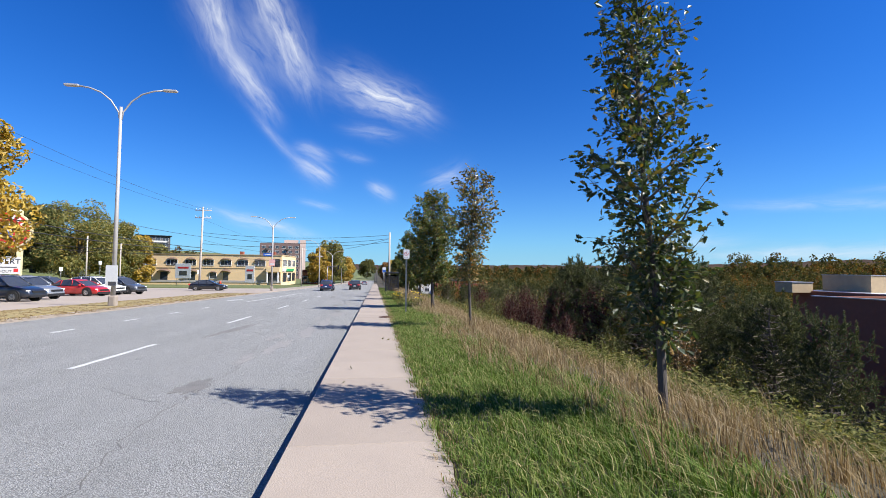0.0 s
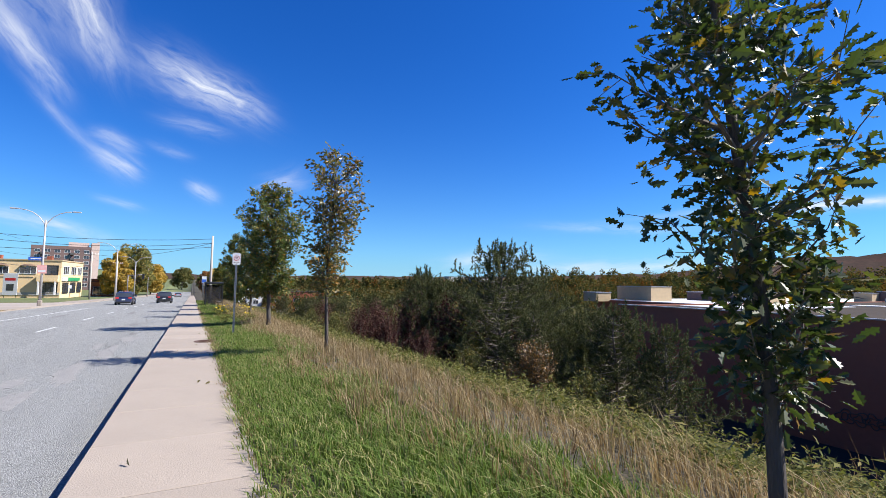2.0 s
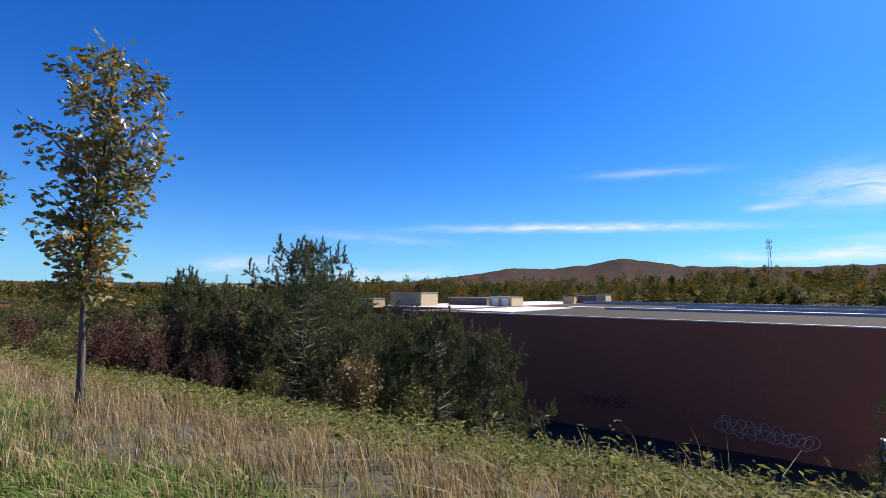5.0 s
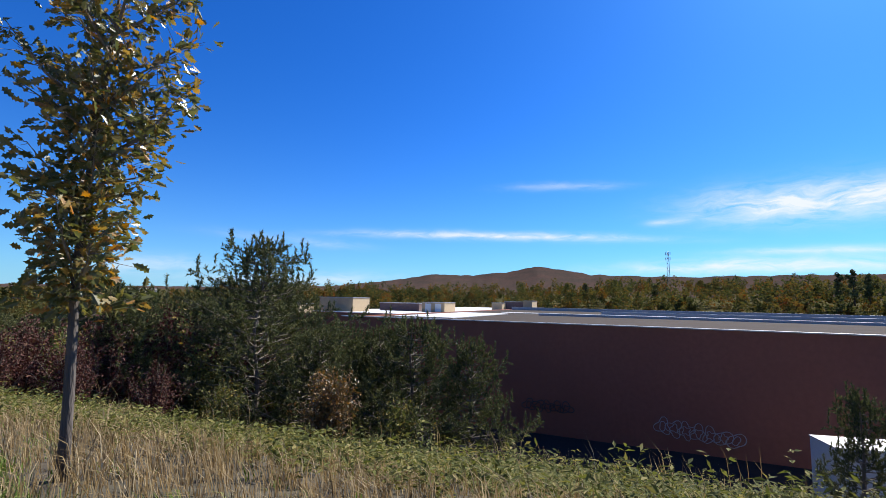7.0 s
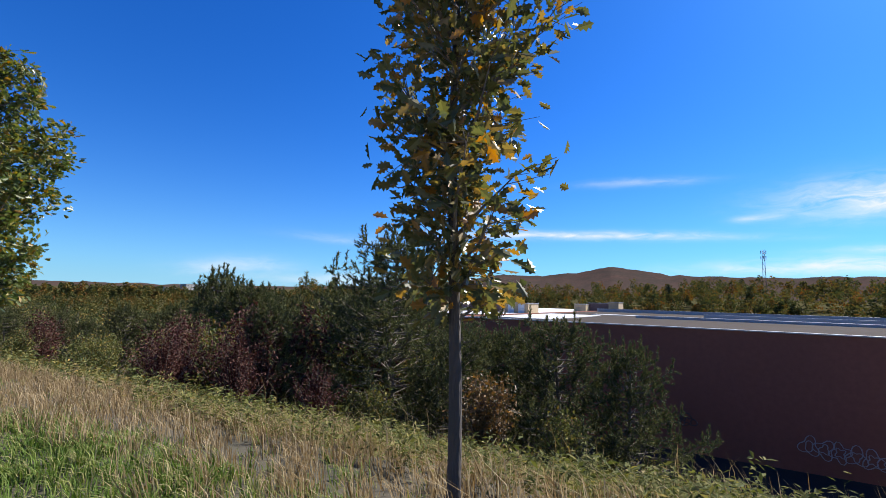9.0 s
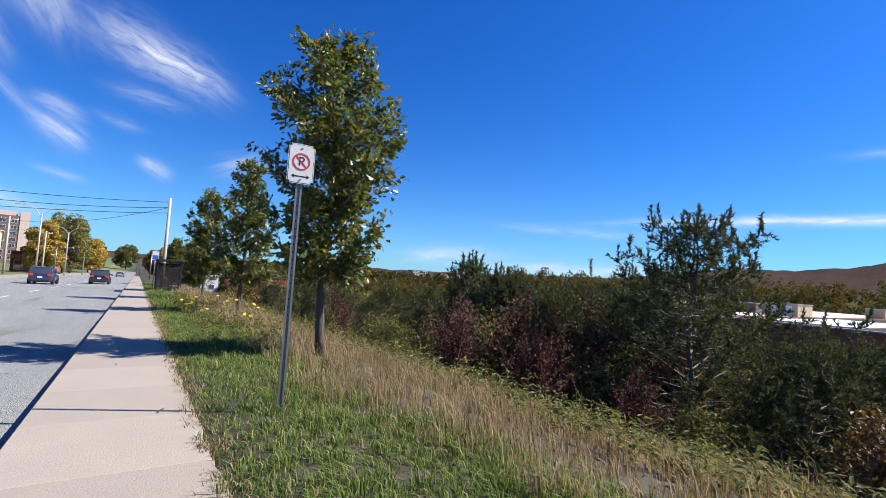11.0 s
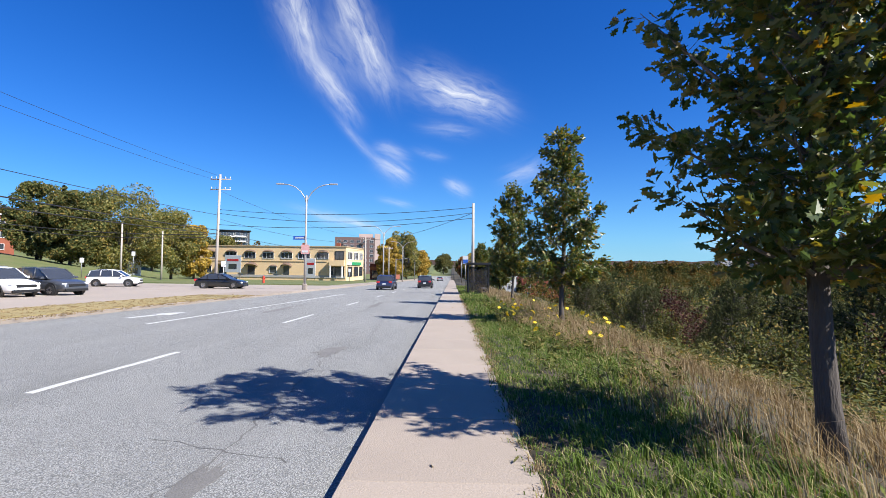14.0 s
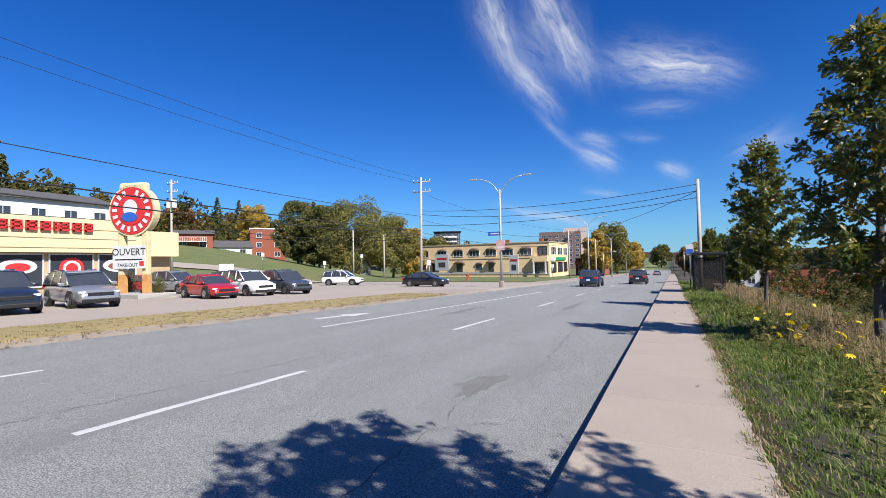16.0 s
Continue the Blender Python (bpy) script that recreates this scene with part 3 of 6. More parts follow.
tagged(mesh_ob("upper_street", vs, fs, M_LOT), "pale asphalt street climbing the slope", "road", kind="structure")

# ---- large low building behind the bank ----
WX, WTOP, WBASE = 43.6, -0.7, -10.6


def store():
    b = thing("warehouse_store", WX, 10, WBASE, "long flat-roofed store with plain maroon-brown painted wall", "building")
    y0, y1, dx, h = -70, 31, 95, WTOP - WBASE
    block("wall", 0.15, (y0 + y1) / 2, h / 2, 0.3, y1 - y0, h, M_DARKWALL, b, "maroon-brown painted wall with faint tags")
    block("wall", dx / 2 + 0.3, y1 - 0.15, h / 2, dx - 0.005, 0.3, h, M_DARKWALL, b)
    block("wall", dx / 2 + 0.3, y0 + 0.15, h / 2, dx - 0.005, 0.3, h, M_DARKWALL, b)
    block("wall", dx + 0.65, (y0 + y1) / 2, h / 2, 0.3, y1 - y0, h, M_DARKWALL, b)
    block("roof", dx / 2 + 0.3, (y0 + y1) / 2, h - 0.25, dx, y1 - y0 - 0.62, 0.2, M_ROOF, b, "grey gravel flat roof")
    block("parapet_cap", 0.12, (y0 + y1) / 2, h + 0.05, 0.46, y1 - y0 + 0.2, 0.1, M_FLASH, b, "grey metal parapet flashing")
    for x, w, yy0, yy1, hh in ((30, 0.5, y0, 16, 0.35), (46, 0.5, y0, 8, 0.55), (70, 0.6, y0, y1, 0.7)):
        block("roof_curb", x, (yy0 + yy1) / 2, h + hh / 2 - 0.15, w, yy1 - yy0 - 1, hh, M_FLASH, b, "pale metal roof expansion curb")
    block("roof_membrane", 20, y1 - 6, h - 0.1, 24, 8, 0.08, M_MEMB, b, "white roof membrane")
    block("roof_membrane", 40, 4, h - 0.1, 3.5, 40, 0.08, M_MEMB, b, "white roof membrane")
    # a second, larger volume to the north-east
    block("rear_wing", dx / 2 + 30, y1 + 16, h / 2 - 0.35, dx, 32, h - 0.7, M_DARKWALL, b, "flat-roofed rear wing")
    block("roof", dx / 2 + 30, y1 + 16, h - 0.66, dx - 0.6, 31.4, 0.1, M_MEMB, b, "white membrane roof")
    # dim scribbled tags on the wall: bubbly outlined shapes, no letters
    tag_paint, dim_paint = mat("faded_tag_paint", (0.5, 0.42, 0.4), rough=0.9), mat("dark_tag_paint", (0.1, 0.06, 0.055), rough=0.8)
    for (ys, zs, w, hh, paint_, n, slope, r) in ((-3.4, 1.75, 6.0, 1.5, tag_paint, 7, 0.5, 0.035), (8.5, 2.6, 4.2, 1.1, dim_paint, 5, 0.0, 0.05)):
        rng = random.Random(5)
        for i in range(n):
            cy, cz = ys + w / 2 - w * (i + 0.5) / n, zs - slope * (i / (n - 1) - 0.5)
            for ring in (1.0, 0.5):
                ph, lobes = rng.uniform(0, 6.28), rng.choice((2, 3, 3, 4))
                loop = []
                for k in range(25):
                    a = 2 * math.pi * k / 24
                    q = ring * (1 + 0.3 * math.sin(lobes * a + ph))
                    loop.append((-0.02, cy - q * w / n * 0.62 * math.cos(a), cz + q * hh * 0.4 * math.sin(a)))
                tube("wall_tag", loop, r, paint_, b, "faint scribbled tag of paint", 4)
    return b


store()


def roof_room(x, y, sx, sy, sz, z, doors=False, pale=M_TAN):
    u = thing("rooftop_room", x, y, z, "tan block rooftop mechanical room on flat roof", "rooftop room", "rooftop rooms")
    block("wall", 0, 0, sz / 2, sx, sy, sz, pale, u)
    block("cap", 0, 0, sz + 0.06, sx + 0.2, sy + 0.2, 0.12, M_FLASH, u)
    if doors:
        for k in (-1, 1):
            block("door", -sx / 2 - 0.03, k * sy * 0.22, 1.1, 0.06, sy * 0.26, 2.0, M_WHITE, u, "white metal door")
    return u


RZ = WTOP - 0.25
roof_room(93, 51.2, 6, 5.2, 2.3, RZ - 0.7, True)
roof_room(95, 61, 4, 10, 2.0, RZ - 0.7, pale=M_TOWER)
roof_room(126, 47.2, 6, 3.0, 2.3, RZ - 0.7)
roof_room(126, 38.8, 6, 2.4, 2.3, RZ - 0.0)
roof_room(128, 43, 3, 6, 2.0, RZ - 0.0, pale=M_TOWER)
roof_room(80, 66.5, 6, 8, 3.0, RZ - 0.7)
roof_room(72, 71.2, 4, 3.4, 1.7, RZ - 0.7)

# its dark asphalt colour deepens the shade that the store wall casts here
lane = strip("service_lane", 34.0, 43.6, -60, 60, 0.0, 0.2, M_LANE, "service lane along the store wall, asphalt coloured darker for its shade", "road")
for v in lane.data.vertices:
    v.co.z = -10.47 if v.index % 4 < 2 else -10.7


def trailer():
    t = thing("box_trailer", 34.6, -2.6, -10.4, "white box trailer parked on the service lane", "trailer", turn=12)
    block("box", 0, 0, 2.6, 2.5, 8.0, 3.2, M_WHITE, t, bevel=0.05)
    block("chassis", 0, 0, 0.85, 1.0, 7.6, 0.2, M_BLACK, t)
    for sx in (-1, 1):
        for yy in (-2.4, -3.3, 2.9):
            bm = bmesh.new()
            bmesh.ops.create_cone(bm, cap_ends=True, segments=20, radius1=0.48, radius2=0.48, depth=0.28, matrix=Matrix.Translation((sx * 1.0, yy, 0.48)) @ Matrix.Rotation(math.pi / 2, 4, "Y"))
            part("wheel", bm, M_RUBBER, t)
    block("roof_rim", 0, 0, 4.22, 2.54, 8.04, 0.05, M_FLASH, t)


trailer()

# ---- wooded hills and far woods ----
def hill_range():
    """The skyline of wooded hills beyond the valley."""
    crest = [(-80, 2.6), (-60, 3.0), (-45, 2.6), (-30, 1.6), (-15, 0.9), (0, 0.3), (14, 0.4), (28, 0.5), (40, 0.7), (54, 1.2), (60, 2.0), (65, 2.8), (70, 2.75), (74, 3.2), (77.9, 3.95), (80, 3.65), (84, 3.0), (88, 2.8), (95, 2.7), (110, 2.8), (130, 2.6), (150, 2.0)]
    azs = np.arange(-80, 150.1, 0.5)
    top = np.interp(azs, [c[0] for c in crest], [c[1] for c in crest])
    rows = 16
    verts, faces = [], []
    for j in range(rows + 1):
        v = j / rows
        d = 1300 + 1100 * v
        for i, a in enumerate(azs):
            el = top[i] * (v ** 1.25)
            z = 12 + d * math.tan(radians(el)) * (0.97 + 0.03 * v) - 25 * (1 - v)
            z += (5 + 2 * v) * noise.noise(Vector((a * 0.9, v * 9, 1.7))) * (0.4 + v * 0.35) + 3 * noise.noise(Vector((a * 3.1, v * 30, 4)))
            r = radians(float(a))
            verts.append((d * math.sin(r), d * math.cos(r), z))
    w = len(azs)
    for j in range(rows):
        for i in range(w - 1):
            faces.append((j * w + i, j * w + i + 1, (j + 1) * w + i + 1, (j + 1) * w + i))
    tagged(mesh_ob("hill_backdrop", verts, faces, M_HILL, smooth=True), "distant hills covered in autumn woods", "hill", kind="structure")


hill_range()


def crown_cards(rng, lumps, per, size, droop=0.3):
    """Small folded leaves scattered over round lumps: arrays of vertices and faces."""
    vs, fs = [], []
    for (cx, cy, cz, rx, ry, rz) in lumps:
        d = rng.normal(size=(per, 3))
        d /= np.linalg.norm(d, axis=1)[:, None]
        r = rng.uniform(0.55, 1.05, size=(per, 1)) ** 0.6
        p = d * r * np.array([rx, ry, rz]) + np.array([cx, cy, cz])
        n = d + rng.normal(scale=0.6, size=(per, 3))
        n /= np.linalg.norm(n, axis=1)[:, None]
        t = np.cross(n, rng.normal(size=(per, 3)))
        t /= np.linalg.norm(t, axis=1)[:, None]
        b = np.cross(n, t)
        s = size * rng.uniform(0.6, 1.4, size=(per, 1))
        base = sum(len(v) for v in vs)
        q = np.stack([p - t * s, p + b * s * 0.55 + n * s * 0.15, p + t * s - n * s * droop, p - b * s * 0.55 + n * s * 0.15], axis=1).reshape(-1, 3)
        vs.append(q)
        k = np.arange(per)[:, None] * 4 + base
        fs.append(np.hstack([k, k + 1, k + 2, k + 3]))
    return np.vstack(vs), np.vstack(fs)


def woods(name, spots, height, label, material, seed, per=26, size=1.1):
    rng = np.random.default_rng(seed)
    vs, fs, base = [], [], 0
    for x, y, z in spots:
        h = height * rng.uniform(0.45, 1.3)
        w = h * rng.uniform(0.25, 0.4)
        lumps = [(x + rng.normal() * w * 0.4, y + rng.normal() * w * 0.4, z + h * f, w * g, w * g, h * 0.2) for f, g in ((0.3, 1.0), (0.5, 1.0), (0.7, 0.8), (0.88, 0.5))]
        v, f = crown_cards(rng, lumps, per, size)
        vs.append(v)
        fs.append(f + base)
        base += len(v)
    v, f = np.vstack(vs), np.vstack(fs)
    me = bpy.data.meshes.new(name)
    me.from_pydata(v.tolist(), [], f.tolist())
    me.materials.append(material)
    return tagged(new(name, me), label, "woods", kind="stuff")


rng0 = random.Random(3)
spots = []
for _ in range(800):
    az, d = rng0.uniform(40, 124), rng0.uniform(300, 460)
    spots.append((d * math.sin(radians(az)), d * math.cos(radians(az)), -15 + 15 * step(d, 300, 430) + 8.5 * step(az, 64, 92)))
woods("far_woods", spots, 13, "far belt of green and orange autumn trees", M_WOODS, 11, per=32, size=0.8)
spots = []
for _ in range(420):
    az, d = rng0.uniform(4, 48), rng0.uniform(120, 420)
    spots.append((d * math.sin(radians(az)), d * math.cos(radians(az)), -10.5))
woods("valley_woods", spots, 8, "low green and russet trees on valley floor", M_WOODS, 12, per=54, size=0.36)
spots = []
for _ in range(620):
    az, d = rng0.uniform(1, 66), rng0.uniform(430, 640)
    spots.append((d * math.sin(radians(az)), d * math.cos(radians(az)), -7 + 6 * step(az, 36, 60)))
woods("valley_rim_woods", spots, 11, "dark line of trees along the far valley rim", M_WOODS, 14, per=24, size=1.1)
spots = []
for _ in range(520):
    x, y = rng0.uniform(-330, -115), rng0.uniform(0, 330)
    if y < 60 + (-x - 115) * 0.0:
        y += 60
    spots.append((x, y, gz(x, y) - 1))
for _ in range(170):
    az, d = rng0.uniform(-52, -14), rng0.uniform(185, 290)
    x, y = d * math.sin(radians(az)), 25.9 + d * math.cos(radians(az))
    spots.append((x, y, gz(x, y) - 1.5))
woods("hillside_woods", spots, 10.5, "hillside of dense mixed autumn trees", M_WOODS, 13, per=36, size=0.7)


def cell_tower(az, d, z, h):
    t = thing("cell_tower", d * math.sin(radians(az)), d * math.cos(radians(az)), z, "slim grey lattice mobile phone mast", "mast")
    w = 1.2
    for sx, sy in ((-1, -1), (1, -1), (0, 1)):
        tube("leg", [(sx * w, sy * w, 0), (sx * w * 0.5, sy * w * 0.5, h)], 0.16, M_STEEL, t)
    for i in range(9):
        z0, z1 = h * i / 9, h * (i + 1) / 9
        a = w * (1 - 0.5 * i / 9)
        tube("brace", [(-a, -a, z0), (a, -a, z1)], 0.09, M_STEEL, t, sides=4)
        tube("brace", [(a, -a, z0), (0, a, z1)], 0.09, M_STEEL, t, sides=4)
    for k in range(6):
        r = 2 * math.pi * k / 6
        block("antenna", 1.8 * math.cos(r), 1.8 * math.sin(r), h - 2 - 4 * (k % 2), 0.5, 0.5, 2.4, M_SIDING, t)


cell_tower(91.1, 420, 4, 40)

# ---- street trees ----
def oak_leaf_shape():
    """Half outlines of a lobed oak leaf, 1 long, folded at the midrib."""
    side = [(0.0, 0.0), (0.07, 0.18), (0.20, 0.27), (0.13, 0.42), (0.30, 0.55), (0.14, 0.66), (0.24, 0.80), (0.09, 0.86), (0.0, 1.0)]
    return side


def leaf_cloud(places, ways, sizes, rng):
    """Lobed leaves hanging at places, pointing along ways."""
    side = np.array(oak_leaf_shape())
    k = len(side)
    tmpl = np.vstack([np.column_stack([side[:, 0], side[:, 1], side[:, 0] * 0.35]), np.column_stack([-side[1:-1, 0], side[1:-1, 1], side[1:-1, 0] * 0.35])])
    n = len(places)
    y = np.asarray(ways) + rng.normal(scale=0.5, size=(n, 3)) + np.array([0, 0, -0.25])
    y /= np.linalg.norm(y, axis=1)[:, None]
    x = np.cross(y, rng.normal(size=(n, 3)))
    x /= np.linalg.norm(x, axis=1)[:, None]
    z = np.cross(x, y)
    s = np.asarray(sizes)[:, None, None]
    v = (tmpl[None, :, 0:1] * x[:, None] + tmpl[None, :, 1:2] * y[:, None] + tmpl[None, :, 2:3] * z[:, None]) * s + np.asarray(places)[:, None]
    nv = len(tmpl)
    f0 = list(range(k))
    f1 = [0, k - 1] + list(range(nv - 1, k - 1, -1))
    faces = []
    for i in range(n):
        faces.append([i * nv + a for a in f0])
        faces.append([i * nv + a for a in f1])
    return v.reshape(-1, 3), faces


def street_tree(name, x, y, height, lean, widths, low, seed, leaves, material, label, leafsize=0.13, trunk=0.075, split=None):
    """widths: (share of height, radius) of the crown's outline."""
    rng = np.random.default_rng(seed)
    t = thing(name, x, y, gz(x, y) - 0.05, label, "tree", "street trees")
    hs = np.linspace(0, height * 0.96, 14)
    line = [(lean[0] * h / height + 0.05 * math.sin(h * 1.3 + seed), lean[1] * h / height + 0.05 * math.cos(h * 1.1 + seed), h) for h in hs]
    rad = [trunk * (1.25 if i == 0 else 1.0) * (1 - 0.86 * (h / height) ** 1.1) for i, h in enumerate(hs)]
    tube("trunk", line, rad, M_BARK, t, sides=12)
    limbs_v, limbs_f, places, ways = [], [], [], []

    def add(pts, radii, sides=5):
        v, f = tube_data(pts, radii, sides)
        off = len(limbs_v)
        limbs_v.extend(v)
        limbs_f.extend([tuple(i + off for i in q) for q in f])

    def centre(h):
        return Vector((np.interp(h, hs, [p[0] for p in line]), np.interp(h, hs, [p[1] for p in line]), h))

    n_limb = 58 if trunk < 0.095 else 92
    ws = [w[0] for w in widths], [w[1] for w in widths]
    for i in range(n_limb):
        h = low + (height * 0.98 - low) * ((i + rng.uniform(0, 0.8)) / n_limb) ** 0.95
        a = i * 2.399 + rng.uniform(-0.4, 0.4)
        reach = float(np.interp(h / height, *ws)) * (0.36 + 0.66 * rng.uniform())
        up = rng.uniform(0.5, 1.1)
        h0 = max(low * 0.92, h - reach * up)
        p0 = centre(h0)
        end = centre(h) + Vector((math.cos(a), math.sin(a), 0)) * reach
        end.z = h + rng.uniform(-0.05, 0.15)
        mid = (p0 + end) / 2 + Vector((rng.normal() * 0.06, rng.normal() * 0.06, -0.06 * reach))
        r = 0.006 + 0.009 * reach
        add([p0, mid, end], [r * 1.5, r, 0.003])
        twigs = int(5 + reach * 10)
        for k in range(twigs):
            u = rng.uniform(0.1, 1.0) ** 0.75
            q = p0.lerp(mid, u * 2) if u < 0.5 else mid.lerp(end, u * 2 - 1)
            w = Vector((math.cos(a) * 0.7 + rng.normal() * 0.8, math.sin(a) * 0.7 + rng.normal() * 0.8, rng.normal() * 0.45 + 0.3)).normalized()
            L = rng.uniform(0.12, 0.34)
            add([q, q + w * L], [0.004, 0.002], 3)
            for _ in range(int(leaves)):
                c = q + w * L * rng.uniform(0.1, 1.1) + Vector(rng.normal(scale=0.055, size=3))
                places.append(tuple(c))
                ways.append(tuple(w))
    # short leafy shoots straight off the trunk
    for _ in range(int(150 * (1 if trunk < 0.085 else 0.3))):
        h = rng.uniform(low, height * 0.8)
        w = Vector(rng.normal(size=3)).normalized()
        c = centre(h) + w * rng.uniform(0.05, 0.24)
        for _ in range(5):
            places.append(tuple(c + Vector(rng.normal(scale=0.06, size=3))))
            ways.append(tuple(w))
    mesh_ob("branchwork", limbs_v, limbs_f, M_TWIG, t)
    v, f = leaf_cloud(places, ways, rng.uniform(0.65, 1.25, size=len(places)) * leafsize, rng)
    mesh_ob("foliage", v, f, material, t)
    return t


street_tree("oak_tree", 3.06, 4.66, 5.55, (-0.05, 0.4), ((0.1, 0.14), (0.2, 0.24), (0.3, 0.38), (0.38, 0.58), (0.5, 0.66), (0.64, 0.68), (0.74, 0.46), (0.87, 0.4), (1, 0.1)), 0.95, 1, 8, M_LEAF_BACKLIT,
            "young slender oak with glossy green leaves coloured dark as if backlit", 0.1, 0.052)
street_tree("oak_tree", 3.08, 15.15, 5.5, (0.15, 0.05), ((0.24, 0.18), (0.32, 0.42), (0.42, 0.55), (0.54, 0.56), (0.68, 0.8), (0.8, 0.9), (0.92, 0.7), (1, 0.15)), 1.6, 2, 6, M_RUST,
            "young slender oak with thin rust-tinged crown", 0.12, 0.05)
street_tree("oak_tree", 3.3, 26.6, 6.95, (0.0, 0.1), ((0.25, 0.8), (0.32, 1.35), (0.42, 1.5), (0.55, 1.5), (0.7, 1.7), (0.85, 1.45), (0.95, 0.85), (1, 0.25)), 1.75, 3, 10, M_LEAF,
            "young oak with broad dense green crown", 0.145, 0.1)
street_tree("oak_tree", 3.65, 37.8, 6.6, (0.0, 0.1), ((0.2, 0.7), (0.32, 1.5), (0.5, 1.5), (0.65, 1.25), (0.8, 0.95), (0.92, 0.6), (1, 0.12)), 1.5, 4, 14, M_LEAF,
            "young oak with tapering dense green crown", 0.15, 0.09)
street_tree("oak_tree", 3.4, 48.5, 6.8, (0.0, 0.1), ((0.25, 0.7), (0.4, 1.35), (0.6, 1.35), (0.8, 0.95), (0.95, 0.45), (1, 0.1)), 1.8, 5, 14, M_LEAF,
            "young slender oak with dull green crown", 0.16, 0.075)
for x, y, h, k in ((5.5, 76, 6.0, 61), (4.0, 90, 6.5, 62), (6.5, 104, 7.5, 63)):
    street_tree("oak_tree", x, y, h, (0.1, 0.1), ((0.15, 0.6), (0.4, 1.5), (0.6, 1.5), (0.8, 1.1), (0.95, 0.5), (1, 0.1)), 1.3, k, 6, M_LEAF, "roadside tree with dense dull green crown", 0.26, 0.1)


# ---- pines and shrubs on the bank ----
def pine_meshes(seed, height, width, tufts=8):
    rng = np.random.default_rng(seed)
    wv, wf, nv = [], [], []

    def add(pts, radii, sides=4):
        v, f = tube_data(pts, radii, sides)
        off = len(wv)
        wv.extend(v)
        wf.extend([tuple(i + off for i in q) for q in f])

    hs = np.linspace(0, height, 10)
    add([(0.12 * math.sin(h), 0.1 * math.cos(h * 1.3), h) for h in hs], [0.13 * (1 - 0.9 * h / height) + 0.01 for h in hs], 8)
    tuft_p, tuft_d = [], []

    def shoot(p, length):
        """An upright shoot, needled all along."""
        lean = Vector((rng.normal() * 0.14, rng.normal() * 0.14, 1)).normalized()
        add([p, p + lean * length], [0.012, 0.006], 3)
        for c in np.arange(0, length + 0.05, 0.07):
            tuft_p.append(p + lean * c)
            tuft_d.append((lean + Vector(rng.normal(size=3)) * 0.25).normalized())

    level = 0.3
    while level < height * 0.97:
        f = level / height
        reach = width / 2 * (1 - f) ** 0.6 * (0.85 + 0.15 * math.sin(level * 5)) + 0.16
        for k in range(8):
            a = k * math.pi / 4 + level * 3 + rng.uniform(-0.35, 0.35)
            r = reach * (0.35 + 0.9 * rng.uniform())
            rise = r * rng.uniform(0.15, 0.55)
            p0 = Vector((0, 0, level))
            p2 = p0 + Vector((math.cos(a) * r, math.sin(a) * r, rise))
            p1 = (p0 + p2) / 2 + Vector((0, 0, -0.1 * r))
            add([p0, p1, p2], [0.03, 0.018, 0.006])
            shoot(p2, rng.uniform(0.15, 0.4) + 0.3 * f)
            # side sprays, each a clump of its own
            for _ in range(int(2 + r * tufts * 0.36)):
                u = rng.uniform(0.3, 1.0) ** 0.65
                q = p0.lerp(p1, u * 2) if u < 0.5 else p1.lerp(p2, u * 2 - 1)
                w = (Vector((math.cos(a), math.sin(a), 0.35)) + Vector(rng.normal(size=3)) * 0.75).normalized()
                reach2 = rng.uniform(0.2, 0.5)
                add([q, q + w * reach2], [0.008, 0.004], 3)
                for c in np.linspace(0.25, 1.0, 4):
                    tuft_p.append(q + w * reach2 * c + Vector(rng.normal(size=3)) * 0.03)
                    tuft_d.append((w + Vector((0, 0, 0.45)) + Vector(rng.normal(size=3)) * 0.2).normalized())
        level += rng.uniform(0.3, 0.45) * (0.75 + 0.25 * (1 - f))
    for _ in range(3):
        shoot(Vector((rng.normal() * 0.12, rng.normal() * 0.12, height * rng.uniform(0.9, 0.97))), rng.uniform(0.35, 0.6))
    P_, D_ = np.array(tuft_p), np.array(tuft_d)
    n, per = len(P_), 9
    dirs = D_[:, None] * 0.8 + rng.normal(scale=0.42, size=(n, per, 3))
    dirs /= np.linalg.norm(dirs, axis=2)[:, :, None]
    L = rng.uniform(0.10, 0.21, size=(n, per, 1))
    root = P_[:, None] + D_[:, None] * rng.uniform(0, 0.08, size=(n, per, 1))
    sidev = np.cross(dirs, rng.normal(size=(n, per, 3)))
    sidev /= np.linalg.norm(sidev, axis=2)[:, :, None]
    tri = np.stack([root - sidev * 0.017, root + sidev * 0.017, root + dirs * L], axis=2).reshape(-1, 3)
    faces = np.arange(len(tri)).reshape(-1, 3)
    return (wv, wf), (tri, faces)


def pine(seed, height, width, label, name="pine_tree"):
    (wv, wf), (nv, nf) = pine_meshes(seed, height, width)
    t = thing(name, 0, 0, -500, label, "pine", "bank pines")
    mesh_ob("branchwork", wv, wf, M_TWIG, t)
    me = bpy.data.meshes.new("needles")
    me.from_pydata(nv.tolist(), [], nf.tolist())
    me.materials.append(M_NEEDLE)
    o = new("needles", me)
    o.parent = t
    return t


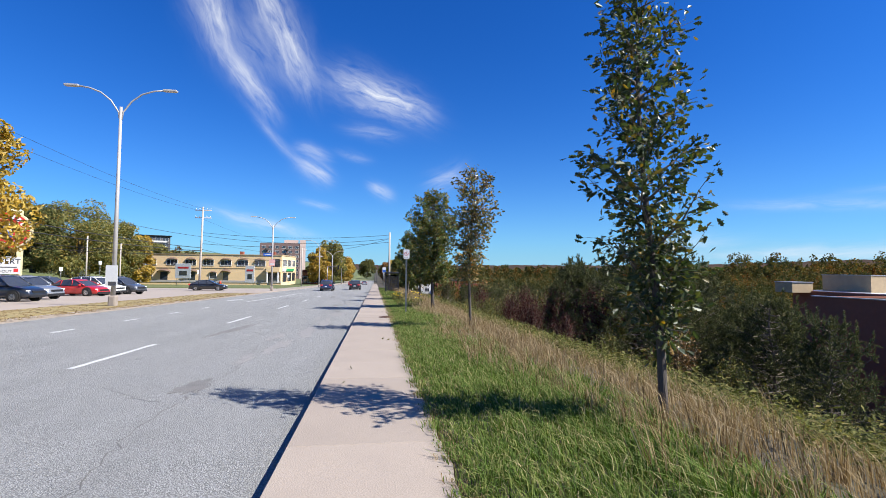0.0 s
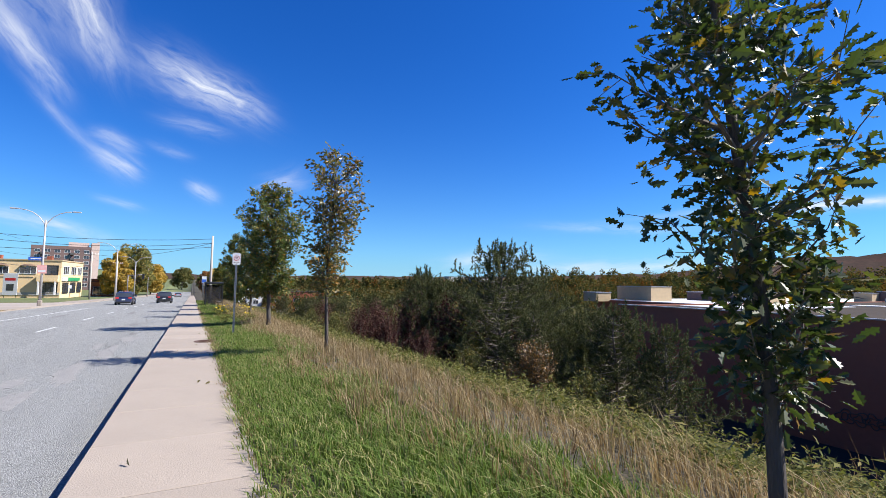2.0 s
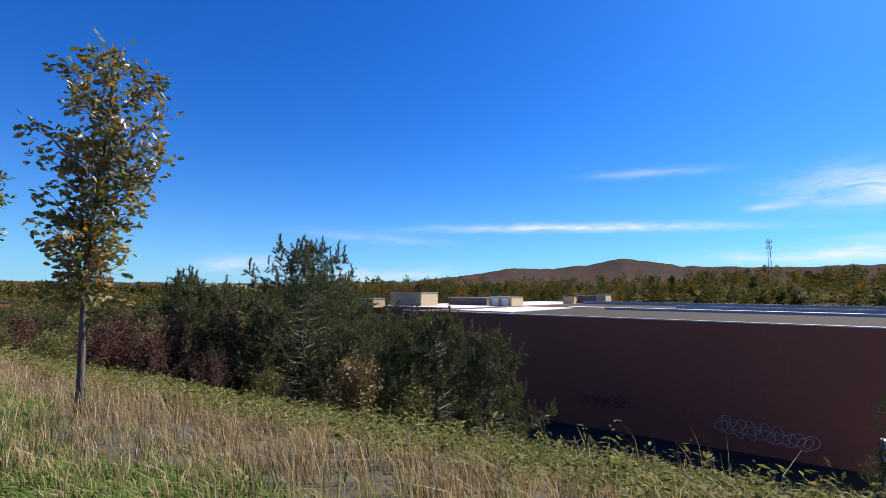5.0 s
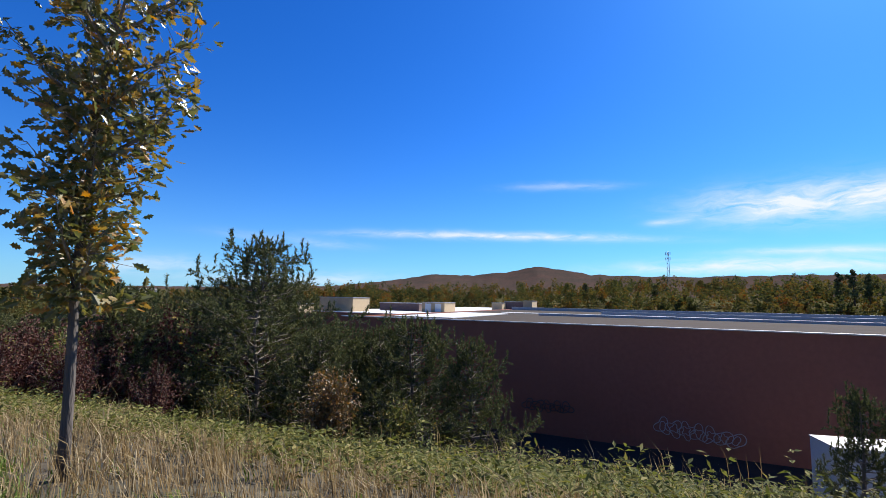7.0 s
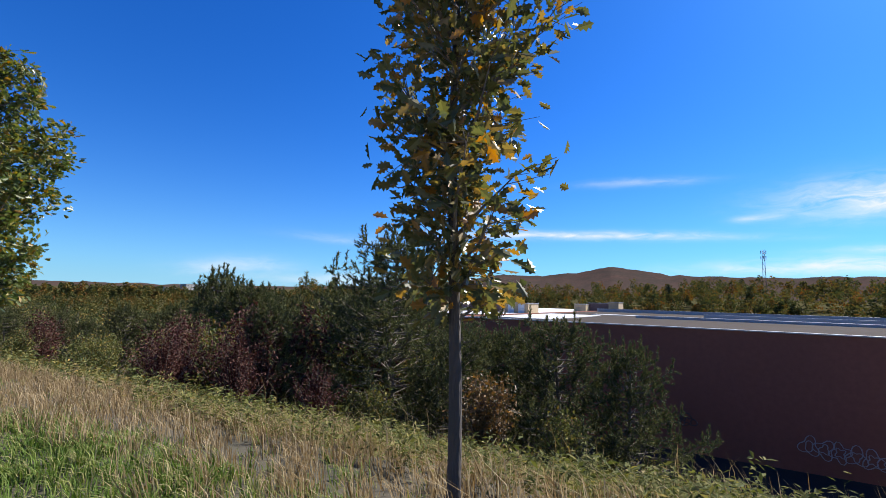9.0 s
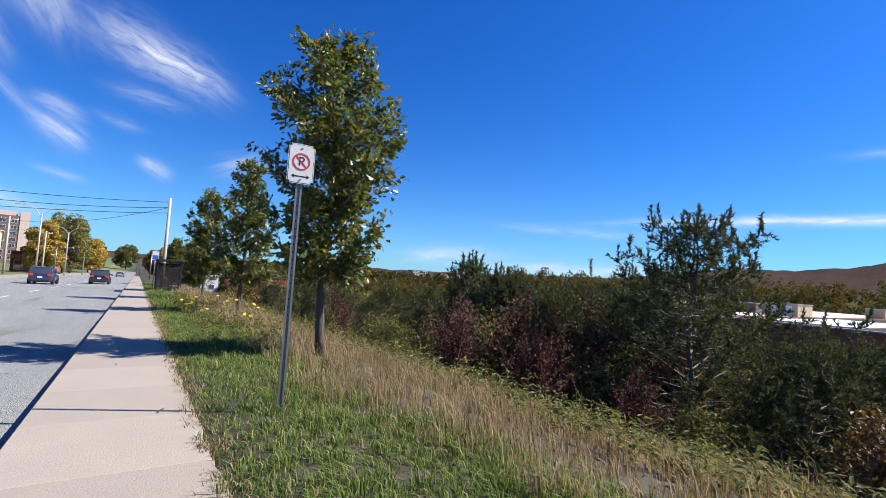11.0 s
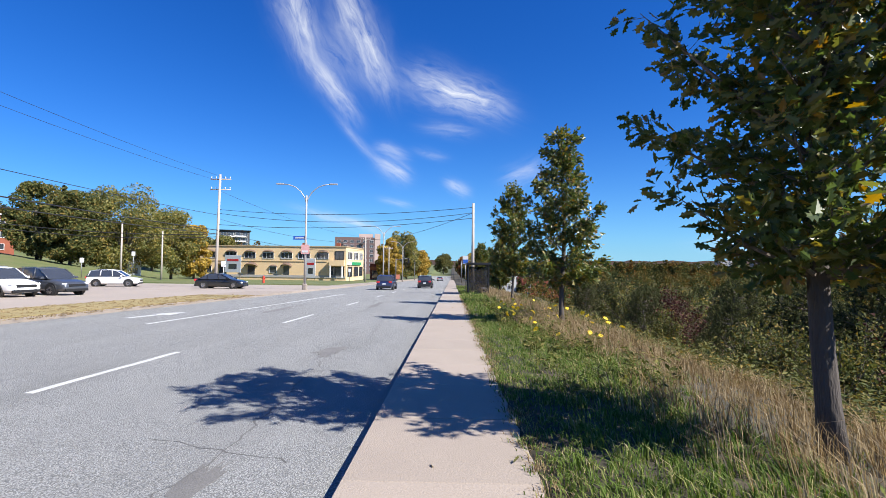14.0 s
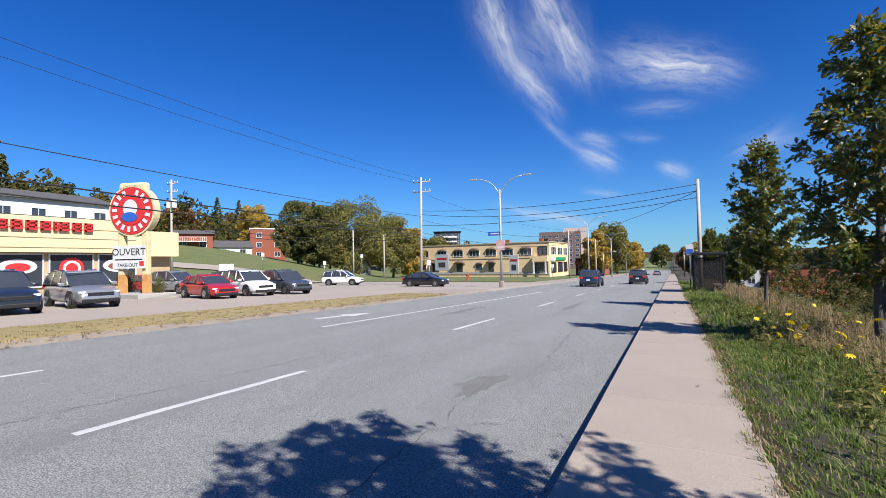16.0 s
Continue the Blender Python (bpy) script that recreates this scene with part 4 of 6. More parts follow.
def shrub(seed, height, width, material, label, leaves=2600, leaf=0.055, name="shrub"):
    rng = np.random.default_rng(seed)
    t = thing(name, 0, 0, -500, label, "shrub", "bank shrubs")
    sv, sf = [], []
    pts = []
    for k in range(34):
        a, lean = rng.uniform(0, 6.28), abs(rng.normal(scale=0.5))
        h = height * rng.uniform(0.6, 1.02) * (1 - 0.28 * lean)
        r = width / 2 * min(1.0, lean * 1.1)
        p = [(0.15 * math.cos(a) * rng.uniform(0, 1), 0.15 * math.sin(a), 0), (r * 0.45 * math.cos(a), r * 0.45 * math.sin(a), h * 0.55), (r * math.cos(a + 0.2), r * math.sin(a + 0.2), h)]
        v, f = tube_data(p, [0.03, 0.016, 0.005], 4)
        off = len(sv)
        sv.extend(v)
        sf.extend([tuple(i + off for i in q) for q in f])
        for u in np.linspace(0.25, 1.0, 9):
            q = np.array(Vector(p[0]).lerp(Vector(p[1]), u * 2) if u < 0.5 else Vector(p[1]).lerp(Vector(p[2]), u * 2 - 1))
            pts.append(q)
    pts = np.array(pts)
    per = leaves // len(pts) + 1
    lumps = [(*q, 0.34, 0.34, 0.30) for q in pts]
    v, f = crown_cards(rng, lumps, per, leaf)
    v[:, 2] = np.maximum(v[:, 2], 0.05)
    mesh_ob("branchwork", sv, sf, M_TWIG, t)
    me = bpy.data.meshes.new("foliage")
    me.from_pydata(v.tolist(), [], f.tolist())
    me.materials.append(material)
    o = new("foliage", me)
    o.parent = t
    return t


KINDS = {
    "pine_a": (pine(21, 8.8, 11.5, "bushy dark green pine on the bank"), 8.8),
    "pine_b": (pine(22, 6.0, 8.2, "low spreading dark green pine on the bank"), 6.0),
    "pine_c": (pine(23, 5.2, 4.8, "young dark green pine among shrubs"), 5.2),
    "maroon": (shrub(31, 4.2, 4.6, M_MAROON, "tall maroon-leaved shrub on the bank", 3300, 0.07), 4.2),
    "olive": (shrub(32, 3.6, 4.2, M_OLIVE, "dense olive green shrub on the bank", 3300, 0.07), 3.6),
    "olive_b": (shrub(33, 2.6, 3.4, M_OLIVE, "low olive green shrub with yellowing leaves", 2400, 0.065), 2.6),
    "orange": (shrub(34, 3.0, 3.4, M_RUSSET, "orange-brown turning shrub between pines", 3300, 0.065), 3.0),
}
used = set()


def plant(kind, x, y, h, turn, wide=1.0):
    ob, h0 = KINDS[kind]
    s = h / h0
    if kind in used:
        ob = copy_thing(ob, pose(0, 0, 0))
    used.add(kind)
    ob.matrix_basis = pose(x, y, gz(x, y) - 0.1, 0, 0, turn) @ Matrix.Diagonal((s * wide, s * wide, s, 1))


# the ones the eye can tell apart: kind, place, height, turn
for row in (("pine_a", 16.0, 25.7, 8.3, 0), ("pine_b", 18.4, 19.4, 5.6, 40), ("pine_b", 18.6, 16.8, 4.9, 80, 0.78), ("pine_b", 15.4, 22.0, 4.4, 160), ("pine_b", 20.0, 22.0, 5.6, 220, 0.85),
            ("pine_c", 19.2, 42.7, 8.0, 10), ("pine_c", 21.5, 40.5, 7.6, 70), ("pine_c", 17.0, 36.0, 6.2, 120), ("pine_a", 20.5, 29.0, 8.2, 200), ("pine_b", 21.0, 23.0, 5.6, 20),
            ("maroon", 11.2, 27.6, 3.8, 0), ("maroon", 12.6, 30.5, 4.6, 70), ("maroon", 10.4, 31.5, 3.6, 140)):
    plant(*row)
for row in (("maroon", 14.2, 28.6, 5.0, 200), ("olive", 16.5, 31.0, 5.6, 10), ("pine_a", 24.5, 33.5, 9.0, 70), ("pine_a", 28.0, 40.0, 10.0, 30), ("pine_b", 23.0, 37.0, 8.0, 10),
            ("pine_b", 26.0, 29.5, 7.5, 140), ("maroon", 9.2, 26.2, 2.6, 15), ("maroon", 8.7, 29.2, 2.6, 95), ("maroon", 10.2, 23.8, 2.2, 170), ("olive_b", 7.9, 32.0, 1.8, 40),
            ("orange", 14.0, 20.2, 3.0, 0), ("olive_b", 15.3, 18.2, 2.2, 100), ("orange", 21.5, 44.0, 4.0, 50), ("pine_a", 19.6, 30.9, 6.8, 110), ("pine_c", 16.1, 36.2, 6.2, 200), ("pine_c", 11.6, 27.8, 4.0, 35)):
    plant(*row)
for row in (("olive", 9.6, 36.0, 2.5, 0), ("olive", 12.0, 36.5, 3.3, 60), ("olive", 8.4, 41.0, 2.1, 120), ("olive", 14.5, 33.5, 4.2, 210), ("olive_b", 12.5, 23.5, 2.0, 0),
            ("olive_b", 17.0, 17.2, 1.6, 90), ("pine_c", 25.5, 2.2, 5.2, 30, 0.75), ("pine_c", 24.0, -1.8, 3.4, 250), ("pine_b", 19.0, -6.0, 4.0, 100), ("pine_c", 8.6, 43.5, 2.6, 0),
            ("pine_c", 9.8, 46.5, 3.0, 90), ("pine_c", 7.6, 49.0, 2.4, 180), ("pine_c", 11.0, 41.0, 3.0, 240)):
    plant(*row)
r1 = random.Random(17)
for _ in range(95):
    x, y = r1.uniform(9.5, 34), r1.uniform(34, 105)
    if y > 56 and x < 0.24 * (y - 26) + 5:
        plant("olive_b", x, y, r1.uniform(0.9, 1.6), r1.uniform(0, 360), 1.2)
        continue
    k = r1.choice(["olive", "olive", "olive_b", "maroon", "pine_c", "pine_b", "olive", "orange"] if x > 12 else ["olive", "olive_b", "maroon"])
    plant(k, x, y, min(r1.uniform(3.0, 4.8) + 0.17 * (x - 10), r1.uniform(-1.2, 0.3) - gz(x, y)), r1.uniform(0, 360), 1.15)
for _ in range(14):
    plant(r1.choice(["olive", "olive_b", "maroon"]), r1.uniform(12, 20), r1.uniform(26, 36), r1.uniform(3.0, 4.6), r1.uniform(0, 360))
for _ in range(16):
    plant("olive_b", r1.uniform(9, 24), r1.uniform(-14, 12), r1.uniform(0.6, 1.2), r1.uniform(0, 360), 1.2)


# ---- grasses ----
def blades(name, n, area, seed, height, width, bend, material, label, keep=None, lift=0.0, tuft=12, spread=0.05):
    """Grass that grows in tufts: blades fan out from shared roots and lean with the wind."""
    rng = np.random.default_rng(seed)
    x0, x1, y0, y1 = area
    n //= tuft
    x, y = rng.uniform(x0, x1, n), rng.uniform(y0, y1, n)
    if keep is not None:
        k = rng.uniform(size=n) < keep(x, y)
        x, y = x[k], y[k]
    cz = np.array([gz(a, b) for a, b in zip(x, y)]) + lift
    ch = height(x, y) * rng.uniform(0.55, 1.35, len(x))
    la, ls = rng.uniform(0, 2 * math.pi, len(x)), rng.uniform(0, 0.7, len(x))
    ox, oy = rng.normal(scale=spread, size=(len(x), tuft)), rng.normal(scale=spread, size=(len(x), tuft))
    bx, by = (x[:, None] + ox).ravel(), (y[:, None] + oy).ravel()
    z = np.repeat(cz, tuft)
    n = len(bx)
    h = np.repeat(ch, tuft) * rng.uniform(0.5, 1.15, n)
    a = rng.uniform(0, 2 * math.pi, n)
    sp = bend * h
    dx = sp * (0.45 * np.cos(a) * rng.uniform(0.2, 1.2, n) + ox.ravel() / spread * 0.22 + np.repeat(ls * np.cos(la), tuft) - 0.18)
    dy = sp * (0.45 * np.sin(a) * rng.uniform(0.2, 1.2, n) + oy.ravel() / spread * 0.22 + np.repeat(ls * np.sin(la), tuft) + 0.22)
    wx = rng.uniform(0, 2 * math.pi, n)
    s = np.stack([np.cos(wx) * width / 2, np.sin(wx) * width / 2, np.zeros(n)], 1)
    p = np.stack([bx, by, z - 0.02], 1)
    m = p + np.stack([dx * 0.32, dy * 0.32, h * 0.62], 1)
    t = p + np.stack([dx, dy, h * (1 - 0.22 * bend)], 1)
    v = np.stack([p - s, p + s, m + s * 0.85, m - s * 0.85, t], 1).reshape(-1, 3)
    k = np.arange(n)[:, None] * 5
    f = np.hstack([k, k + 1, k + 2, k + 3]).tolist() + np.hstack([k + 3, k + 2, k + 4]).tolist()
    me = bpy.data.meshes.new(name)
    me.from_pydata(v.tolist(), [], f)
    me.materials.append(material)
    return tagged(new(name, me), label, "grass", kind="stuff")


def patchy(x, y, s=0.8):
    return 0.5 + 0.5 * np.sin(x * s * 2.1 + 1.7 * np.sin(y * s * 0.9)) * np.cos(y * s * 1.3 + 0.8 * np.sin(x * s * 1.7))


def edge(y):
    return 2.3 + 0.3 * np.sin(y * 0.45) + 0.2 * np.sin(y * 1.3) - 0.55 * np.exp(-((y - 14.5) / 2.6) ** 2)


blades("green_grass", 170000, (0.62, 4.2, -3, 40), 41, lambda x, y: np.where(y > 19, 0.75, 1.0) * (0.10 + 0.10 * np.clip((x - 0.8) / 1.6, 0, 1) + 0.12 * patchy(x, y, 2.2) * patchy(x, y, 0.7)), 0.011, 1.0, M_GRASS, "tall unmown green verge grass",
       lambda x, y: np.clip(1.25 - (x - edge(y)) / 0.8, 0.04, 1.0) * np.clip((x - 0.55) / 0.25, 0.2, 1.0))
blades("green_grass", 30000, (0.68, 4.2, 40, 90), 42, lambda x, y: 0.2 + 0.1 * patchy(x, y), 0.02, 0.7, M_GRASS, "tall unmown green verge grass", lambda x, y: np.clip(1.3 - (x - edge(y)) / 0.9, 0.05, 1.0))
blades("dry_grass", 98000, (1.3, 9.0, -4, 40), 43, lambda x, y: 0.22 + 0.2 * patchy(x, y, 0.5) + 0.16 * patchy(x, y, 2.4), 0.008, 0.75, M_STRAW, "tall dry straw-coloured grass on the bank",
       lambda x, y: np.clip((x - edge(y) + 0.3) / 0.7, 0.0, 1.0) * np.where(y < 16, np.clip(1.5 - (x - 3.4) / 2.2, 0.25, 1), np.clip(1.4 - (x - 5.5) / 2.5, 0.25, 1)))
blades("dry_grass", 22000, (2.4, 10, 40, 90), 44, lambda x, y: 0.5 + 0.2 * patchy(x, y, 0.5), 0.016, 0.5, M_STRAW, "tall dry straw-coloured grass on the bank")
blades("dry_grass", 16000, (0.60, 0.86, -3, 60), 46, lambda x, y: 0.085 + 0.0 * x, 0.008, 1.0, M_STRAW, "dry trampled grass along the pavement edge")
blades("verge_grass", 30000, (-17.2, -12.85, 5, 54), 45, lambda x, y: 0.05 + 0.02 * patchy(x, y), 0.02, 0.8, M_STRAW, "short dry yellowed grass", lift=0.03)


def weeds(name, n, area, seed, tall, material, label, keep=None, leafs=9, size=0.05):
    """Leafy upright weeds, joined."""
    rng = np.random.default_rng(seed)
    x0, x1, y0, y1 = area
    x, y = rng.uniform(x0, x1, n), rng.uniform(y0, y1, n)
    if keep is not None:
        k = rng.uniform(size=n) < keep(x, y)
        x, y = x[k], y[k]
    n = len(x)
    base = np.stack([x, y, np.array([gz(a, b) for a, b in zip(x, y)])], 1)
    h = tall * rng.uniform(0.5, 1.25, (n, 1))
    tip = base + np.hstack([rng.normal(scale=0.16, size=(n, 2)) * h, h])
    u = rng.uniform(0.2, 1.0, (n, leafs, 1))
    p = base[:, None] * (1 - u) + tip[:, None] * u
    d = rng.normal(size=(n, leafs, 3)) * np.array([1, 1, 0.35]) + np.array([0, 0, 0.25])
    d /= np.linalg.norm(d, axis=2)[:, :, None]
    sd = np.cross(d, np.array([0, 0, 1.0]) + rng.normal(scale=0.4, size=(n, leafs, 3)))
    sd /= np.linalg.norm(sd, axis=2)[:, :, None]
    s = size * rng.uniform(0.6, 1.5, (n, leafs, 1))
    q = np.stack([p, p + d * s + sd * s * 0.36, p + d * s * 2.1 - np.array([0, 0, 1]) * s * 0.3, p + d * s - sd * s * 0.36], 2).reshape(-1, 3)
    k = np.arange(n * leafs)[:, None] * 4
    f = np.hstack([k, k + 1, k + 2, k + 3]).tolist()
    o = len(q)
    w = np.array([0.004, 0.002, 0])
    st = np.stack([base - w, base + w, tip], 1).reshape(-1, 3)
    f += (np.arange(n * 3).reshape(-1, 3) + o).tolist()
    me = bpy.data.meshes.new(name)
    me.from_pydata(np.vstack([q, st]).tolist(), [], f)
    me.materials.append(material)
    return tagged(new(name, me), label, "weeds", kind="stuff")


weeds("bank_weeds", 9500, (4.2, 13, -8, 22), 51, 0.45, M_WEED, "pale green leafy weeds covering the bank", leafs=12, size=0.038)
weeds("bank_weeds", 2600, (6, 24, -16, 16), 52, 0.72, M_WEED, "pale green leafy weeds covering the bank", leafs=14, size=0.05)
blades("green_grass", 66000, (0.66, 3.3, -2, 16), 47, lambda x, y: 0.09 + 0.08 * np.clip((x - 0.8) / 1.6, 0, 1) + 0.08 * patchy(x, y, 2.0), 0.010, 1.1, M_GRASS, "tall unmown green verge grass",
       lambda x, y: np.clip(1.2 - (x - edge(y)) / 0.7, 0.0, 1.0), tuft=10, spread=0.06)
weeds("bank_weeds", 2200, (4.5, 10, 22, 60), 53, 0.6, M_OLIVE, "dark leafy weeds on the bank", leafs=14)
weeds("verge_weeds", 240, (1.4, 3.2, 28, 46), 54, 0.42, M_WEED, "leafy green weeds in verge grass", leafs=16, size=0.045)
blades("dead_stalks", 900, (9, 22, 8, 40), 55, lambda x, y: 1.0 + 0.5 * patchy(x, y), 0.012, 0.4, M_STRAW, "pale dead weed stalks at the foot of the bank", tuft=3, spread=0.2)

# ---- buildings across the street ----
def window(parent, x, y, z, w, h, label="", bars=1, turn=0.0, name="window", frame_mat=None):
    """A window on a wall that faces -y in the parent's frame."""
    f = frame_mat or M_WHITE
    a, b, c, d = w / 2 + 0.07, h / 2 + 0.05, w / 2 - 0.03, h / 2 - 0.04
    ring = [(-a, -b), (a, -b), (a, b), (-a, b), (-c, -d), (c, -d), (c, d), (-c, d)]
    vs = [(u, -0.11, v) for u, v in ring] + [(u, 0.01, v) for u, v in ring]
    fs = []
    for i in range(4):
        k = (i + 1) % 4
        fs += [(i, k, 4 + k, 4 + i), (8 + i, 12 + i, 12 + k, 8 + k), (i, 8 + i, 8 + k, k), (4 + i, 4 + k, 12 + k, 12 + i)]
    o = mesh_ob(name, vs, fs, f, parent, label)
    for i in range(bars):
        block("mullion", -w / 2 + w * (i + 1) / (bars + 1), -0.045, 0, 0.06, 0.08, h - 0.06, f, o)
    o.matrix_basis = pose(x, y, z, 0, 0, turn)
    block("pane", 0, -0.012, 0, w, 0.03, h, M_GLASS, o)
    return o


def arched_awning(parent, x, y, z, w, h, out=0.9):
    vs, fs = [], []
    n = 10
    for i in range(n + 1):
        a = math.pi * i / n
        vs += [(-w / 2 * math.cos(a), 0, h * math.sin(a)), (-w / 2 * math.cos(a) * 0.98, -out * math.sin(a) * 0.6 - out * 0.4, h * math.sin(a) * 0.55 - 0.05)]
    for i in range(n):
        fs.append((2 * i, 2 * i + 1, 2 * i + 3, 2 * i + 2))
    o = mesh_ob("awning", vs, fs, M_AWNING, parent, "brown arched canvas awning")
    md = o.modifiers.new("thick", "SOLIDIFY")
    md.thickness = 0.04
    o.matrix_basis = pose(x, y, z)
    return o


def yellow_block():
    b = thing("office_building", -65.2, 140.9, -2.4, "two-storey yellow brick office block with arched awnings", "building", turn=-3.8)
    L, H, D = 38.6, 7.6, 17.0
    block("wall", L / 2, D / 2, H / 2 - 0.5, L, D, H + 1, M_YELLOWBRICK, b, "yellow brick wall")
    block("plinth", L / 2, -0.04, 0.1, L - 0.2, 0.14, 0.6, M_STONEW, b, "grey stone plinth")
    block("string_course", L / 2 - 2.4, -0.05, 3.9, L - 5.0, 0.12, 0.14, M_TAN, b, "tan band between storeys")
    block("roof_edge", L / 2, D / 2, H + 0.12, L + 0.3, D + 0.3, 0.24, M_TAN, b, "tan parapet cap")
    for f in (0.07, 0.22, 0.35, 0.475, 0.6, 0.72, 0.845):
        window(b, f * L, 0, 5.35, 2.9, 1.5, bars=2)
        arched_awning(b, f * L, 0, 6.05, 3.1, 0.75, 0.6)
    window(b, 0.957 * L, 0, 5.5, 2.2, 2.1, bars=1, frame_mat=M_BLACK)
    for f, w in ((0.06, 1.8), (0.51, 1.8)):
        window(b, f * L, 0, 1.7, w, 1.6, bars=0)
        arched_awning(b, f * L, 0, 2.5, w + 0.4, 0.5, 0.5)
    for f, w in ((0.165, 3.2), (0.36, 3.0), (0.6, 2.4)):
        block("door", f * L, -0.03, 1.4, w * 0.62, 0.12, 2.6, M_GLASS, b, "dark glazed entrance door")
        arched_awning(b, f * L, 0, 2.6, w + 0.4, 1.0, 1.2)
    block("balcony", 0.945 * L, -0.6, 3.6, 3.8, 1.2, 1.4, M_YELLOWBRICK, b, "yellow brick balcony parapet")
    window(b, 0.945 * L, 0, 1.4, 3.2, 2.4, bars=2, frame_mat=M_BLACK)
    for i in range(2):
        block("column", 0.905 * L + i * 3.0, -1.05, 1.4, 0.3, 0.3, 3.0, M_SIDING, b)
    # end wall along the street: shop fronts below, wide windows above
    for y, w in ((3.4, 4.0), (9.0, 4.0), (14.0, 3.4)):
        window(b, L, y, 5.5, w, 1.9, bars=2, turn=90, frame_mat=M_SIDING)
        window(b, L, y, 1.4, w, 2.5, bars=1, turn=90, frame_mat=M_BLACK)
    block("fascia", L + 0.15, 9.0, 3.5, 0.3, 9.0, 0.8, M_GREENP, b, "green shop fascia")
    block("fascia", L + 0.15, 2.4, 3.5, 0.3, 3.6, 0.8, M_SIDING, b, "pale shop fascia")
    for f in (0.66, 0.9):
        block("chimney", f * L, 6, H + 0.7, 1.0, 1.0, 1.1, M_BRICK, b, "short red brick chimney")
    s = thing("shop", -21.0, 163, -3.4, "low shop with orange fascia behind the corner", "shop")
    block("wall", 0, 5, 2.2, 8, 10, 4.8, M_BRICK, s)
    block("fascia", 0, -0.2, 3.2, 8.1, 0.5, 1.0, mat("orange_fascia", (0.55, 0.17, 0.05)), s, "orange fascia band")
    window(s, -1.8, 0, 1.3, 3.0, 2.2)
    window(s, 1.9, 0, 1.3, 3.0, 2.2)


yellow_block()


def tower_block():
    b = thing("apartment_tower", -60, 318, -7, "dark brown brick apartment tower with pale end wall", "tower block", turn=10)
    block("wall", -2.5, 8, 12.6, 25, 16, 25.2, M_TOWER, b, "dark brown brick wall")
    block("end_wall", 11.8, 8, 13.8, 3.6, 16.5, 27.6, M_TOWERPALE, b, "pale pinkish end wall")
    block("roof_room", 4.5, 8, 26.4, 9, 8, 2.6, M_TOWERPALE, b)
    for k in range(7):
        for x in (-12.5, -8.4, -4.3, -0.2, 3.9, 8.0):
            window(b, x, 0, 4.5 + k * 3.0, 2.2, 1.6)
        for x in (-10.4, 1.9):
            block("balcony", x, -0.7, 3.2 + k * 3.0, 1.7, 1.4, 1.1, M_SHINGLE, b)


tower_block()


def hill_flats():
    x, y = -132, 300
    b = thing("hillside_flats", x, y, gz(x, y) - 3, "modern flats with pale balconies on the hill", "building", turn=24)
    h = 0.95 + 300 * math.tan(radians(3.7)) - gz(x, y) + 3
    block("wall", 0, 5, h / 2, 17, 10, h, M_SHINGLE, b, "dark cladding")
    block("roof", 0, 5, h + 0.2, 18.5, 12, 0.4, M_BLACK, b, "thin dark overhanging roof")
    for k in range(3):
        z = h - 2 - k * 3
        for xx in (-6, -2, 2, 6):
            window(b, xx, 0, z, 2.8, 1.9)
        block("balcony", 2, -0.8, z - 1.4, 9, 1.6, 0.9, M_SIDING, b, "pale balcony front")


hill_flats()


def gable_house(x, y, turn, w, d, h, roof_h, wall, roof, label, floors, z=None, balcony=False, flat=False):
    b = thing("house", x, y, gz(x, y) - 0.6 if z is None else z, label, "house", turn=turn)
    block("wall", 0, d / 2, h / 2, w, d, h, wall, b)
    if flat:
        block("roof", 0, d / 2, h + 0.15, w + 0.4, d + 0.4, 0.3, M_SIDING, b, "flat roof with pale edge")
    else:
        v = [(-w / 2 - 0.4, -0.5, h), (w / 2 + 0.4, -0.5, h), (w / 2 + 0.4, d + 0.5, h), (-w / 2 - 0.4, d + 0.5, h), (-w / 2 - 0.4, d / 2, h + roof_h), (w / 2 + 0.4, d / 2, h + roof_h)]
        mesh_ob("roof", v, [(0, 1, 5, 4), (2, 3, 4, 5), (0, 4, 3), (1, 2, 5), (3, 2, 1, 0)], roof, b, "dark shingle roof")
    for k in range(floors):
        for i in range(max(2, int(w // 3.2))):
            xx = -w / 2 + w * (i + 0.5) / max(2, int(w // 3.2))
            window(b, xx, 0, 1.9 + k * 2.7, 1.4, 1.3)
    if balcony:
        block("balcony", 0, -0.9, 2.6, w * 0.7, 1.8, 0.15, M_WHITE, b)
        bm = bmesh.new()
        for i in range(14):
            box(bm, -w * 0.35 + w * 0.7 * i / 13, -1.75, 3.1, 0.06, 0.06, 0.9)
        box(bm, 0, -1.75, 3.6, w * 0.7, 0.08, 0.08)
        part("railing", bm, M_WHITE, b, "white balcony railing")
    return b


def off(az, d):
    return d * math.sin(radians(az)), 25.9 + d * math.cos(radians(az))


x, y = off(-46.9, 140)
gable_house(x, y, 47, 9.6, 10, 9.0, 0, M_BRICK, M_SHINGLE, "three-storey red brick apartment house with white windows", 3, z=2.0, flat=True)
x, y = off(-54.6, 125)
gable_house(x, y, 52, 8.5, 8, 4.4, 1.2, M_BRICK, M_SHINGLE, "brick house with white balcony on the slope", 1, z=4.2, balcony=True)
x, y = off(-50.6, 128)
gable_house(x, y, 62, 9.0, 8, 3.0, 1.9, M_SIDING, M_SHINGLE, "white gabled bungalow with dark roof", 1, z=2.5)
gable_house(-67, 44.0, 90, 36, 10, 9.0, 1.6, M_SIDING, M_SHINGLE, "long pale apartment house behind the restaurant", 3, z=0.2)
x, y = off(-73, 140)
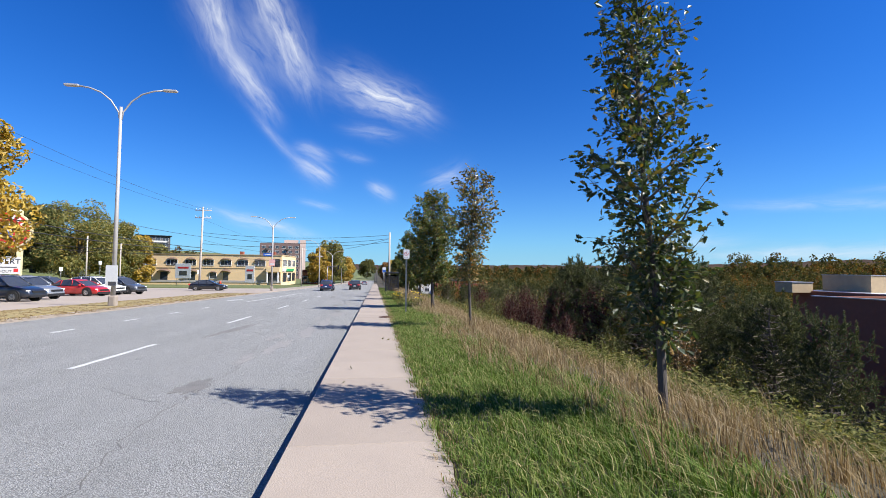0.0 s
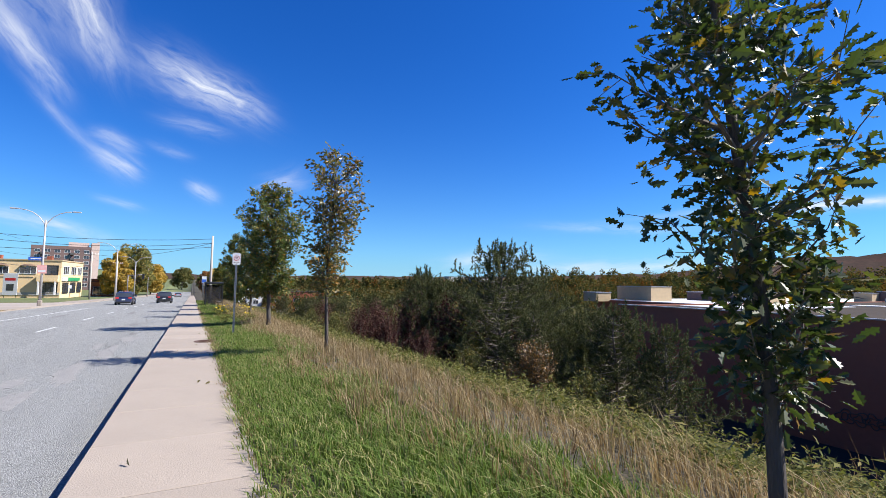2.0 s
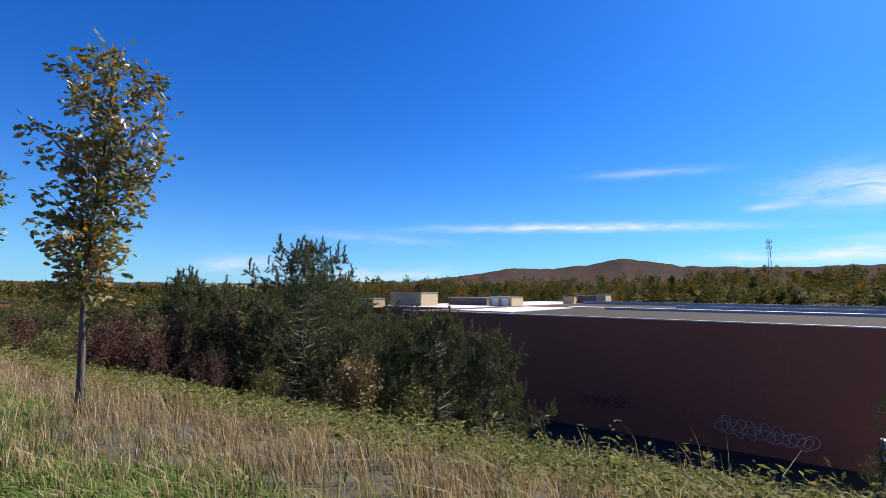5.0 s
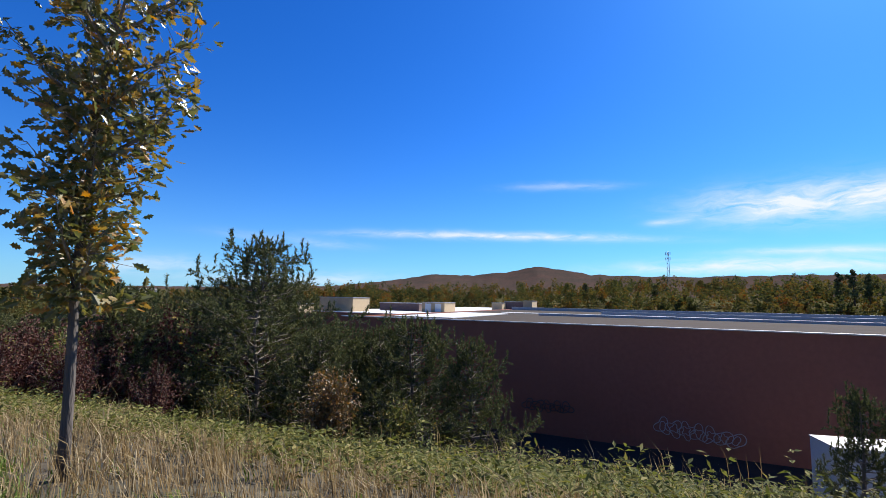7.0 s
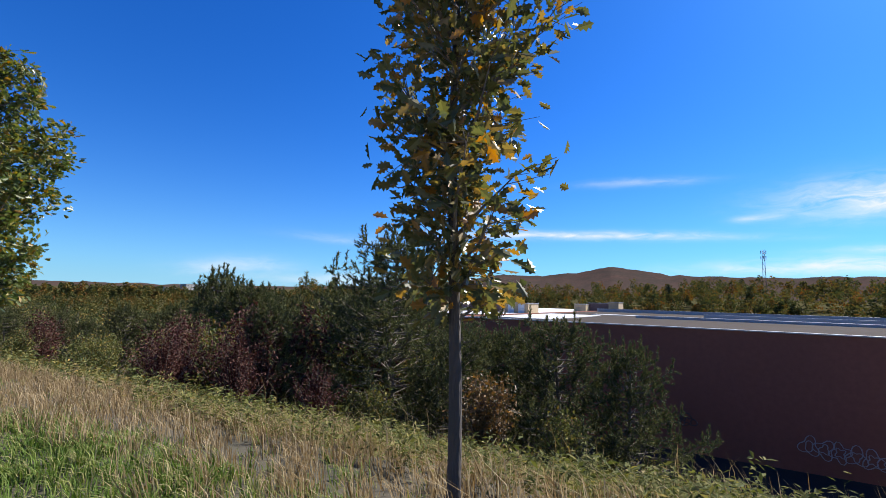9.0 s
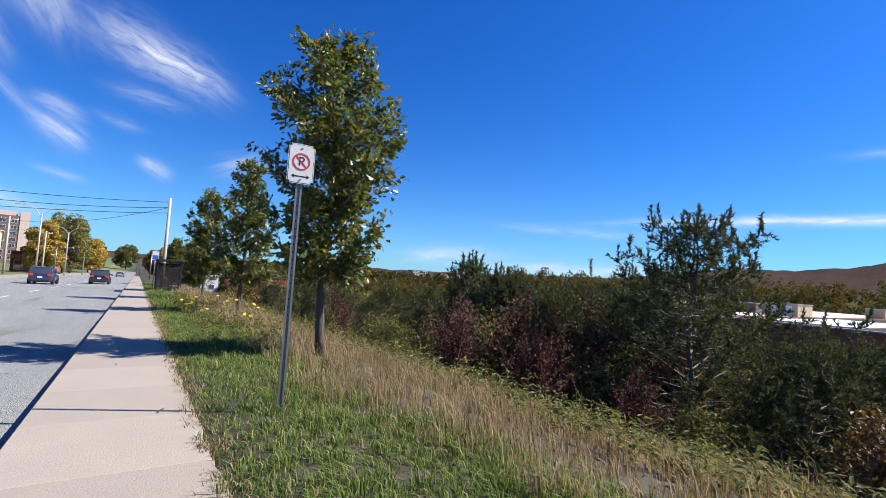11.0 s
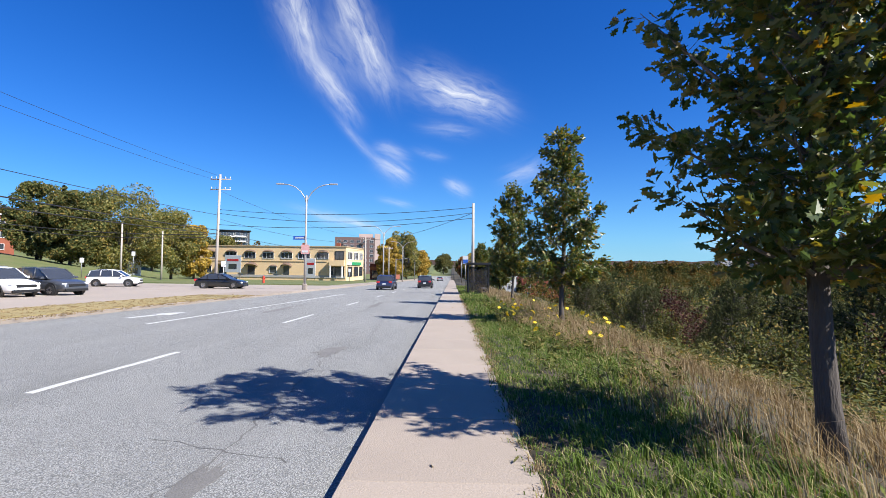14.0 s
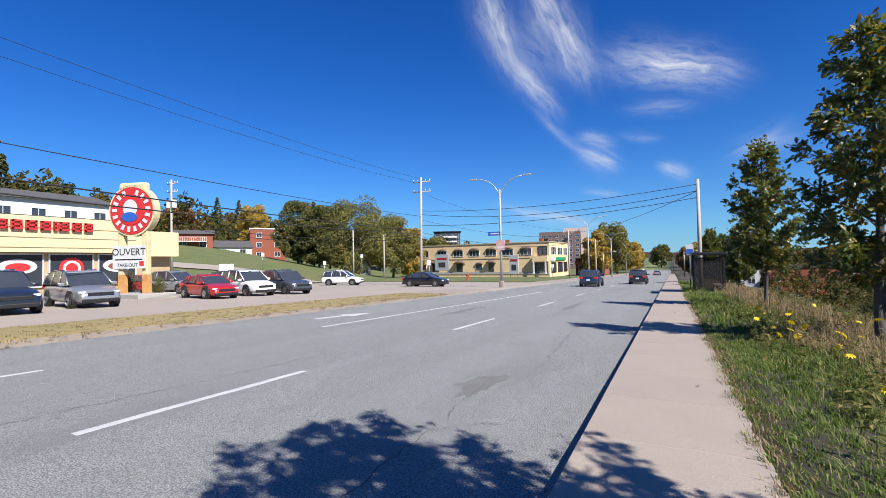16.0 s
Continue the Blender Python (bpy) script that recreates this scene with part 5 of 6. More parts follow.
gable_house(x, y, 68, 12, 8, 5, 2, M_BRICK, M_SHINGLE, "brick house among trees on the slope", 1)
# small white house and parked row under the big trees
x, y = off(-36.4, 116)
gable_house(x, y, 36, 5, 6, 4.4, 2.0, M_WHITE, M_SHINGLE, "small white house half hidden by trees", 1)


def disc(bm, r, y, t, sx=1.0, sz=1.0, cx=0.0, cz=0.0, seg=40):
    bmesh.ops.create_cone(bm, cap_ends=True, segments=seg, radius1=r, radius2=r, depth=t,
                          matrix=Matrix.Translation((cx, y, cz)) @ Matrix.Diagonal((sx, 1, sz, 1)) @ Matrix.Rotation(math.pi / 2, 4, "X"))
    return bm


def restaurant():
    b = thing("restaurant", -46, 20, -1.2, "single-storey pale yellow roadside restaurant with wide windows", "restaurant", turn=90)
    # local x runs along the street, local -y faces it
    W, H = 32.5, 6.4
    block("wall", W / 2, 6, 1.75, W, 11.4, 3.5, M_TAN, b, "tan wall")
    block("fascia", W / 2, 5.6, 4.95, W, 12.0, 2.9, M_CREAM, b, "deep pale yellow fascia")
    block("side_fascia", W + 2.45, 6.2, 4.45, 4.9, 11.2, 2.5, M_CREAM, b, "lower pale yellow fascia")
    block("side_wall", W + 2.3, 6.6, 1.6, 4.6, 10.0, 3.2, M_TAN, b)
    for i in range(3):
        block("fascia_trim", W / 2, -0.42, 3.9 + i * 0.8, W, 0.06, 0.04, M_TAN, b)
    n = 9
    for i in range(n):
        x = 1.9 + i * (W - 3.2) / (n - 1)
        w = window(b, x, 0.28, 2.0, 3.2, 2.7, bars=0, name="shop_window")
        if i % 2 == 0:
            part("window_poster", disc(bmesh.new(), 0.95, -0.05, 0.02, 1.3, 0.62, 0, 0.35, 28), M_WHITE, w, "white oval food poster")
            part("poster_print", disc(bmesh.new(), 0.62, -0.066, 0.02, 1.3, 0.55, 0, 0.3, 24), (M_RED, M_ORANGE, M_BRICK)[(i // 2) % 3], w, "coloured print on the poster")
        else:
            part("window_poster", disc(bmesh.new(), 0.92, -0.05, 0.02, 1, 1, 0, 0.15, 28), M_RED, w, "round red window poster")
            part("poster_ring", disc(bmesh.new(), 0.66, -0.066, 0.02, 1, 1, 0, 0.15, 28), M_WHITE, w, "white ring of the poster")
            part("poster_print", disc(bmesh.new(), 0.46, -0.082, 0.02, 1, 1, 0, 0.15, 24), M_BLUE if i % 4 == 1 else M_RED, w, "coloured emblem shape")
        block("sill", 0, -0.05, -1.3, 3.1, 0.2, 0.12, M_SIDING, w)
    # the brand lettering as plain red blocks
    x = 17.6
    for k, w in enumerate([0.8, 0.7, 0.6, 0.6, 0.7, -0.7, 0.75, 0.8, 0.85, 0.8, 0.3, 0.85, 0.8, 0.75]):
        if w > 0:
            bm = bmesh.new()
            for cx, cz, sx, sz in ((-0.36, 0, 0.24, 1.0), (0, 0.4, 0.9, 0.2), (0, -0.4, 0.9, 0.2), (0.36, 0.05 * (k % 3), 0.2, 0.85 - 0.25 * (k % 2)), (0, 0, 0.8, 0.17)):
                box(bm, x + w / 2 + cx * w * 0.92, -0.52, 5.65 + cz * 0.75, sx * w * 0.92, 0.2, sz * 0.75)
            part("letter_shape", bm, M_RED, b, "raised red letter shape")
        x += abs(w) * 1.13
    block("roof", W / 2 + 2, 5.6, 6.46, W - 4, 11.0, 0.1, M_ROOF, b)


restaurant()


def pylon():
    p = thing("pylon_sign", -30.6, 43.6, -1.03, "round red and white restaurant pylon sign on yellow posts", "sign", turn=18)
    for sx in (-1, 1):
        block("post", sx * 0.85, 0.1, 2.3, 0.36, 0.36, 4.6, M_CREAM, p, "pale yellow steel post", bevel=0.03)
        block("post_foot", sx * 0.85, 0.1, 0.75, 0.37, 0.37, 1.5, mat("orange_rust", (0.5, 0.2, 0.06), (0.6, 0.4, 0.15), scale=4), p, "rust-stained post foot")
    bm = bmesh.new()
    disc(bm, 1.62, 0.1, 0.5, cz=5.55)
    box(bm, 0.0, 0.1, 6.95, 1.9, 0.5, 0.8, 0.15)
    part("sign_body", bm, M_CREAM, p, "pale yellow sign body")
    part("red_ring", disc(bmesh.new(), 1.5, -0.165, 0.04, cz=5.55), M_RED, p, "red ring of the sign face")
    for k in range(16):
        a = radians(20 + k * 21)
        o = block("letter_block", 0, 0, 0, 0.2, 0.02, 0.34, M_WHITE, p, "white letter shape")
        o.matrix_basis = Matrix.Translation((1.18 * math.sin(a), -0.2, 5.55 + 1.18 * math.cos(a))) @ Matrix.Rotation(a, 4, "Y")
    part("emblem_ground", disc(bmesh.new(), 0.9, -0.195, 0.03, cz=5.55), M_RED, p)
    part("emblem", disc(bmesh.new(), 0.55, -0.215, 0.03, 0.9, 1.0, -0.05, 5.7), M_WHITE, p, "white emblem shape")
    part("emblem_base", disc(bmesh.new(), 0.5, -0.225, 0.03, 1.1, 0.6, -0.1, 5.15), M_BLUE, p, "blue emblem shape")
    b = block("banner", -0.15, -0.18, 2.62, 2.3, 0.05, 1.45, M_WHITE, p, "white banner with black lettering")
    text_ob("banner_text", "OUVERT", 0.62, pose(-0.15, -0.215, 2.92, 90), M_BLACK, b)
    text_ob("banner_text", "TAKE-OUT", 0.3, pose(-0.25, -0.215, 2.1, 90), M_BLACK, b)
    block("small_writing", -0.15, -0.212, 2.46, 1.9, 0.01, 0.07, M_BLACK, b)
    block("small_writing", 0.75, -0.212, 2.2, 0.3, 0.01, 0.3, M_RED, b)
    bed = thing("planter_bed", -30.9, 43.9, -1.03, "low stone-edged planting bed round the sign", "planter")
    block("edging", 0, 0, 0.15, 4.6, 2.4, 0.34, M_STONEW, bed, bevel=0.04)
    plant("olive_b", -32.4, 44.2, 1.8, 30, 0.9)
    plant("olive_b", -29.6, 44.6, 1.5, 130, 0.8)


pylon()


# ---- large trees across the street ----
def big_tree(x, y, h, w, material, seed, label, low=0.12, leaf=0.24, per=230):
    rng = np.random.default_rng(seed)
    t = thing("broadleaf_tree", x, y, gz(x, y) - 0.2, label, "tree", "trees across the street")
    tube("trunk", [(0, 0, 0), (0.1, 0, h * 0.25), (0.0, 0.1, h * 0.6)], [0.03 * h * 0.7, 0.022 * h * 0.7, 0.05], M_BARK, t)
    lumps = []
    for _ in range(64):
        f = rng.uniform(low, 0.97)
        env = math.sin(math.pi * min(1, max(0.05, (f - low * 0.6) / (1.06 - low * 0.6))) ** 0.8) ** 0.6
        a, r = rng.uniform(0, 6.28), rng.uniform(0.15, 0.9) ** 0.5 * w / 2 * env
        s = w * rng.uniform(0.10, 0.19)
        lumps.append((r * math.cos(a), r * math.sin(a), h * f, s, s, s * 0.8))
    v, f = crown_cards(rng, lumps, per, leaf)
    mesh_ob("crown", v, f, material, t)
    bv, bf = [], []
    for L in lumps[::3]:
        a, b = tube_data([(0, 0, h * 0.2 + 0.3 * L[2] * 0.5), (L[0] * 0.5, L[1] * 0.5, L[2] * 0.75), L[:3]], [0.12, 0.07, 0.02], 5)
        o = len(bv)
        bv.extend(a)
        bf.extend([tuple(i + o for i in q) for q in b])
    mesh_ob("branchwork", bv, bf, M_TWIG, t)
    return t


def spruce(x, y, h, w, seed):
    rng = np.random.default_rng(seed)
    t = thing("spruce_tree", x, y, gz(x, y) - 0.2, "tall dark green spruce", "tree", "spruces across the street")
    tube("trunk", [(0, 0, 0), (0, 0, h)], [0.2, 0.03], M_BARK, t)
    lumps = []
    for i in range(60):
        f = (i + 0.5) / 60
        r = w / 2 * (1 - f) ** 0.8
        a = i * 2.4
        s = 0.25 + 0.45 * (1 - f)
        lumps.append((r * 0.75 * math.cos(a), r * 0.75 * math.sin(a), h * (0.06 + 0.94 * f), s * 1.2, s * 1.2, s * 0.7))
    v, f = crown_cards(rng, lumps, 34, 0.26)
    mesh_ob("crown", v, f, M_NEEDLE, t)


for az, d, h, w, m, k, lab in ((-43.6, 110, 14.0, 9.5, M_OLIVE, 71, "large dense green broadleaf tree"), (-41.2, 104, 13.0, 10, M_OLIVE, 72, "large dark green broadleaf tree"),
                               (-36.6, 112, 17.5, 17, M_CANOPY, 73, "very large olive green broadleaf tree"), (-32.4, 118, 15.5, 12.5, M_CANOPY, 74, "large yellowing broadleaf tree"),
                               (-30.2, 120, 13.0, 7, M_YELLOW, 75, "golden yellow broadleaf tree"), (-40.0, 118, 16.0, 12, M_OLIVE, 76, "large dark green broadleaf tree"),
                               (-48.5, 150, 15, 10, M_YELLOW, 77, "golden yellow broadleaf tree"), (-56, 160, 11, 10, M_ORANGE, 78, "russet autumn tree on the slope"),
                               (-27, 165, 13, 9, M_CANOPY, 79, "olive green tree behind the office"), (-34, 150, 16, 10, M_YELLOW, 80, "yellowing tree on the slope")):
    x, y = off(az, d)
    big_tree(x, y, h, w, m, k, lab)
for az, d, h in ((-41.8, 108, 14.5), (-43.2, 122, 15.5), (-50, 165, 17), (-52.2, 170, 17), (-58.5, 150, 11), (-66.65, 100, 10.5), (-69.9, 92, 13.5)):
    x, y = off(az, d)
    spruce(x, y, h, h * 0.42, int(d))
for az, d, h in ((105.2, 330, 17), (106.3, 326, 18), (107.4, 334, 16), (82, 360, 12), (89.5, 350, 12.5)):
    x, y = d * math.sin(radians(az)), d * math.cos(radians(az))
    rngp = np.random.default_rng(int(az * 10))
    t = thing("pine_tree", x, y, 2.0, "dark pine standing out of the far woods", "pine")
    tube("trunk", [(0, 0, 0), (0, 0, h)], [0.4, 0.1], M_BARK, t)
    v, f = crown_cards(rngp, [(rngp.normal() * 1.0, rngp.normal() * 1.0, h * q, 2.2 * (1.15 - q * 0.7), 2.2 * (1.15 - q * 0.7), 1.2) for q in np.linspace(0.25, 1.0, 12)], 60, 0.6)
    mesh_ob("crown", v, f, M_NEEDLE, t)
big_tree(-24.3, 29.6, 11.5, 8.0, M_YELLOW, 81, "golden yellow tree beside the car park", 0.3, 0.16, 200)
for x, y, h, w, m, k in ((-19, 160, 12, 8, M_YELLOW, 82), (-17, 178, 16, 11, M_CANOPY, 83), (-18, 205, 14, 10, M_OLIVE, 84), (-16, 240, 13, 10, M_YELLOW, 85), (-17, 280, 13, 10, M_OLIVE, 86),
                         (9, 150, 9, 8, M_OLIVE, 87), (8, 185, 11, 8, M_YELLOW, 88), (9, 225, 11, 9, M_OLIVE, 89), (7, 270, 12, 9, M_ORANGE, 90), (-6, 340, 14, 12, M_OLIVE, 91), (-24, 330, 15, 12, M_OLIVE, 92), (8, 330, 13, 12, M_OLIVE, 93)):
    big_tree(x, y, h, w, m, k, "street tree in autumn colour beyond the crossing", 0.15, 0.3, 170)

# ---- town in the valley ----
def town_block(x, y, sx, sy, sz, m, label):
    b = thing("valley_building", x, y, gz(x, y) - 0.5, label, "building", "valley buildings")
    block("wall", 0, 0, sz / 2, sx, sy, sz, m, b)
    block("roof", 0, 0, sz + 0.15, sx + 0.3, sy + 0.3, 0.3, M_ROOF, b)
    for k in range(max(1, int(sz // 3))):
        for i in range(max(2, int(sx // 4))):
            window(b, -sx / 2 + sx * (i + 0.5) / max(2, int(sx // 4)), -sy / 2, 1.8 + 3 * k, 1.8, 1.4)


r2 = random.Random(8)
walls = [M_SIDING, M_BRICK, M_TAN, M_WHITE, M_STONEW, M_TOWERPALE, M_SIDING]
for i in range(26):
    az, d = r2.uniform(3.5, 13), r2.uniform(170, 420)
    town_block(d * math.sin(radians(az)), 25.9 + d * math.cos(radians(az)), r2.uniform(9, 22), r2.uniform(8, 14), r2.uniform(4, 8), walls[i % 7], "pale low building in the valley town")
for az, d, sx, sz in ((29.5, 700, 26, 22), (33.0, 720, 40, 20), (27.2, 650, 16, 17)):
    town_block(d * math.sin(radians(az)), d * math.cos(radians(az)), sx, 14, sz, M_STONEW, "grey office block far across the valley")

# ---- parked cars ----
PAINTS = {}


def paint(name, c, metal=0.25):
    if name not in PAINTS:
        m = mat("car_paint_" + name, c, tuple(v * 0.9 for v in c), 0.28, metal, scale=3, fine=0, bump=0, spec=0.7)
        m.node_tree.nodes["Principled BSDF"].inputs["Coat Weight"].default_value = 0.8
        PAINTS[name] = m
    return PAINTS[name]


def loft(rings, closed=True):
    n = len(rings[0])
    vs = [p for r in rings for p in r]
    fs = []
    for i in range(len(rings) - 1):
        for k in range(n):
            fs.append((i * n + k, i * n + (k + 1) % n, (i + 1) * n + (k + 1) % n, (i + 1) * n + k))
    fs += [tuple(range(n - 1, -1, -1)), tuple((len(rings) - 1) * n + k for k in range(n))]
    return vs, fs


def car(kind, colour, label, x, y, z, turn, flip_lights=False):
    """A car whose nose points along its local +x."""
    t = thing("parked_car", x, y, z, label, "car", "cars", turn)
    suv = kind == "suv"
    L, W = (4.65, 1.86) if suv else (4.6, 1.8)
    H, belt = (1.69, 1.06) if suv else (1.45, 0.95)
    low = 0.2 if suv else 0.14
    hw = W / 2
    P_ = paint(*colour)
    # lower body: station, height of the top, share of width
    st = [(-L / 2, belt - 0.22, 0.80), (-L / 2 + 0.06, belt - 0.06, 0.90), (-L / 2 + 0.35, belt - 0.01, 0.97), (-0.9, belt, 1.0), (0.0, belt - 0.01, 1.0), (0.75, belt - 0.03, 1.0), (1.1, belt - 0.03, 0.99),
          (1.7, belt - 0.12, 0.96), (L / 2 - 0.22, belt - 0.22, 0.90), (L / 2 - 0.05, belt - 0.36, 0.80), (L / 2, belt - 0.50, 0.72)]
    rings = []
    for s, top, w in st:
        a = hw * w
        b = low + (0.1 if abs(s) > L / 2 - 0.1 else 0.0)
        rings.append([(s, -a * 0.94, b), (s, -a, b + 0.22), (s, -a, top - 0.16), (s, -a * 0.93, top - 0.03), (s, -a * 0.6, top + 0.015), (s, a * 0.6, top + 0.015), (s, a * 0.93, top - 0.03), (s, a, top - 0.16), (s, a, b + 0.22), (s, a * 0.94, b)])
    v, f = loft(rings)
    body = mesh_ob("body", v, f, P_, t, smooth=True)
    sd = body.modifiers.new("round", "SUBSURF")
    sd.levels = sd.render_levels = 2
    # greenhouse
    if suv:
        gh = [(-L / 2 + 0.1, belt - 0.02, belt, 0.9), (-L / 2 + 0.42, belt - 0.02, H - 0.1, 0.84), (-1.2, belt - 0.02, H - 0.02, 0.8), (-0.2, belt - 0.02, H - 0.01, 0.79), (0.3, belt - 0.02, H - 0.07, 0.8), (1.12, belt - 0.04, belt - 0.02, 0.92)]
    else:
        gh = [(-L / 2 + 0.3, belt - 0.02, belt, 0.88), (-1.15, belt - 0.02, H - 0.09, 0.78), (-0.5, belt - 0.02, H - 0.01, 0.75), (-0.05, belt - 0.02, H - 0.02, 0.76), (0.25, belt - 0.02, H - 0.1, 0.78), (1.15, belt - 0.04, belt - 0.03, 0.92)]
    rings = [[(s, -hw * 0.95, b), (s, -hw * w, max(tp, b + 0.01)), (s, hw * w, max(tp, b + 0.01)), (s, hw * 0.95, b)] for s, b, tp, w in gh]
    v, f = loft(rings)
    mesh_ob("glasshouse", v, f, M_GLASS, t, "dark tinted windows")
    # roof skin and pillars
    rr = [[(s, -hw * w - 0.012, tp - 0.05), (s, -hw * w * 0.8, tp + 0.025), (s, hw * w * 0.8, tp + 0.025), (s, hw * w + 0.012, tp - 0.05)] for s, b, tp, w in gh[1:-1]]
    v, f = loft(rr)
    mesh_ob("roof", v, f, P_, t, smooth=True)
    for sy in (-1, 1):
        for (s0, b0, w0), (s1, t1, w1) in (((gh[-1][0], belt, 0.94), (gh[-2][0], gh[-2][2], gh[-2][3])), ((0.02, belt, 0.96), (-0.08, H - 0.03, 0.79)), ((gh[0][0] + 0.15, belt, 0.93), (gh[1][0], gh[1][2], gh[1][3])), ((-1.05, belt, 0.96), (-1.0, H - 0.06, 0.8))):
            tube("pillar", [(s0, sy * hw * w0, b0), (s1, sy * (hw * w1 + 0.01), t1)], 0.035, P_, t, sides=5)
        m = block("mirror", 0.82, sy * (hw + 0.1), belt + 0.03, 0.16, 0.22, 0.15, P_, t, bevel=0.03)
        if suv:
            tube("roof_rail", [(-1.5, sy * 0.62, H + 0.03), (-0.1, sy * 0.62, H + 0.04)], 0.022, M_CHROME, t, sides=5)
        for s in (1.4, -1.38):
            bm = bmesh.new()
            bmesh.ops.create_cone(bm, cap_ends=True, segments=22, radius1=0.43, radius2=0.43, depth=0.2, matrix=Matrix.Translation((s, sy * (hw - 0.088), 0.38)) @ Matrix.Rotation(math.pi / 2, 4, "X"))
            part("wheel_arch", bm, M_BLACK, t)
            bm = bmesh.new()
            bmesh.ops.create_cone(bm, cap_ends=True, segments=22, radius1=0.355, radius2=0.355, depth=0.22, matrix=Matrix.Translation((s, sy * (hw - 0.07), 0.34)) @ Matrix.Rotation(math.pi / 2, 4, "X"))
            w = part("wheel", bm, M_RUBBER, t)
            bm = bmesh.new()
            for k in range(5):
                box(bm, 0, 0, 0, 0.07, 0.03, 0.44)
                bmesh.ops.rotate(bm, verts=bm.verts[-8:], cent=(0, 0, 0), matrix=Matrix.Rotation(k * math.pi / 5, 3, "Y"))
            bmesh.ops.create_cone(bm, cap_ends=False, segments=20, radius1=0.235, radius2=0.235, depth=0.05, matrix=Matrix.Rotation(math.pi / 2, 4, "X"))
            bmesh.ops.translate(bm, verts=bm.verts, vec=(s, sy * (hw + 0.045), 0.34))
            part("rim", bm, M_CHROME, w, "bright alloy rim")
        block("headlight", L / 2 - 0.2, sy * hw * 0.68, belt - 0.33, 0.2, 0.32, 0.1, M_LAMPGLASS, t, bevel=0.03, rot=-sy * 0.45)
        block("tail_light", -L / 2 + 0.07, sy * hw * 0.74, belt - 0.12, 0.12, 0.36, 0.2, M_RED, t, bevel=0.02)
    block("grille", L / 2 - 0.04, 0, belt - 0.42, 0.1, hw * 1.1, 0.16, M_BLACK, t, bevel=0.02)
    block("bumper", L / 2 - 0.06, 0, low + 0.16, 0.16, hw * 1.5, 0.16, M_BLACK, t, bevel=0.03)
    block("rear_bumper", -L / 2 + 0.05, 0, low + 0.2, 0.14, hw * 1.6, 0.2, M_BLACK, t, bevel=0.03)
    block("number_plate", -L / 2 - 0.02, 0, belt - 0.32, 0.02, 0.36, 0.17, M_WHITE, t, "plain white number plate")
    return t


def lot(x, y):
    return GRADE * y + 0.014


DK, GR, SI, RE, WH, BU, NV = ("navy", (0.02, 0.025, 0.04)), ("grey", (0.07, 0.075, 0.085)), ("silver", (0.38, 0.39, 0.41), 0.6), ("red", (0.5, 0.02, 0.02)), ("white", (0.78, 0.78, 0.78), 0.0), ("black", (0.012, 0.012, 0.014)), ("blue", (0.02, 0.03, 0.09))
for kind, col, label, x, y, turn in (
        ("suv", DK, "dark navy crossover parked before the restaurant", -24.4, 34.7, -6), ("suv", SI, "silver crossover parked beside the pylon sign", -25.4, 38.2, -8),
        ("sedan", RE, "bright red saloon parked facing the street", -25.9, 45.4, -12), ("suv", WH, "white crossover with black roof rails", -26.2, 48.6, -12),
        ("suv", GR, "dark grey crossover parked in the row", -25.6, 51.4, -12), ("suv", SI, "silver minivan parked in the back row", -34.5, 49.0, 6),
        ("sedan", RE, "dark red saloon in the back row", -39.0, 49.5, 8), ("suv", GR, "dark crossover in the back row", -33.5, 53.5, 0), ("suv", WH, "white crossover on the side street", -34.5, 69.3, 20),
        ("sedan", BU, "dark hatchback waiting at the side street", -22.6, 67.6, 5)):
    car(kind, col, label, x, y, lot(x, y), turn)
car("suv", NV, "dark blue crossover driving away in its lane", -7.6, 76.5, GRADE * 76.5 - KERB_H, 90)
car("suv", BU, "black crossover driving away in its lane", -3.6, 85.5, GRADE * 85.5 - KERB_H, 90)
car("sedan", RE, "red car far along the street", -7.5, 150, GRADE * 150 - KERB_H, 90)
car("sedan", SI, "pale car far along the street", -4.0, 175, GRADE * 175 - KERB_H, 90)

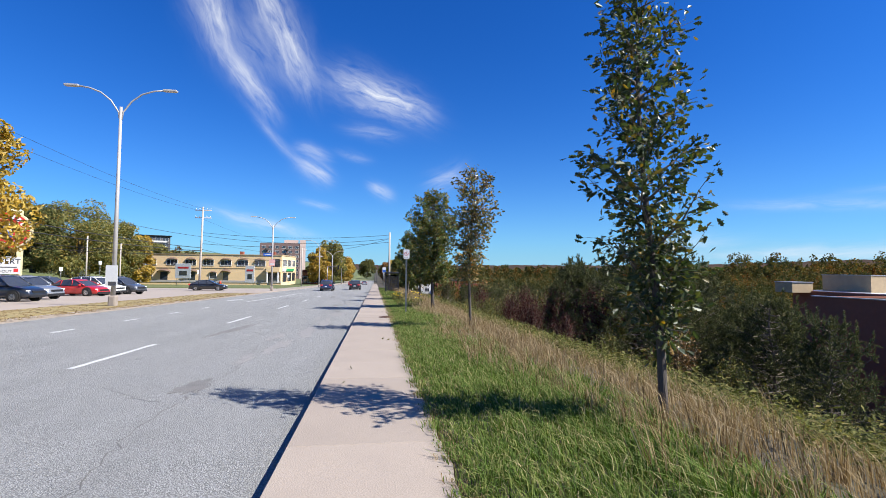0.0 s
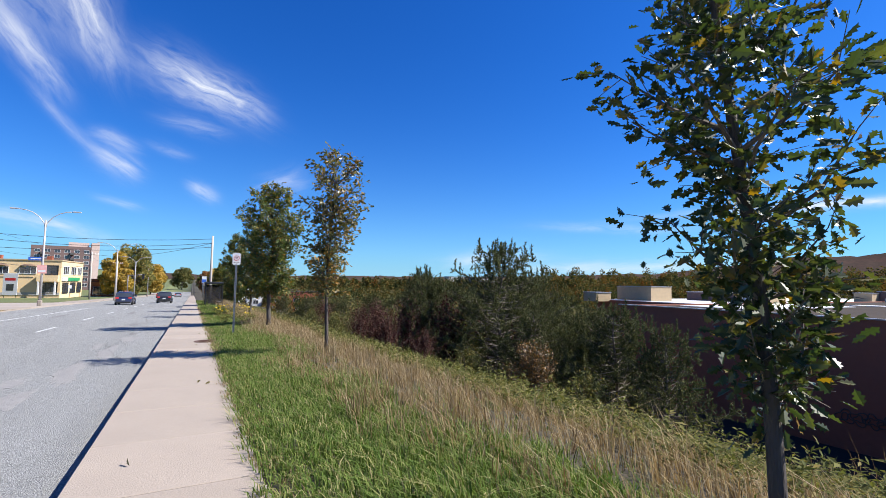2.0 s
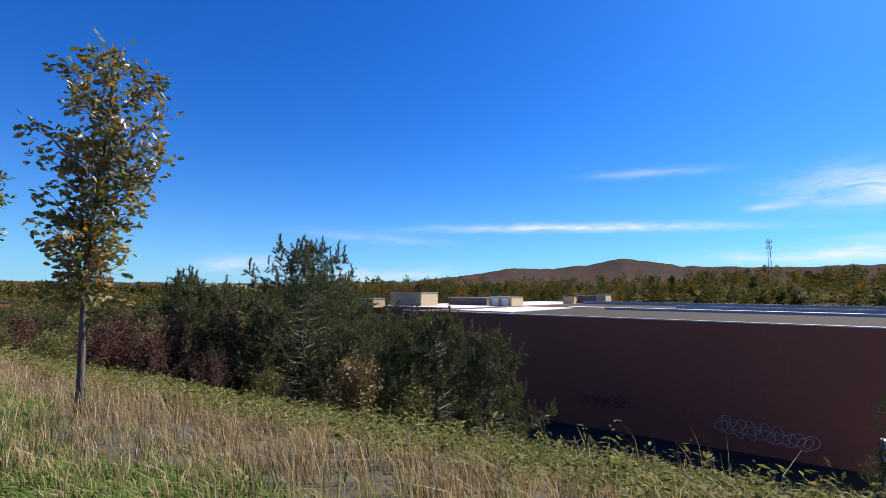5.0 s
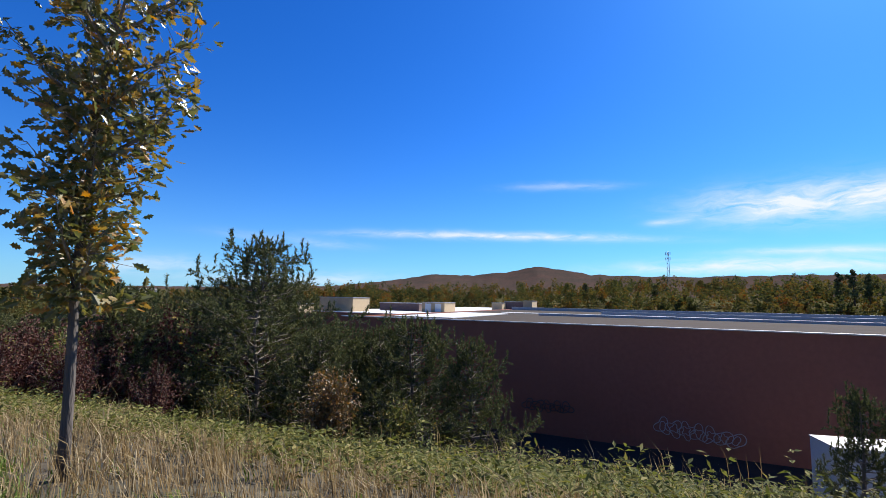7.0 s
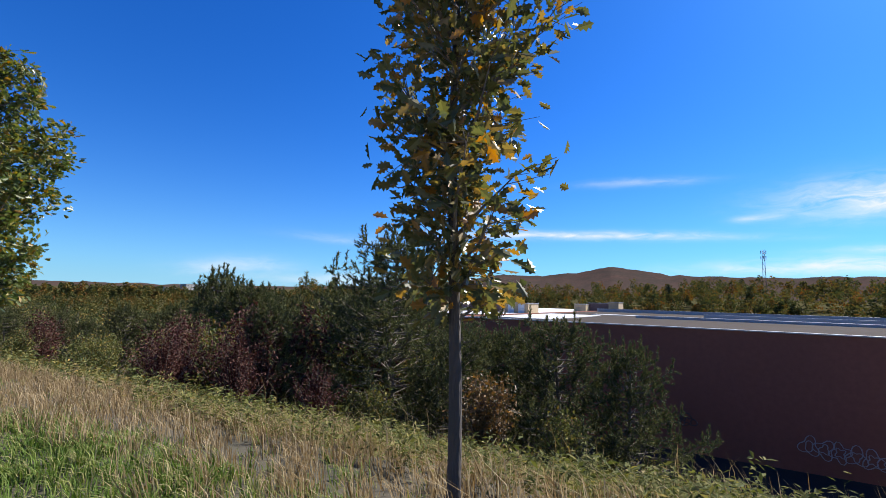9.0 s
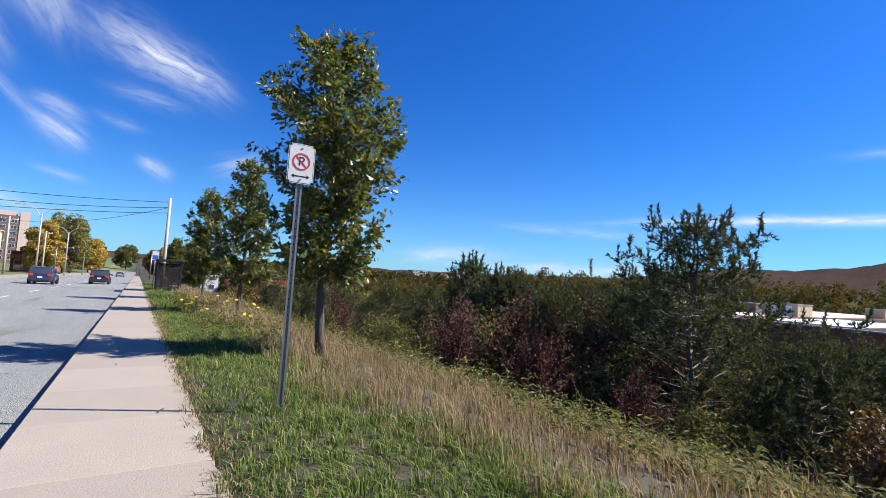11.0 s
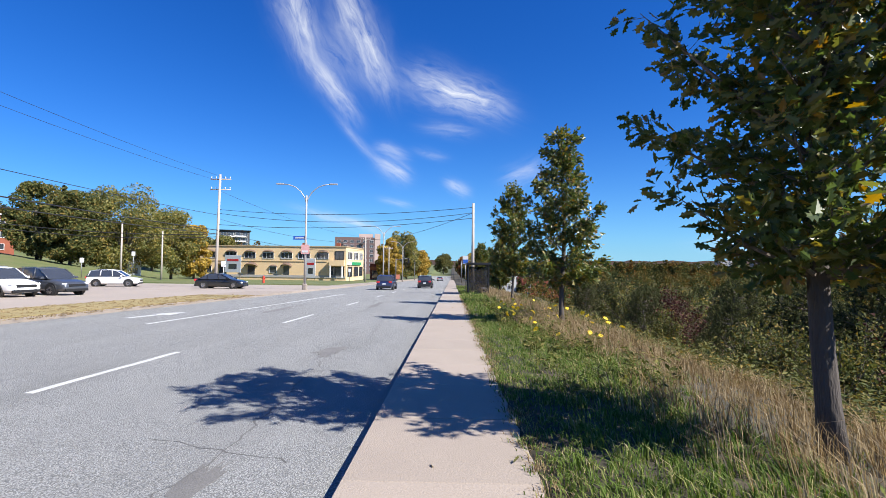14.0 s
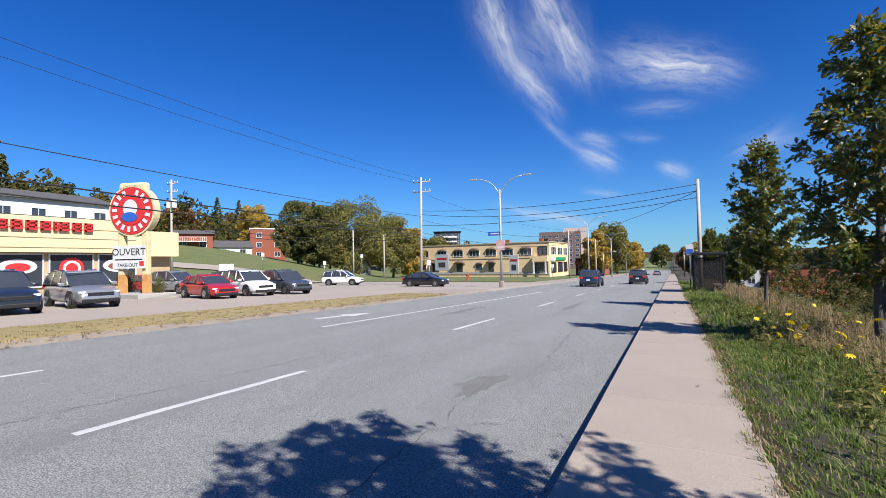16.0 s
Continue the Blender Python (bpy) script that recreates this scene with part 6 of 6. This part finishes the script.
# ---- lamps, poles, wires, signs ----
def street_lamp(x, y, h=10.1, poster=False, banner=False):
    t = thing("street_lamp", x, y, GRADE * y - 0.02, "tall grey twin-arm street lamp on a concrete base", "street lamp", "street lamps")
    block("base", 0, 0, 0.3, 0.4, 0.4, 0.65, M_KERB, t, bevel=0.08)
    tube("pole", [(0, 0, 0.55), (0, 0, h * 0.5), (0, 0, h - 0.6)], [0.13, 0.10, 0.075], M_ALU, t, sides=12)
    for sx in (-1, 1):
        pts = [(0, 0, h - 1.6), (sx * 0.12, 0, h - 0.9), (sx * 0.55, 0, h - 0.25), (sx * 1.1, 0, h + 0.2), (sx * 1.7, 0, h + 0.42), (sx * 2.3, 0, h + 0.5)]
        a = tube("arm", pts, 0.045, M_ALU, t)
        block("lamp_head", sx * 2.6, 0, h + 0.5, 0.75, 0.26, 0.12, M_ALU, t, "flat grey lamp head", bevel=0.03)
    if poster:
        block("poster", -0.05, -0.15, 1.75, 0.62, 0.03, 1.15, M_WHITE, t, "white printed poster tied to the pole")
        block("poster_print", 0.0, -0.17, 1.3, 0.4, 0.01, 0.22, M_GLASS, t, "dark printed area")
    if banner:
        block("banner", 0.0, -0.12, 3.9, 0.8, 0.03, 0.9, mat("faded_banner_cloth", (0.62, 0.3, 0.28), (0.7, 0.45, 0.42), 0.9, scale=3), t, "faded red and white banner")
        block("banner_strip", 0.0, -0.14, 3.7, 0.6, 0.01, 0.2, M_WHITE, t)
        s = block("street_name_sign", -0.55, -0.02, 5.0, 1.3, 0.03, 0.36, M_BLUE, t, "blue street name sign")
        block("sign_writing", -0.55, -0.04, 5.0, 0.9, 0.01, 0.1, M_WHITE, s)
    return t


street_lamp(-14.6, 28.6, 12.0, poster=True)
street_lamp(-14.1, 66.6, 9.7, banner=True)
street_lamp(-12.0, 103, 9.6)
street_lamp(-12.6, 140, 9.6)
street_lamp(-12.6, 178, 9.6)


def utility_pole(x, y, h, arms=2, transformer=False, lean=0.0, z=None):
    t = thing("utility_pole", x, y, gz(x, y) - 0.1 if z is None else z, "weathered wooden utility pole with cross-arms", "utility pole", "utility poles")
    tube("pole", [(0, 0, 0), (lean * 0.5, 0, h / 2), (lean, 0, h)], [0.17, 0.14, 0.11], M_POLE, t, sides=12)
    for k in range(arms):
        z1 = h - 0.5 - 1.1 * k
        tube("cross_arm", [(lean - 1.1, 0.14, z1), (lean + 1.1, 0.14, z1)], 0.06, M_POLE, t, sides=6)
        for sx in (-1, -0.5, 0.5, 1):
            tube("insulator", [(lean + sx, 0.14, z1 + 0.05), (lean + sx, 0.14, z1 + 0.28)], [0.035, 0.045], M_SIDING, t, sides=6)
    if transformer:
        for sx in (-0.55, 0.55):
            bm = bmesh.new()
            bmesh.ops.create_cone(bm, cap_ends=True, segments=16, radius1=0.3, radius2=0.3, depth=1.0, matrix=Matrix.Translation((lean + sx, 0, h - 3.2)))
            part("transformer", bm, M_SIDING, t, "grey transformer can")
    return t


utility_pole(-25.0, 71.0, 12.1, lean=0.2)
utility_pole(-20.2, 12.0, 10.7)
utility_pole(1.9, 65.6, 8.4, 0)
x, y = off(-56.6, 70)
utility_pole(x, y, 12.6, 2, True)
utility_pole(-18.0, 118, 9.5, 1)
utility_pole(-17.5, 150, 9.5, 1)
for az, d, h in ((-37.2, 92, 9), (-33.5, 96, 9)):
    x, y = off(az, d)
    utility_pole(x, y, h, 0)


def wire(a, b, sag, r=0.014):
    pts = []
    for i in range(17):
        u = i / 16
        p = Vector(a).lerp(Vector(b), u)
        p.z -= sag * 4 * u * (1 - u)
        pts.append(p)
    tagged(tube("overhead_wire", pts, r, M_WIRE, sides=4), "thin black overhead cable between poles", "cable", "overhead wires")


PB, PL, PR = (-24.85, 71.0), (-20.2, 12.0), (1.9, 65.6)
for z0, z1, s, r, dx in ((10.0, 9.9, 0.9, 0.012, -0.9), (10.0, 9.9, 0.9, 0.012, 0.9), (6.1, 6.0, 0.5, 0.02, 0), (4.9, 4.4, 0.45, 0.035, 0), (4.3, 4.0, 0.5, 0.03, 0)):
    wire((PL[0] + dx, PL[1], z0), (PB[0] + dx, PB[1], z1), s, r)
for z0, z1, s in ((6.6, 6.4, 0.6), (6.2, 5.9, 0.9), (5.0, 5.4, 0.6)):
    wire((PB[0], PB[1], z0), (PR[0], PR[1], z1), s, 0.022)
wire((PB[0], PB[1], 5.6), (-18.0, 118, 5.6), 0.9, 0.02)
wire((PB[0], PB[1], 8.6), (-18.0, 118, 6.6), 0.9, 0.014)
wire((PB[0], PB[1], 4.2), (-18.0, 118, 4.0), 1.0, 0.03)
wire((-18.0, 118, 6.2), (PR[0], PR[1], 5.9), 0.9, 0.02)
wire((-18.0, 118, 5.6), (-17.5, 150, 5.2), 0.6, 0.02)
x, y = off(-56.6, 70)
wire((PB[0], PB[1], 4.0), (x, y, 7.0), 1.2, 0.035)
wire((PB[0], PB[1], 3.7), (x, y, 6.5), 1.3, 0.03)


def no_parking_sign():
    t = thing("parking_sign", 1.47, 22.45, gz(1.47, 22.45) + 0.0, "no-parking sign plate on galvanised steel channel post", "road sign", turn=-4)
    bm = bmesh.new()
    outline = ((-0.036, -0.0165), (-0.0145, -0.0165), (-0.0145, 0.0125), (0.0145, 0.0125), (0.0145, -0.0165), (0.036, -0.0165),
               (0.036, -0.0115), (0.0195, -0.0115), (0.0195, 0.0175), (-0.0195, 0.0175), (-0.0195, -0.0115), (-0.036, -0.0115))
    face = bm.faces.new([bm.verts.new((px, py, 0)) for px, py in outline])
    up = [g for g in bmesh.ops.extrude_face_region(bm, geom=[face])["geom"] if isinstance(g, bmesh.types.BMVert)]
    bmesh.ops.translate(bm, vec=(0, 0, 2.66), verts=up)
    bmesh.ops.recalc_face_normals(bm, faces=bm.faces)
    o = part("post", bm, M_STEEL, t, "galvanised steel channel post")
    for k in range(16):
        block("post_hole", 0, 0.0113, 1.0 + 0.09 * k, 0.012, 0.003, 0.02, M_BLACK, o)
    bm = bmesh.new()
    box(bm, 0, -0.034, 2.83, 0.30, 0.004, 0.46)
    es = [e for e in bm.edges if abs(e.verts[0].co.y - e.verts[1].co.y) > 0.002]
    bmesh.ops.bevel(bm, geom=es, offset=0.03, segments=5, affect="EDGES")
    plate = part("sign_plate", bm, M_WHITE, t, "white rounded sign plate")
    bm = bmesh.new()
    box(bm, 0, -0.0372, 2.83, 0.284, 0.001, 0.444)
    es = [e for e in bm.edges if abs(e.verts[0].co.y - e.verts[1].co.y) > 0.0005]
    bmesh.ops.bevel(bm, geom=es, offset=0.026, segments=5, affect="EDGES")
    part("border", bm, M_BLACK, plate, "thin black border")
    bm = bmesh.new()
    box(bm, 0, -0.0385, 2.83, 0.274, 0.001, 0.434)
    es = [e for e in bm.edges if abs(e.verts[0].co.y - e.verts[1].co.y) > 0.0005]
    bmesh.ops.bevel(bm, geom=es, offset=0.022, segments=5, affect="EDGES")
    part("face", bm, M_WHITE, plate)
    cz = 2.855
    text_ob("letter_p", "P", 0.15, pose(0, -0.0405, cz, 90), M_BLACK, plate, depth=0.0006)
    vs, fs = [], []
    n = 48
    for i in range(n):
        a = 2 * math.pi * i / n
        for r in (0.1, 0.083):
            vs += [(r * math.cos(a), -0.0425, cz + r * math.sin(a))]
    for i in range(n):
        j = (i + 1) % n
        fs.append((2 * i, 2 * i + 1, 2 * j + 1, 2 * j))
    mesh_ob("red_ring", vs, fs, M_RED, plate)
    o = block("red_bar", 0, 0, 0, 0.175, 0.001, 0.014, M_RED, plate)
    o.matrix_basis = Matrix.Translation((0, -0.0425, cz)) @ Matrix.Rotation(radians(45), 4, "Y")
    az = 2.685
    vs = [(-0.105, -0.041, az), (-0.07, -0.041, az + 0.024), (-0.07, -0.041, az + 0.007), (0.07, -0.041, az + 0.007), (0.07, -0.041, az + 0.024), (0.105, -0.041, az), (0.07, -0.041, az - 0.024), (0.07, -0.041, az - 0.007), (-0.07, -0.041, az - 0.007), (-0.07, -0.041, az - 0.024)]
    mesh_ob("arrow", vs, [tuple(range(10))], M_BLACK, plate)
    for z in (3.01, 2.645):
        part("bolt", disc(bmesh.new(), 0.011, -0.042, 0.006, cz=z, seg=10), M_STEEL, plate)


def bus_shelter():
    t = thing("bus_shelter", 1.3, 60.6, GRADE * 61, "dark-framed glazed bus shelter beside the pavement", "bus shelter")
    W, D, H = 1.75, 3.4, 2.45
    for x in (0.04, W - 0.04):
        for y in (0.04, D / 2, D - 0.04):
            block("post", x, y, H / 2, 0.09, 0.09, H, M_BLACK, t)
    block("roof", W / 2, D / 2, H + 0.09, W + 0.25, D + 0.3, 0.2, M_BLACK, t, "dark flat shelter roof", bevel=0.04)
    g = bpy.data.materials.new("tinted_shelter_glass")
    g.use_nodes = True
    bs = g.node_tree.nodes["Principled BSDF"]
    bs.inputs["Base Color"].default_value, bs.inputs["Roughness"].default_value, bs.inputs["Alpha"].default_value = (0.03, 0.03, 0.035, 1), 0.06, 0.4
    for (cx, cy, sx, sy) in ((W / 2, 0.04, W - 0.2, 0.012), (W / 2, D - 0.04, W - 0.2, 0.012), (W - 0.04, D * 0.25, 0.012, D / 2 - 0.15), (W - 0.04, D * 0.75, 0.012, D / 2 - 0.15)):
        block("pane", cx, cy, 1.25, sx, sy, 2.1, g, t)
    block("bench", W - 0.3, D / 2, 0.45, 0.4, 2.2, 0.06, M_POLE, t)
    for y in (D / 2 - 0.9, D / 2 + 0.9):
        block("bench_leg", W - 0.3, y, 0.21, 0.3, 0.06, 0.42, M_BLACK, t)
    block("bottom_rail", W / 2, 0.04, 0.12, W - 0.1, 0.06, 0.12, M_BLACK, t)
    s = thing("bus_stop_sign", 1.2, 65.0, GRADE * 65, "blue and white bus stop flag on a slim post", "bus stop sign")
    tube("post", [(0, 0, 0), (0, 0, 3.3)], 0.035, M_STEEL, s)
    block("flag", 0.0, -0.05, 3.0, 0.5, 0.03, 0.75, M_WHITE, s)
    block("flag_band", 0.0, -0.07, 2.85, 0.44, 0.01, 0.36, M_BLUE, s)


no_parking_sign()
bus_shelter()


def hydrant(x, y):
    t = thing("fire_hydrant", x, y, gz(x, y) + 0.04, "red fire hydrant on the corner lawn", "hydrant")
    bm = bmesh.new()
    bmesh.ops.create_cone(bm, cap_ends=True, segments=14, radius1=0.18, radius2=0.16, depth=1.0, matrix=Matrix.Translation((0, 0, 0.5)))
    bmesh.ops.create_uvsphere(bm, u_segments=14, v_segments=8, radius=0.18, matrix=Matrix.Translation((0, 0, 1.0)))
    part("barrel", bm, M_HYDRANT, t)
    for a in (0, 90, 180):
        c, s = math.cos(radians(a)), math.sin(radians(a))
        tube("outlet", [(0.1 * c, 0.1 * s, 0.75), (0.3 * c, 0.3 * s, 0.75)], 0.08, M_HYDRANT, t)


hydrant(-29.5, 94.5)


def board(x, y, w, h, z, colour, label, turn=0.0, bars=True, posts=2):
    t = thing("roadside_sign", x, y, gz(x, y), label, "sign", turn=turn)
    for k in ((-1, 1) if posts == 2 else (0,)):
        tube("post", [(k * w * 0.4, 0.06, 0), (k * w * 0.4, 0.06, z)], 0.05, M_STEEL, t)
    p = block("panel", 0, 0, z, w, 0.08, h, colour, t, bevel=0.02)
    if bars:
        block("writing", 0, -0.05, z + h * 0.22, w * 0.7, 0.01, h * 0.12, M_RED, p)
        block("writing", 0, -0.05, z - h * 0.15, w * 0.5, 0.01, h * 0.3, M_GLASS, p)


x, y = off(-26.4, 98)
board(x, y, 3.8, 3.4, 3.4, M_WHITE, "white shop sign board on posts on the lawn", -14)
x, y = off(-17.6, 112)
board(x, y, 2.6, 4.6, 3.0, M_SIDING, "tall pale sign panel before the office", -14)
x, y = off(-51.3, 74)
board(x, y, 1.9, 1.5, 0.9, M_WHITE, "plain white board beside the car park", 50, False)
for az, d, h in ((-40.6, 82, 2.6), (-47.5, 86, 2.6), (-28.0, 58, 2.6), (-13.0, 92, 2.4), (-36.2, 88, 4.2)):
    x, y = off(az, d)
    board(x, y, 0.5, 0.65, h, M_WHITE, "small white road sign on a thin post", -az, False, 1)


def traffic_light(x, y):
    t = thing("traffic_light", x, y, GRADE * y, "traffic light head on a slim steel mast", "traffic light")
    tube("mast", [(0, 0, 0), (0, 0, 5.2)], 0.09, M_STEEL, t)
    tube("arm", [(0, 0, 5.0), (3.0, 0, 5.3)], 0.06, M_STEEL, t)
    block("head", 2.8, -0.1, 4.9, 0.4, 0.3, 1.1, M_BLACK, t, bevel=0.03)


traffic_light(-12.5, 125)
traffic_light(2.2, 132)

# loose bits: iron cover in the pavement, litter, fallen leaves, yellow flowers
bm = bmesh.new()
bmesh.ops.create_cone(bm, cap_ends=True, segments=32, radius1=0.36, radius2=0.36, depth=0.03, matrix=Matrix.Translation((0.52, 19.95, GRADE * 19.95 + 0.0)))
cover = tagged(part("iron_cover", bm, M_IRON), "rusty round iron cover at the pavement edge", "manhole cover")
for k in range(5):
    block("rib", 0.52, 19.95 - 0.24 + 0.12 * k, GRADE * 19.95 + 0.018, 0.5 - 0.08 * abs(k - 2), 0.03, 0.012, M_IRON, cover)


def petals():
    """Coneflower-like yellow blooms on stalks."""
    rng = np.random.default_rng(77)
    spots = [(1.35 + 2.0 * rng.uniform(), 30.6 + 10 * rng.uniform() ** 1.2) for _ in range(40)]
    for k, (x, y) in enumerate(spots):
        h = rng.uniform(0.35, 0.75)
        t = thing("yellow_flower", x, y, gz(x, y), "yellow daisy-like flower on a thin stalk", "flower", "yellow flowers")
        dx, dy = rng.normal(scale=0.06, size=2)
        tube("stalk", [(0, 0, 0), (dx * 0.4, dy * 0.4, h * 0.6), (dx, dy, h)], 0.004, M_WEED, t, sides=4)
        vs, fs = [], []
        for i in range(9):
            a = 2 * math.pi * i / 9
            o = len(vs)
            r, w = 0.062, 0.2
            vs += [(dx, dy, h + 0.004), (dx + r * 0.6 * math.cos(a - w * 1.6), dy + r * 0.6 * math.sin(a - w * 1.6), h + 0.012), (dx + r * math.cos(a), dy + r * math.sin(a), h - 0.004), (dx + r * 0.6 * math.cos(a + w * 1.6), dy + r * 0.6 * math.sin(a + w * 1.6), h + 0.012)]
            fs.append((o, o + 1, o + 2, o + 3))
        tip = Matrix.Translation((dx, dy, h)) @ Matrix.Rotation(rng.uniform(0, 6.28), 4, "Z") @ Matrix.Rotation(rng.uniform(0.3, 1.1), 4, "X") @ Matrix.Translation((-dx, -dy, -h))
        mesh_ob("petal_ring", [tip @ Vector(p) for p in vs], fs, M_PETAL, t)


petals()
rng3 = np.random.default_rng(99)
n = 60
pl = np.column_stack([rng3.uniform(-0.6, 2.6, n), rng3.uniform(1, 45, n), np.zeros(n)])
pl[:, 2] = pl[:, 1] * GRADE + np.where(pl[:, 0] < 0.62, 0.012, 0.09)
v, f = leaf_cloud(pl, np.tile([0.3, 0.9, 0.28], (n, 1)), rng3.uniform(0.06, 0.12, n), rng3)
tagged(mesh_ob("fallen_leaves", v, f, M_RUST), "scattered dry fallen oak leaves", "leaves", kind="stuff")

# ---- pavement slabs ----
pavement = tagged(new("pavement"), "pale concrete pavement of long cast slabs", "pavement", kind="structure")
SLAB = 1.52


def slab_mesh(seed):
    rng = random.Random(seed)
    x0, x1, g = -0.797, 0.665, 0.004
    n = 10
    right = [(x1 + rng.uniform(-0.025, 0.02), g + (SLAB - 2 * g) * i / n) for i in range(n + 1)]
    out = [(x0, g)] + right + [(x0, SLAB - g)]
    c = 0.007
    inner = [(min(max(x, x0 + c), x - c if x > 0 else x + c), min(max(y, g + c), SLAB - g - c)) for x, y in out]
    m = len(out)
    z = lambda y: GRADE * y
    vs = [(x, y, z(y) - 0.006) for x, y in out] + [(x, y, z(y)) for x, y in inner] + [(x, y, z(y) - 0.14) for x, y in out]
    fs = [tuple(range(m, 2 * m))]
    for i in range(m):
        j = (i + 1) % m
        fs += [(i, j, m + j, m + i), (2 * m + i, 2 * m + j, j, i)]
    me = bpy.data.meshes.new("slab")
    me.from_pydata(vs, [], fs)
    me.materials.append(M_CONCRETE)
    return me


slabs = [slab_mesh(k) for k in range(6)]
rs = random.Random(2)
for k in range(-6, 140):
    o = new("slab", slabs[rs.randrange(6)])
    y = k * SLAB
    o.matrix_basis = pose(0, y, GRADE * y + rs.uniform(-0.003, 0.003))
    o.parent = pavement
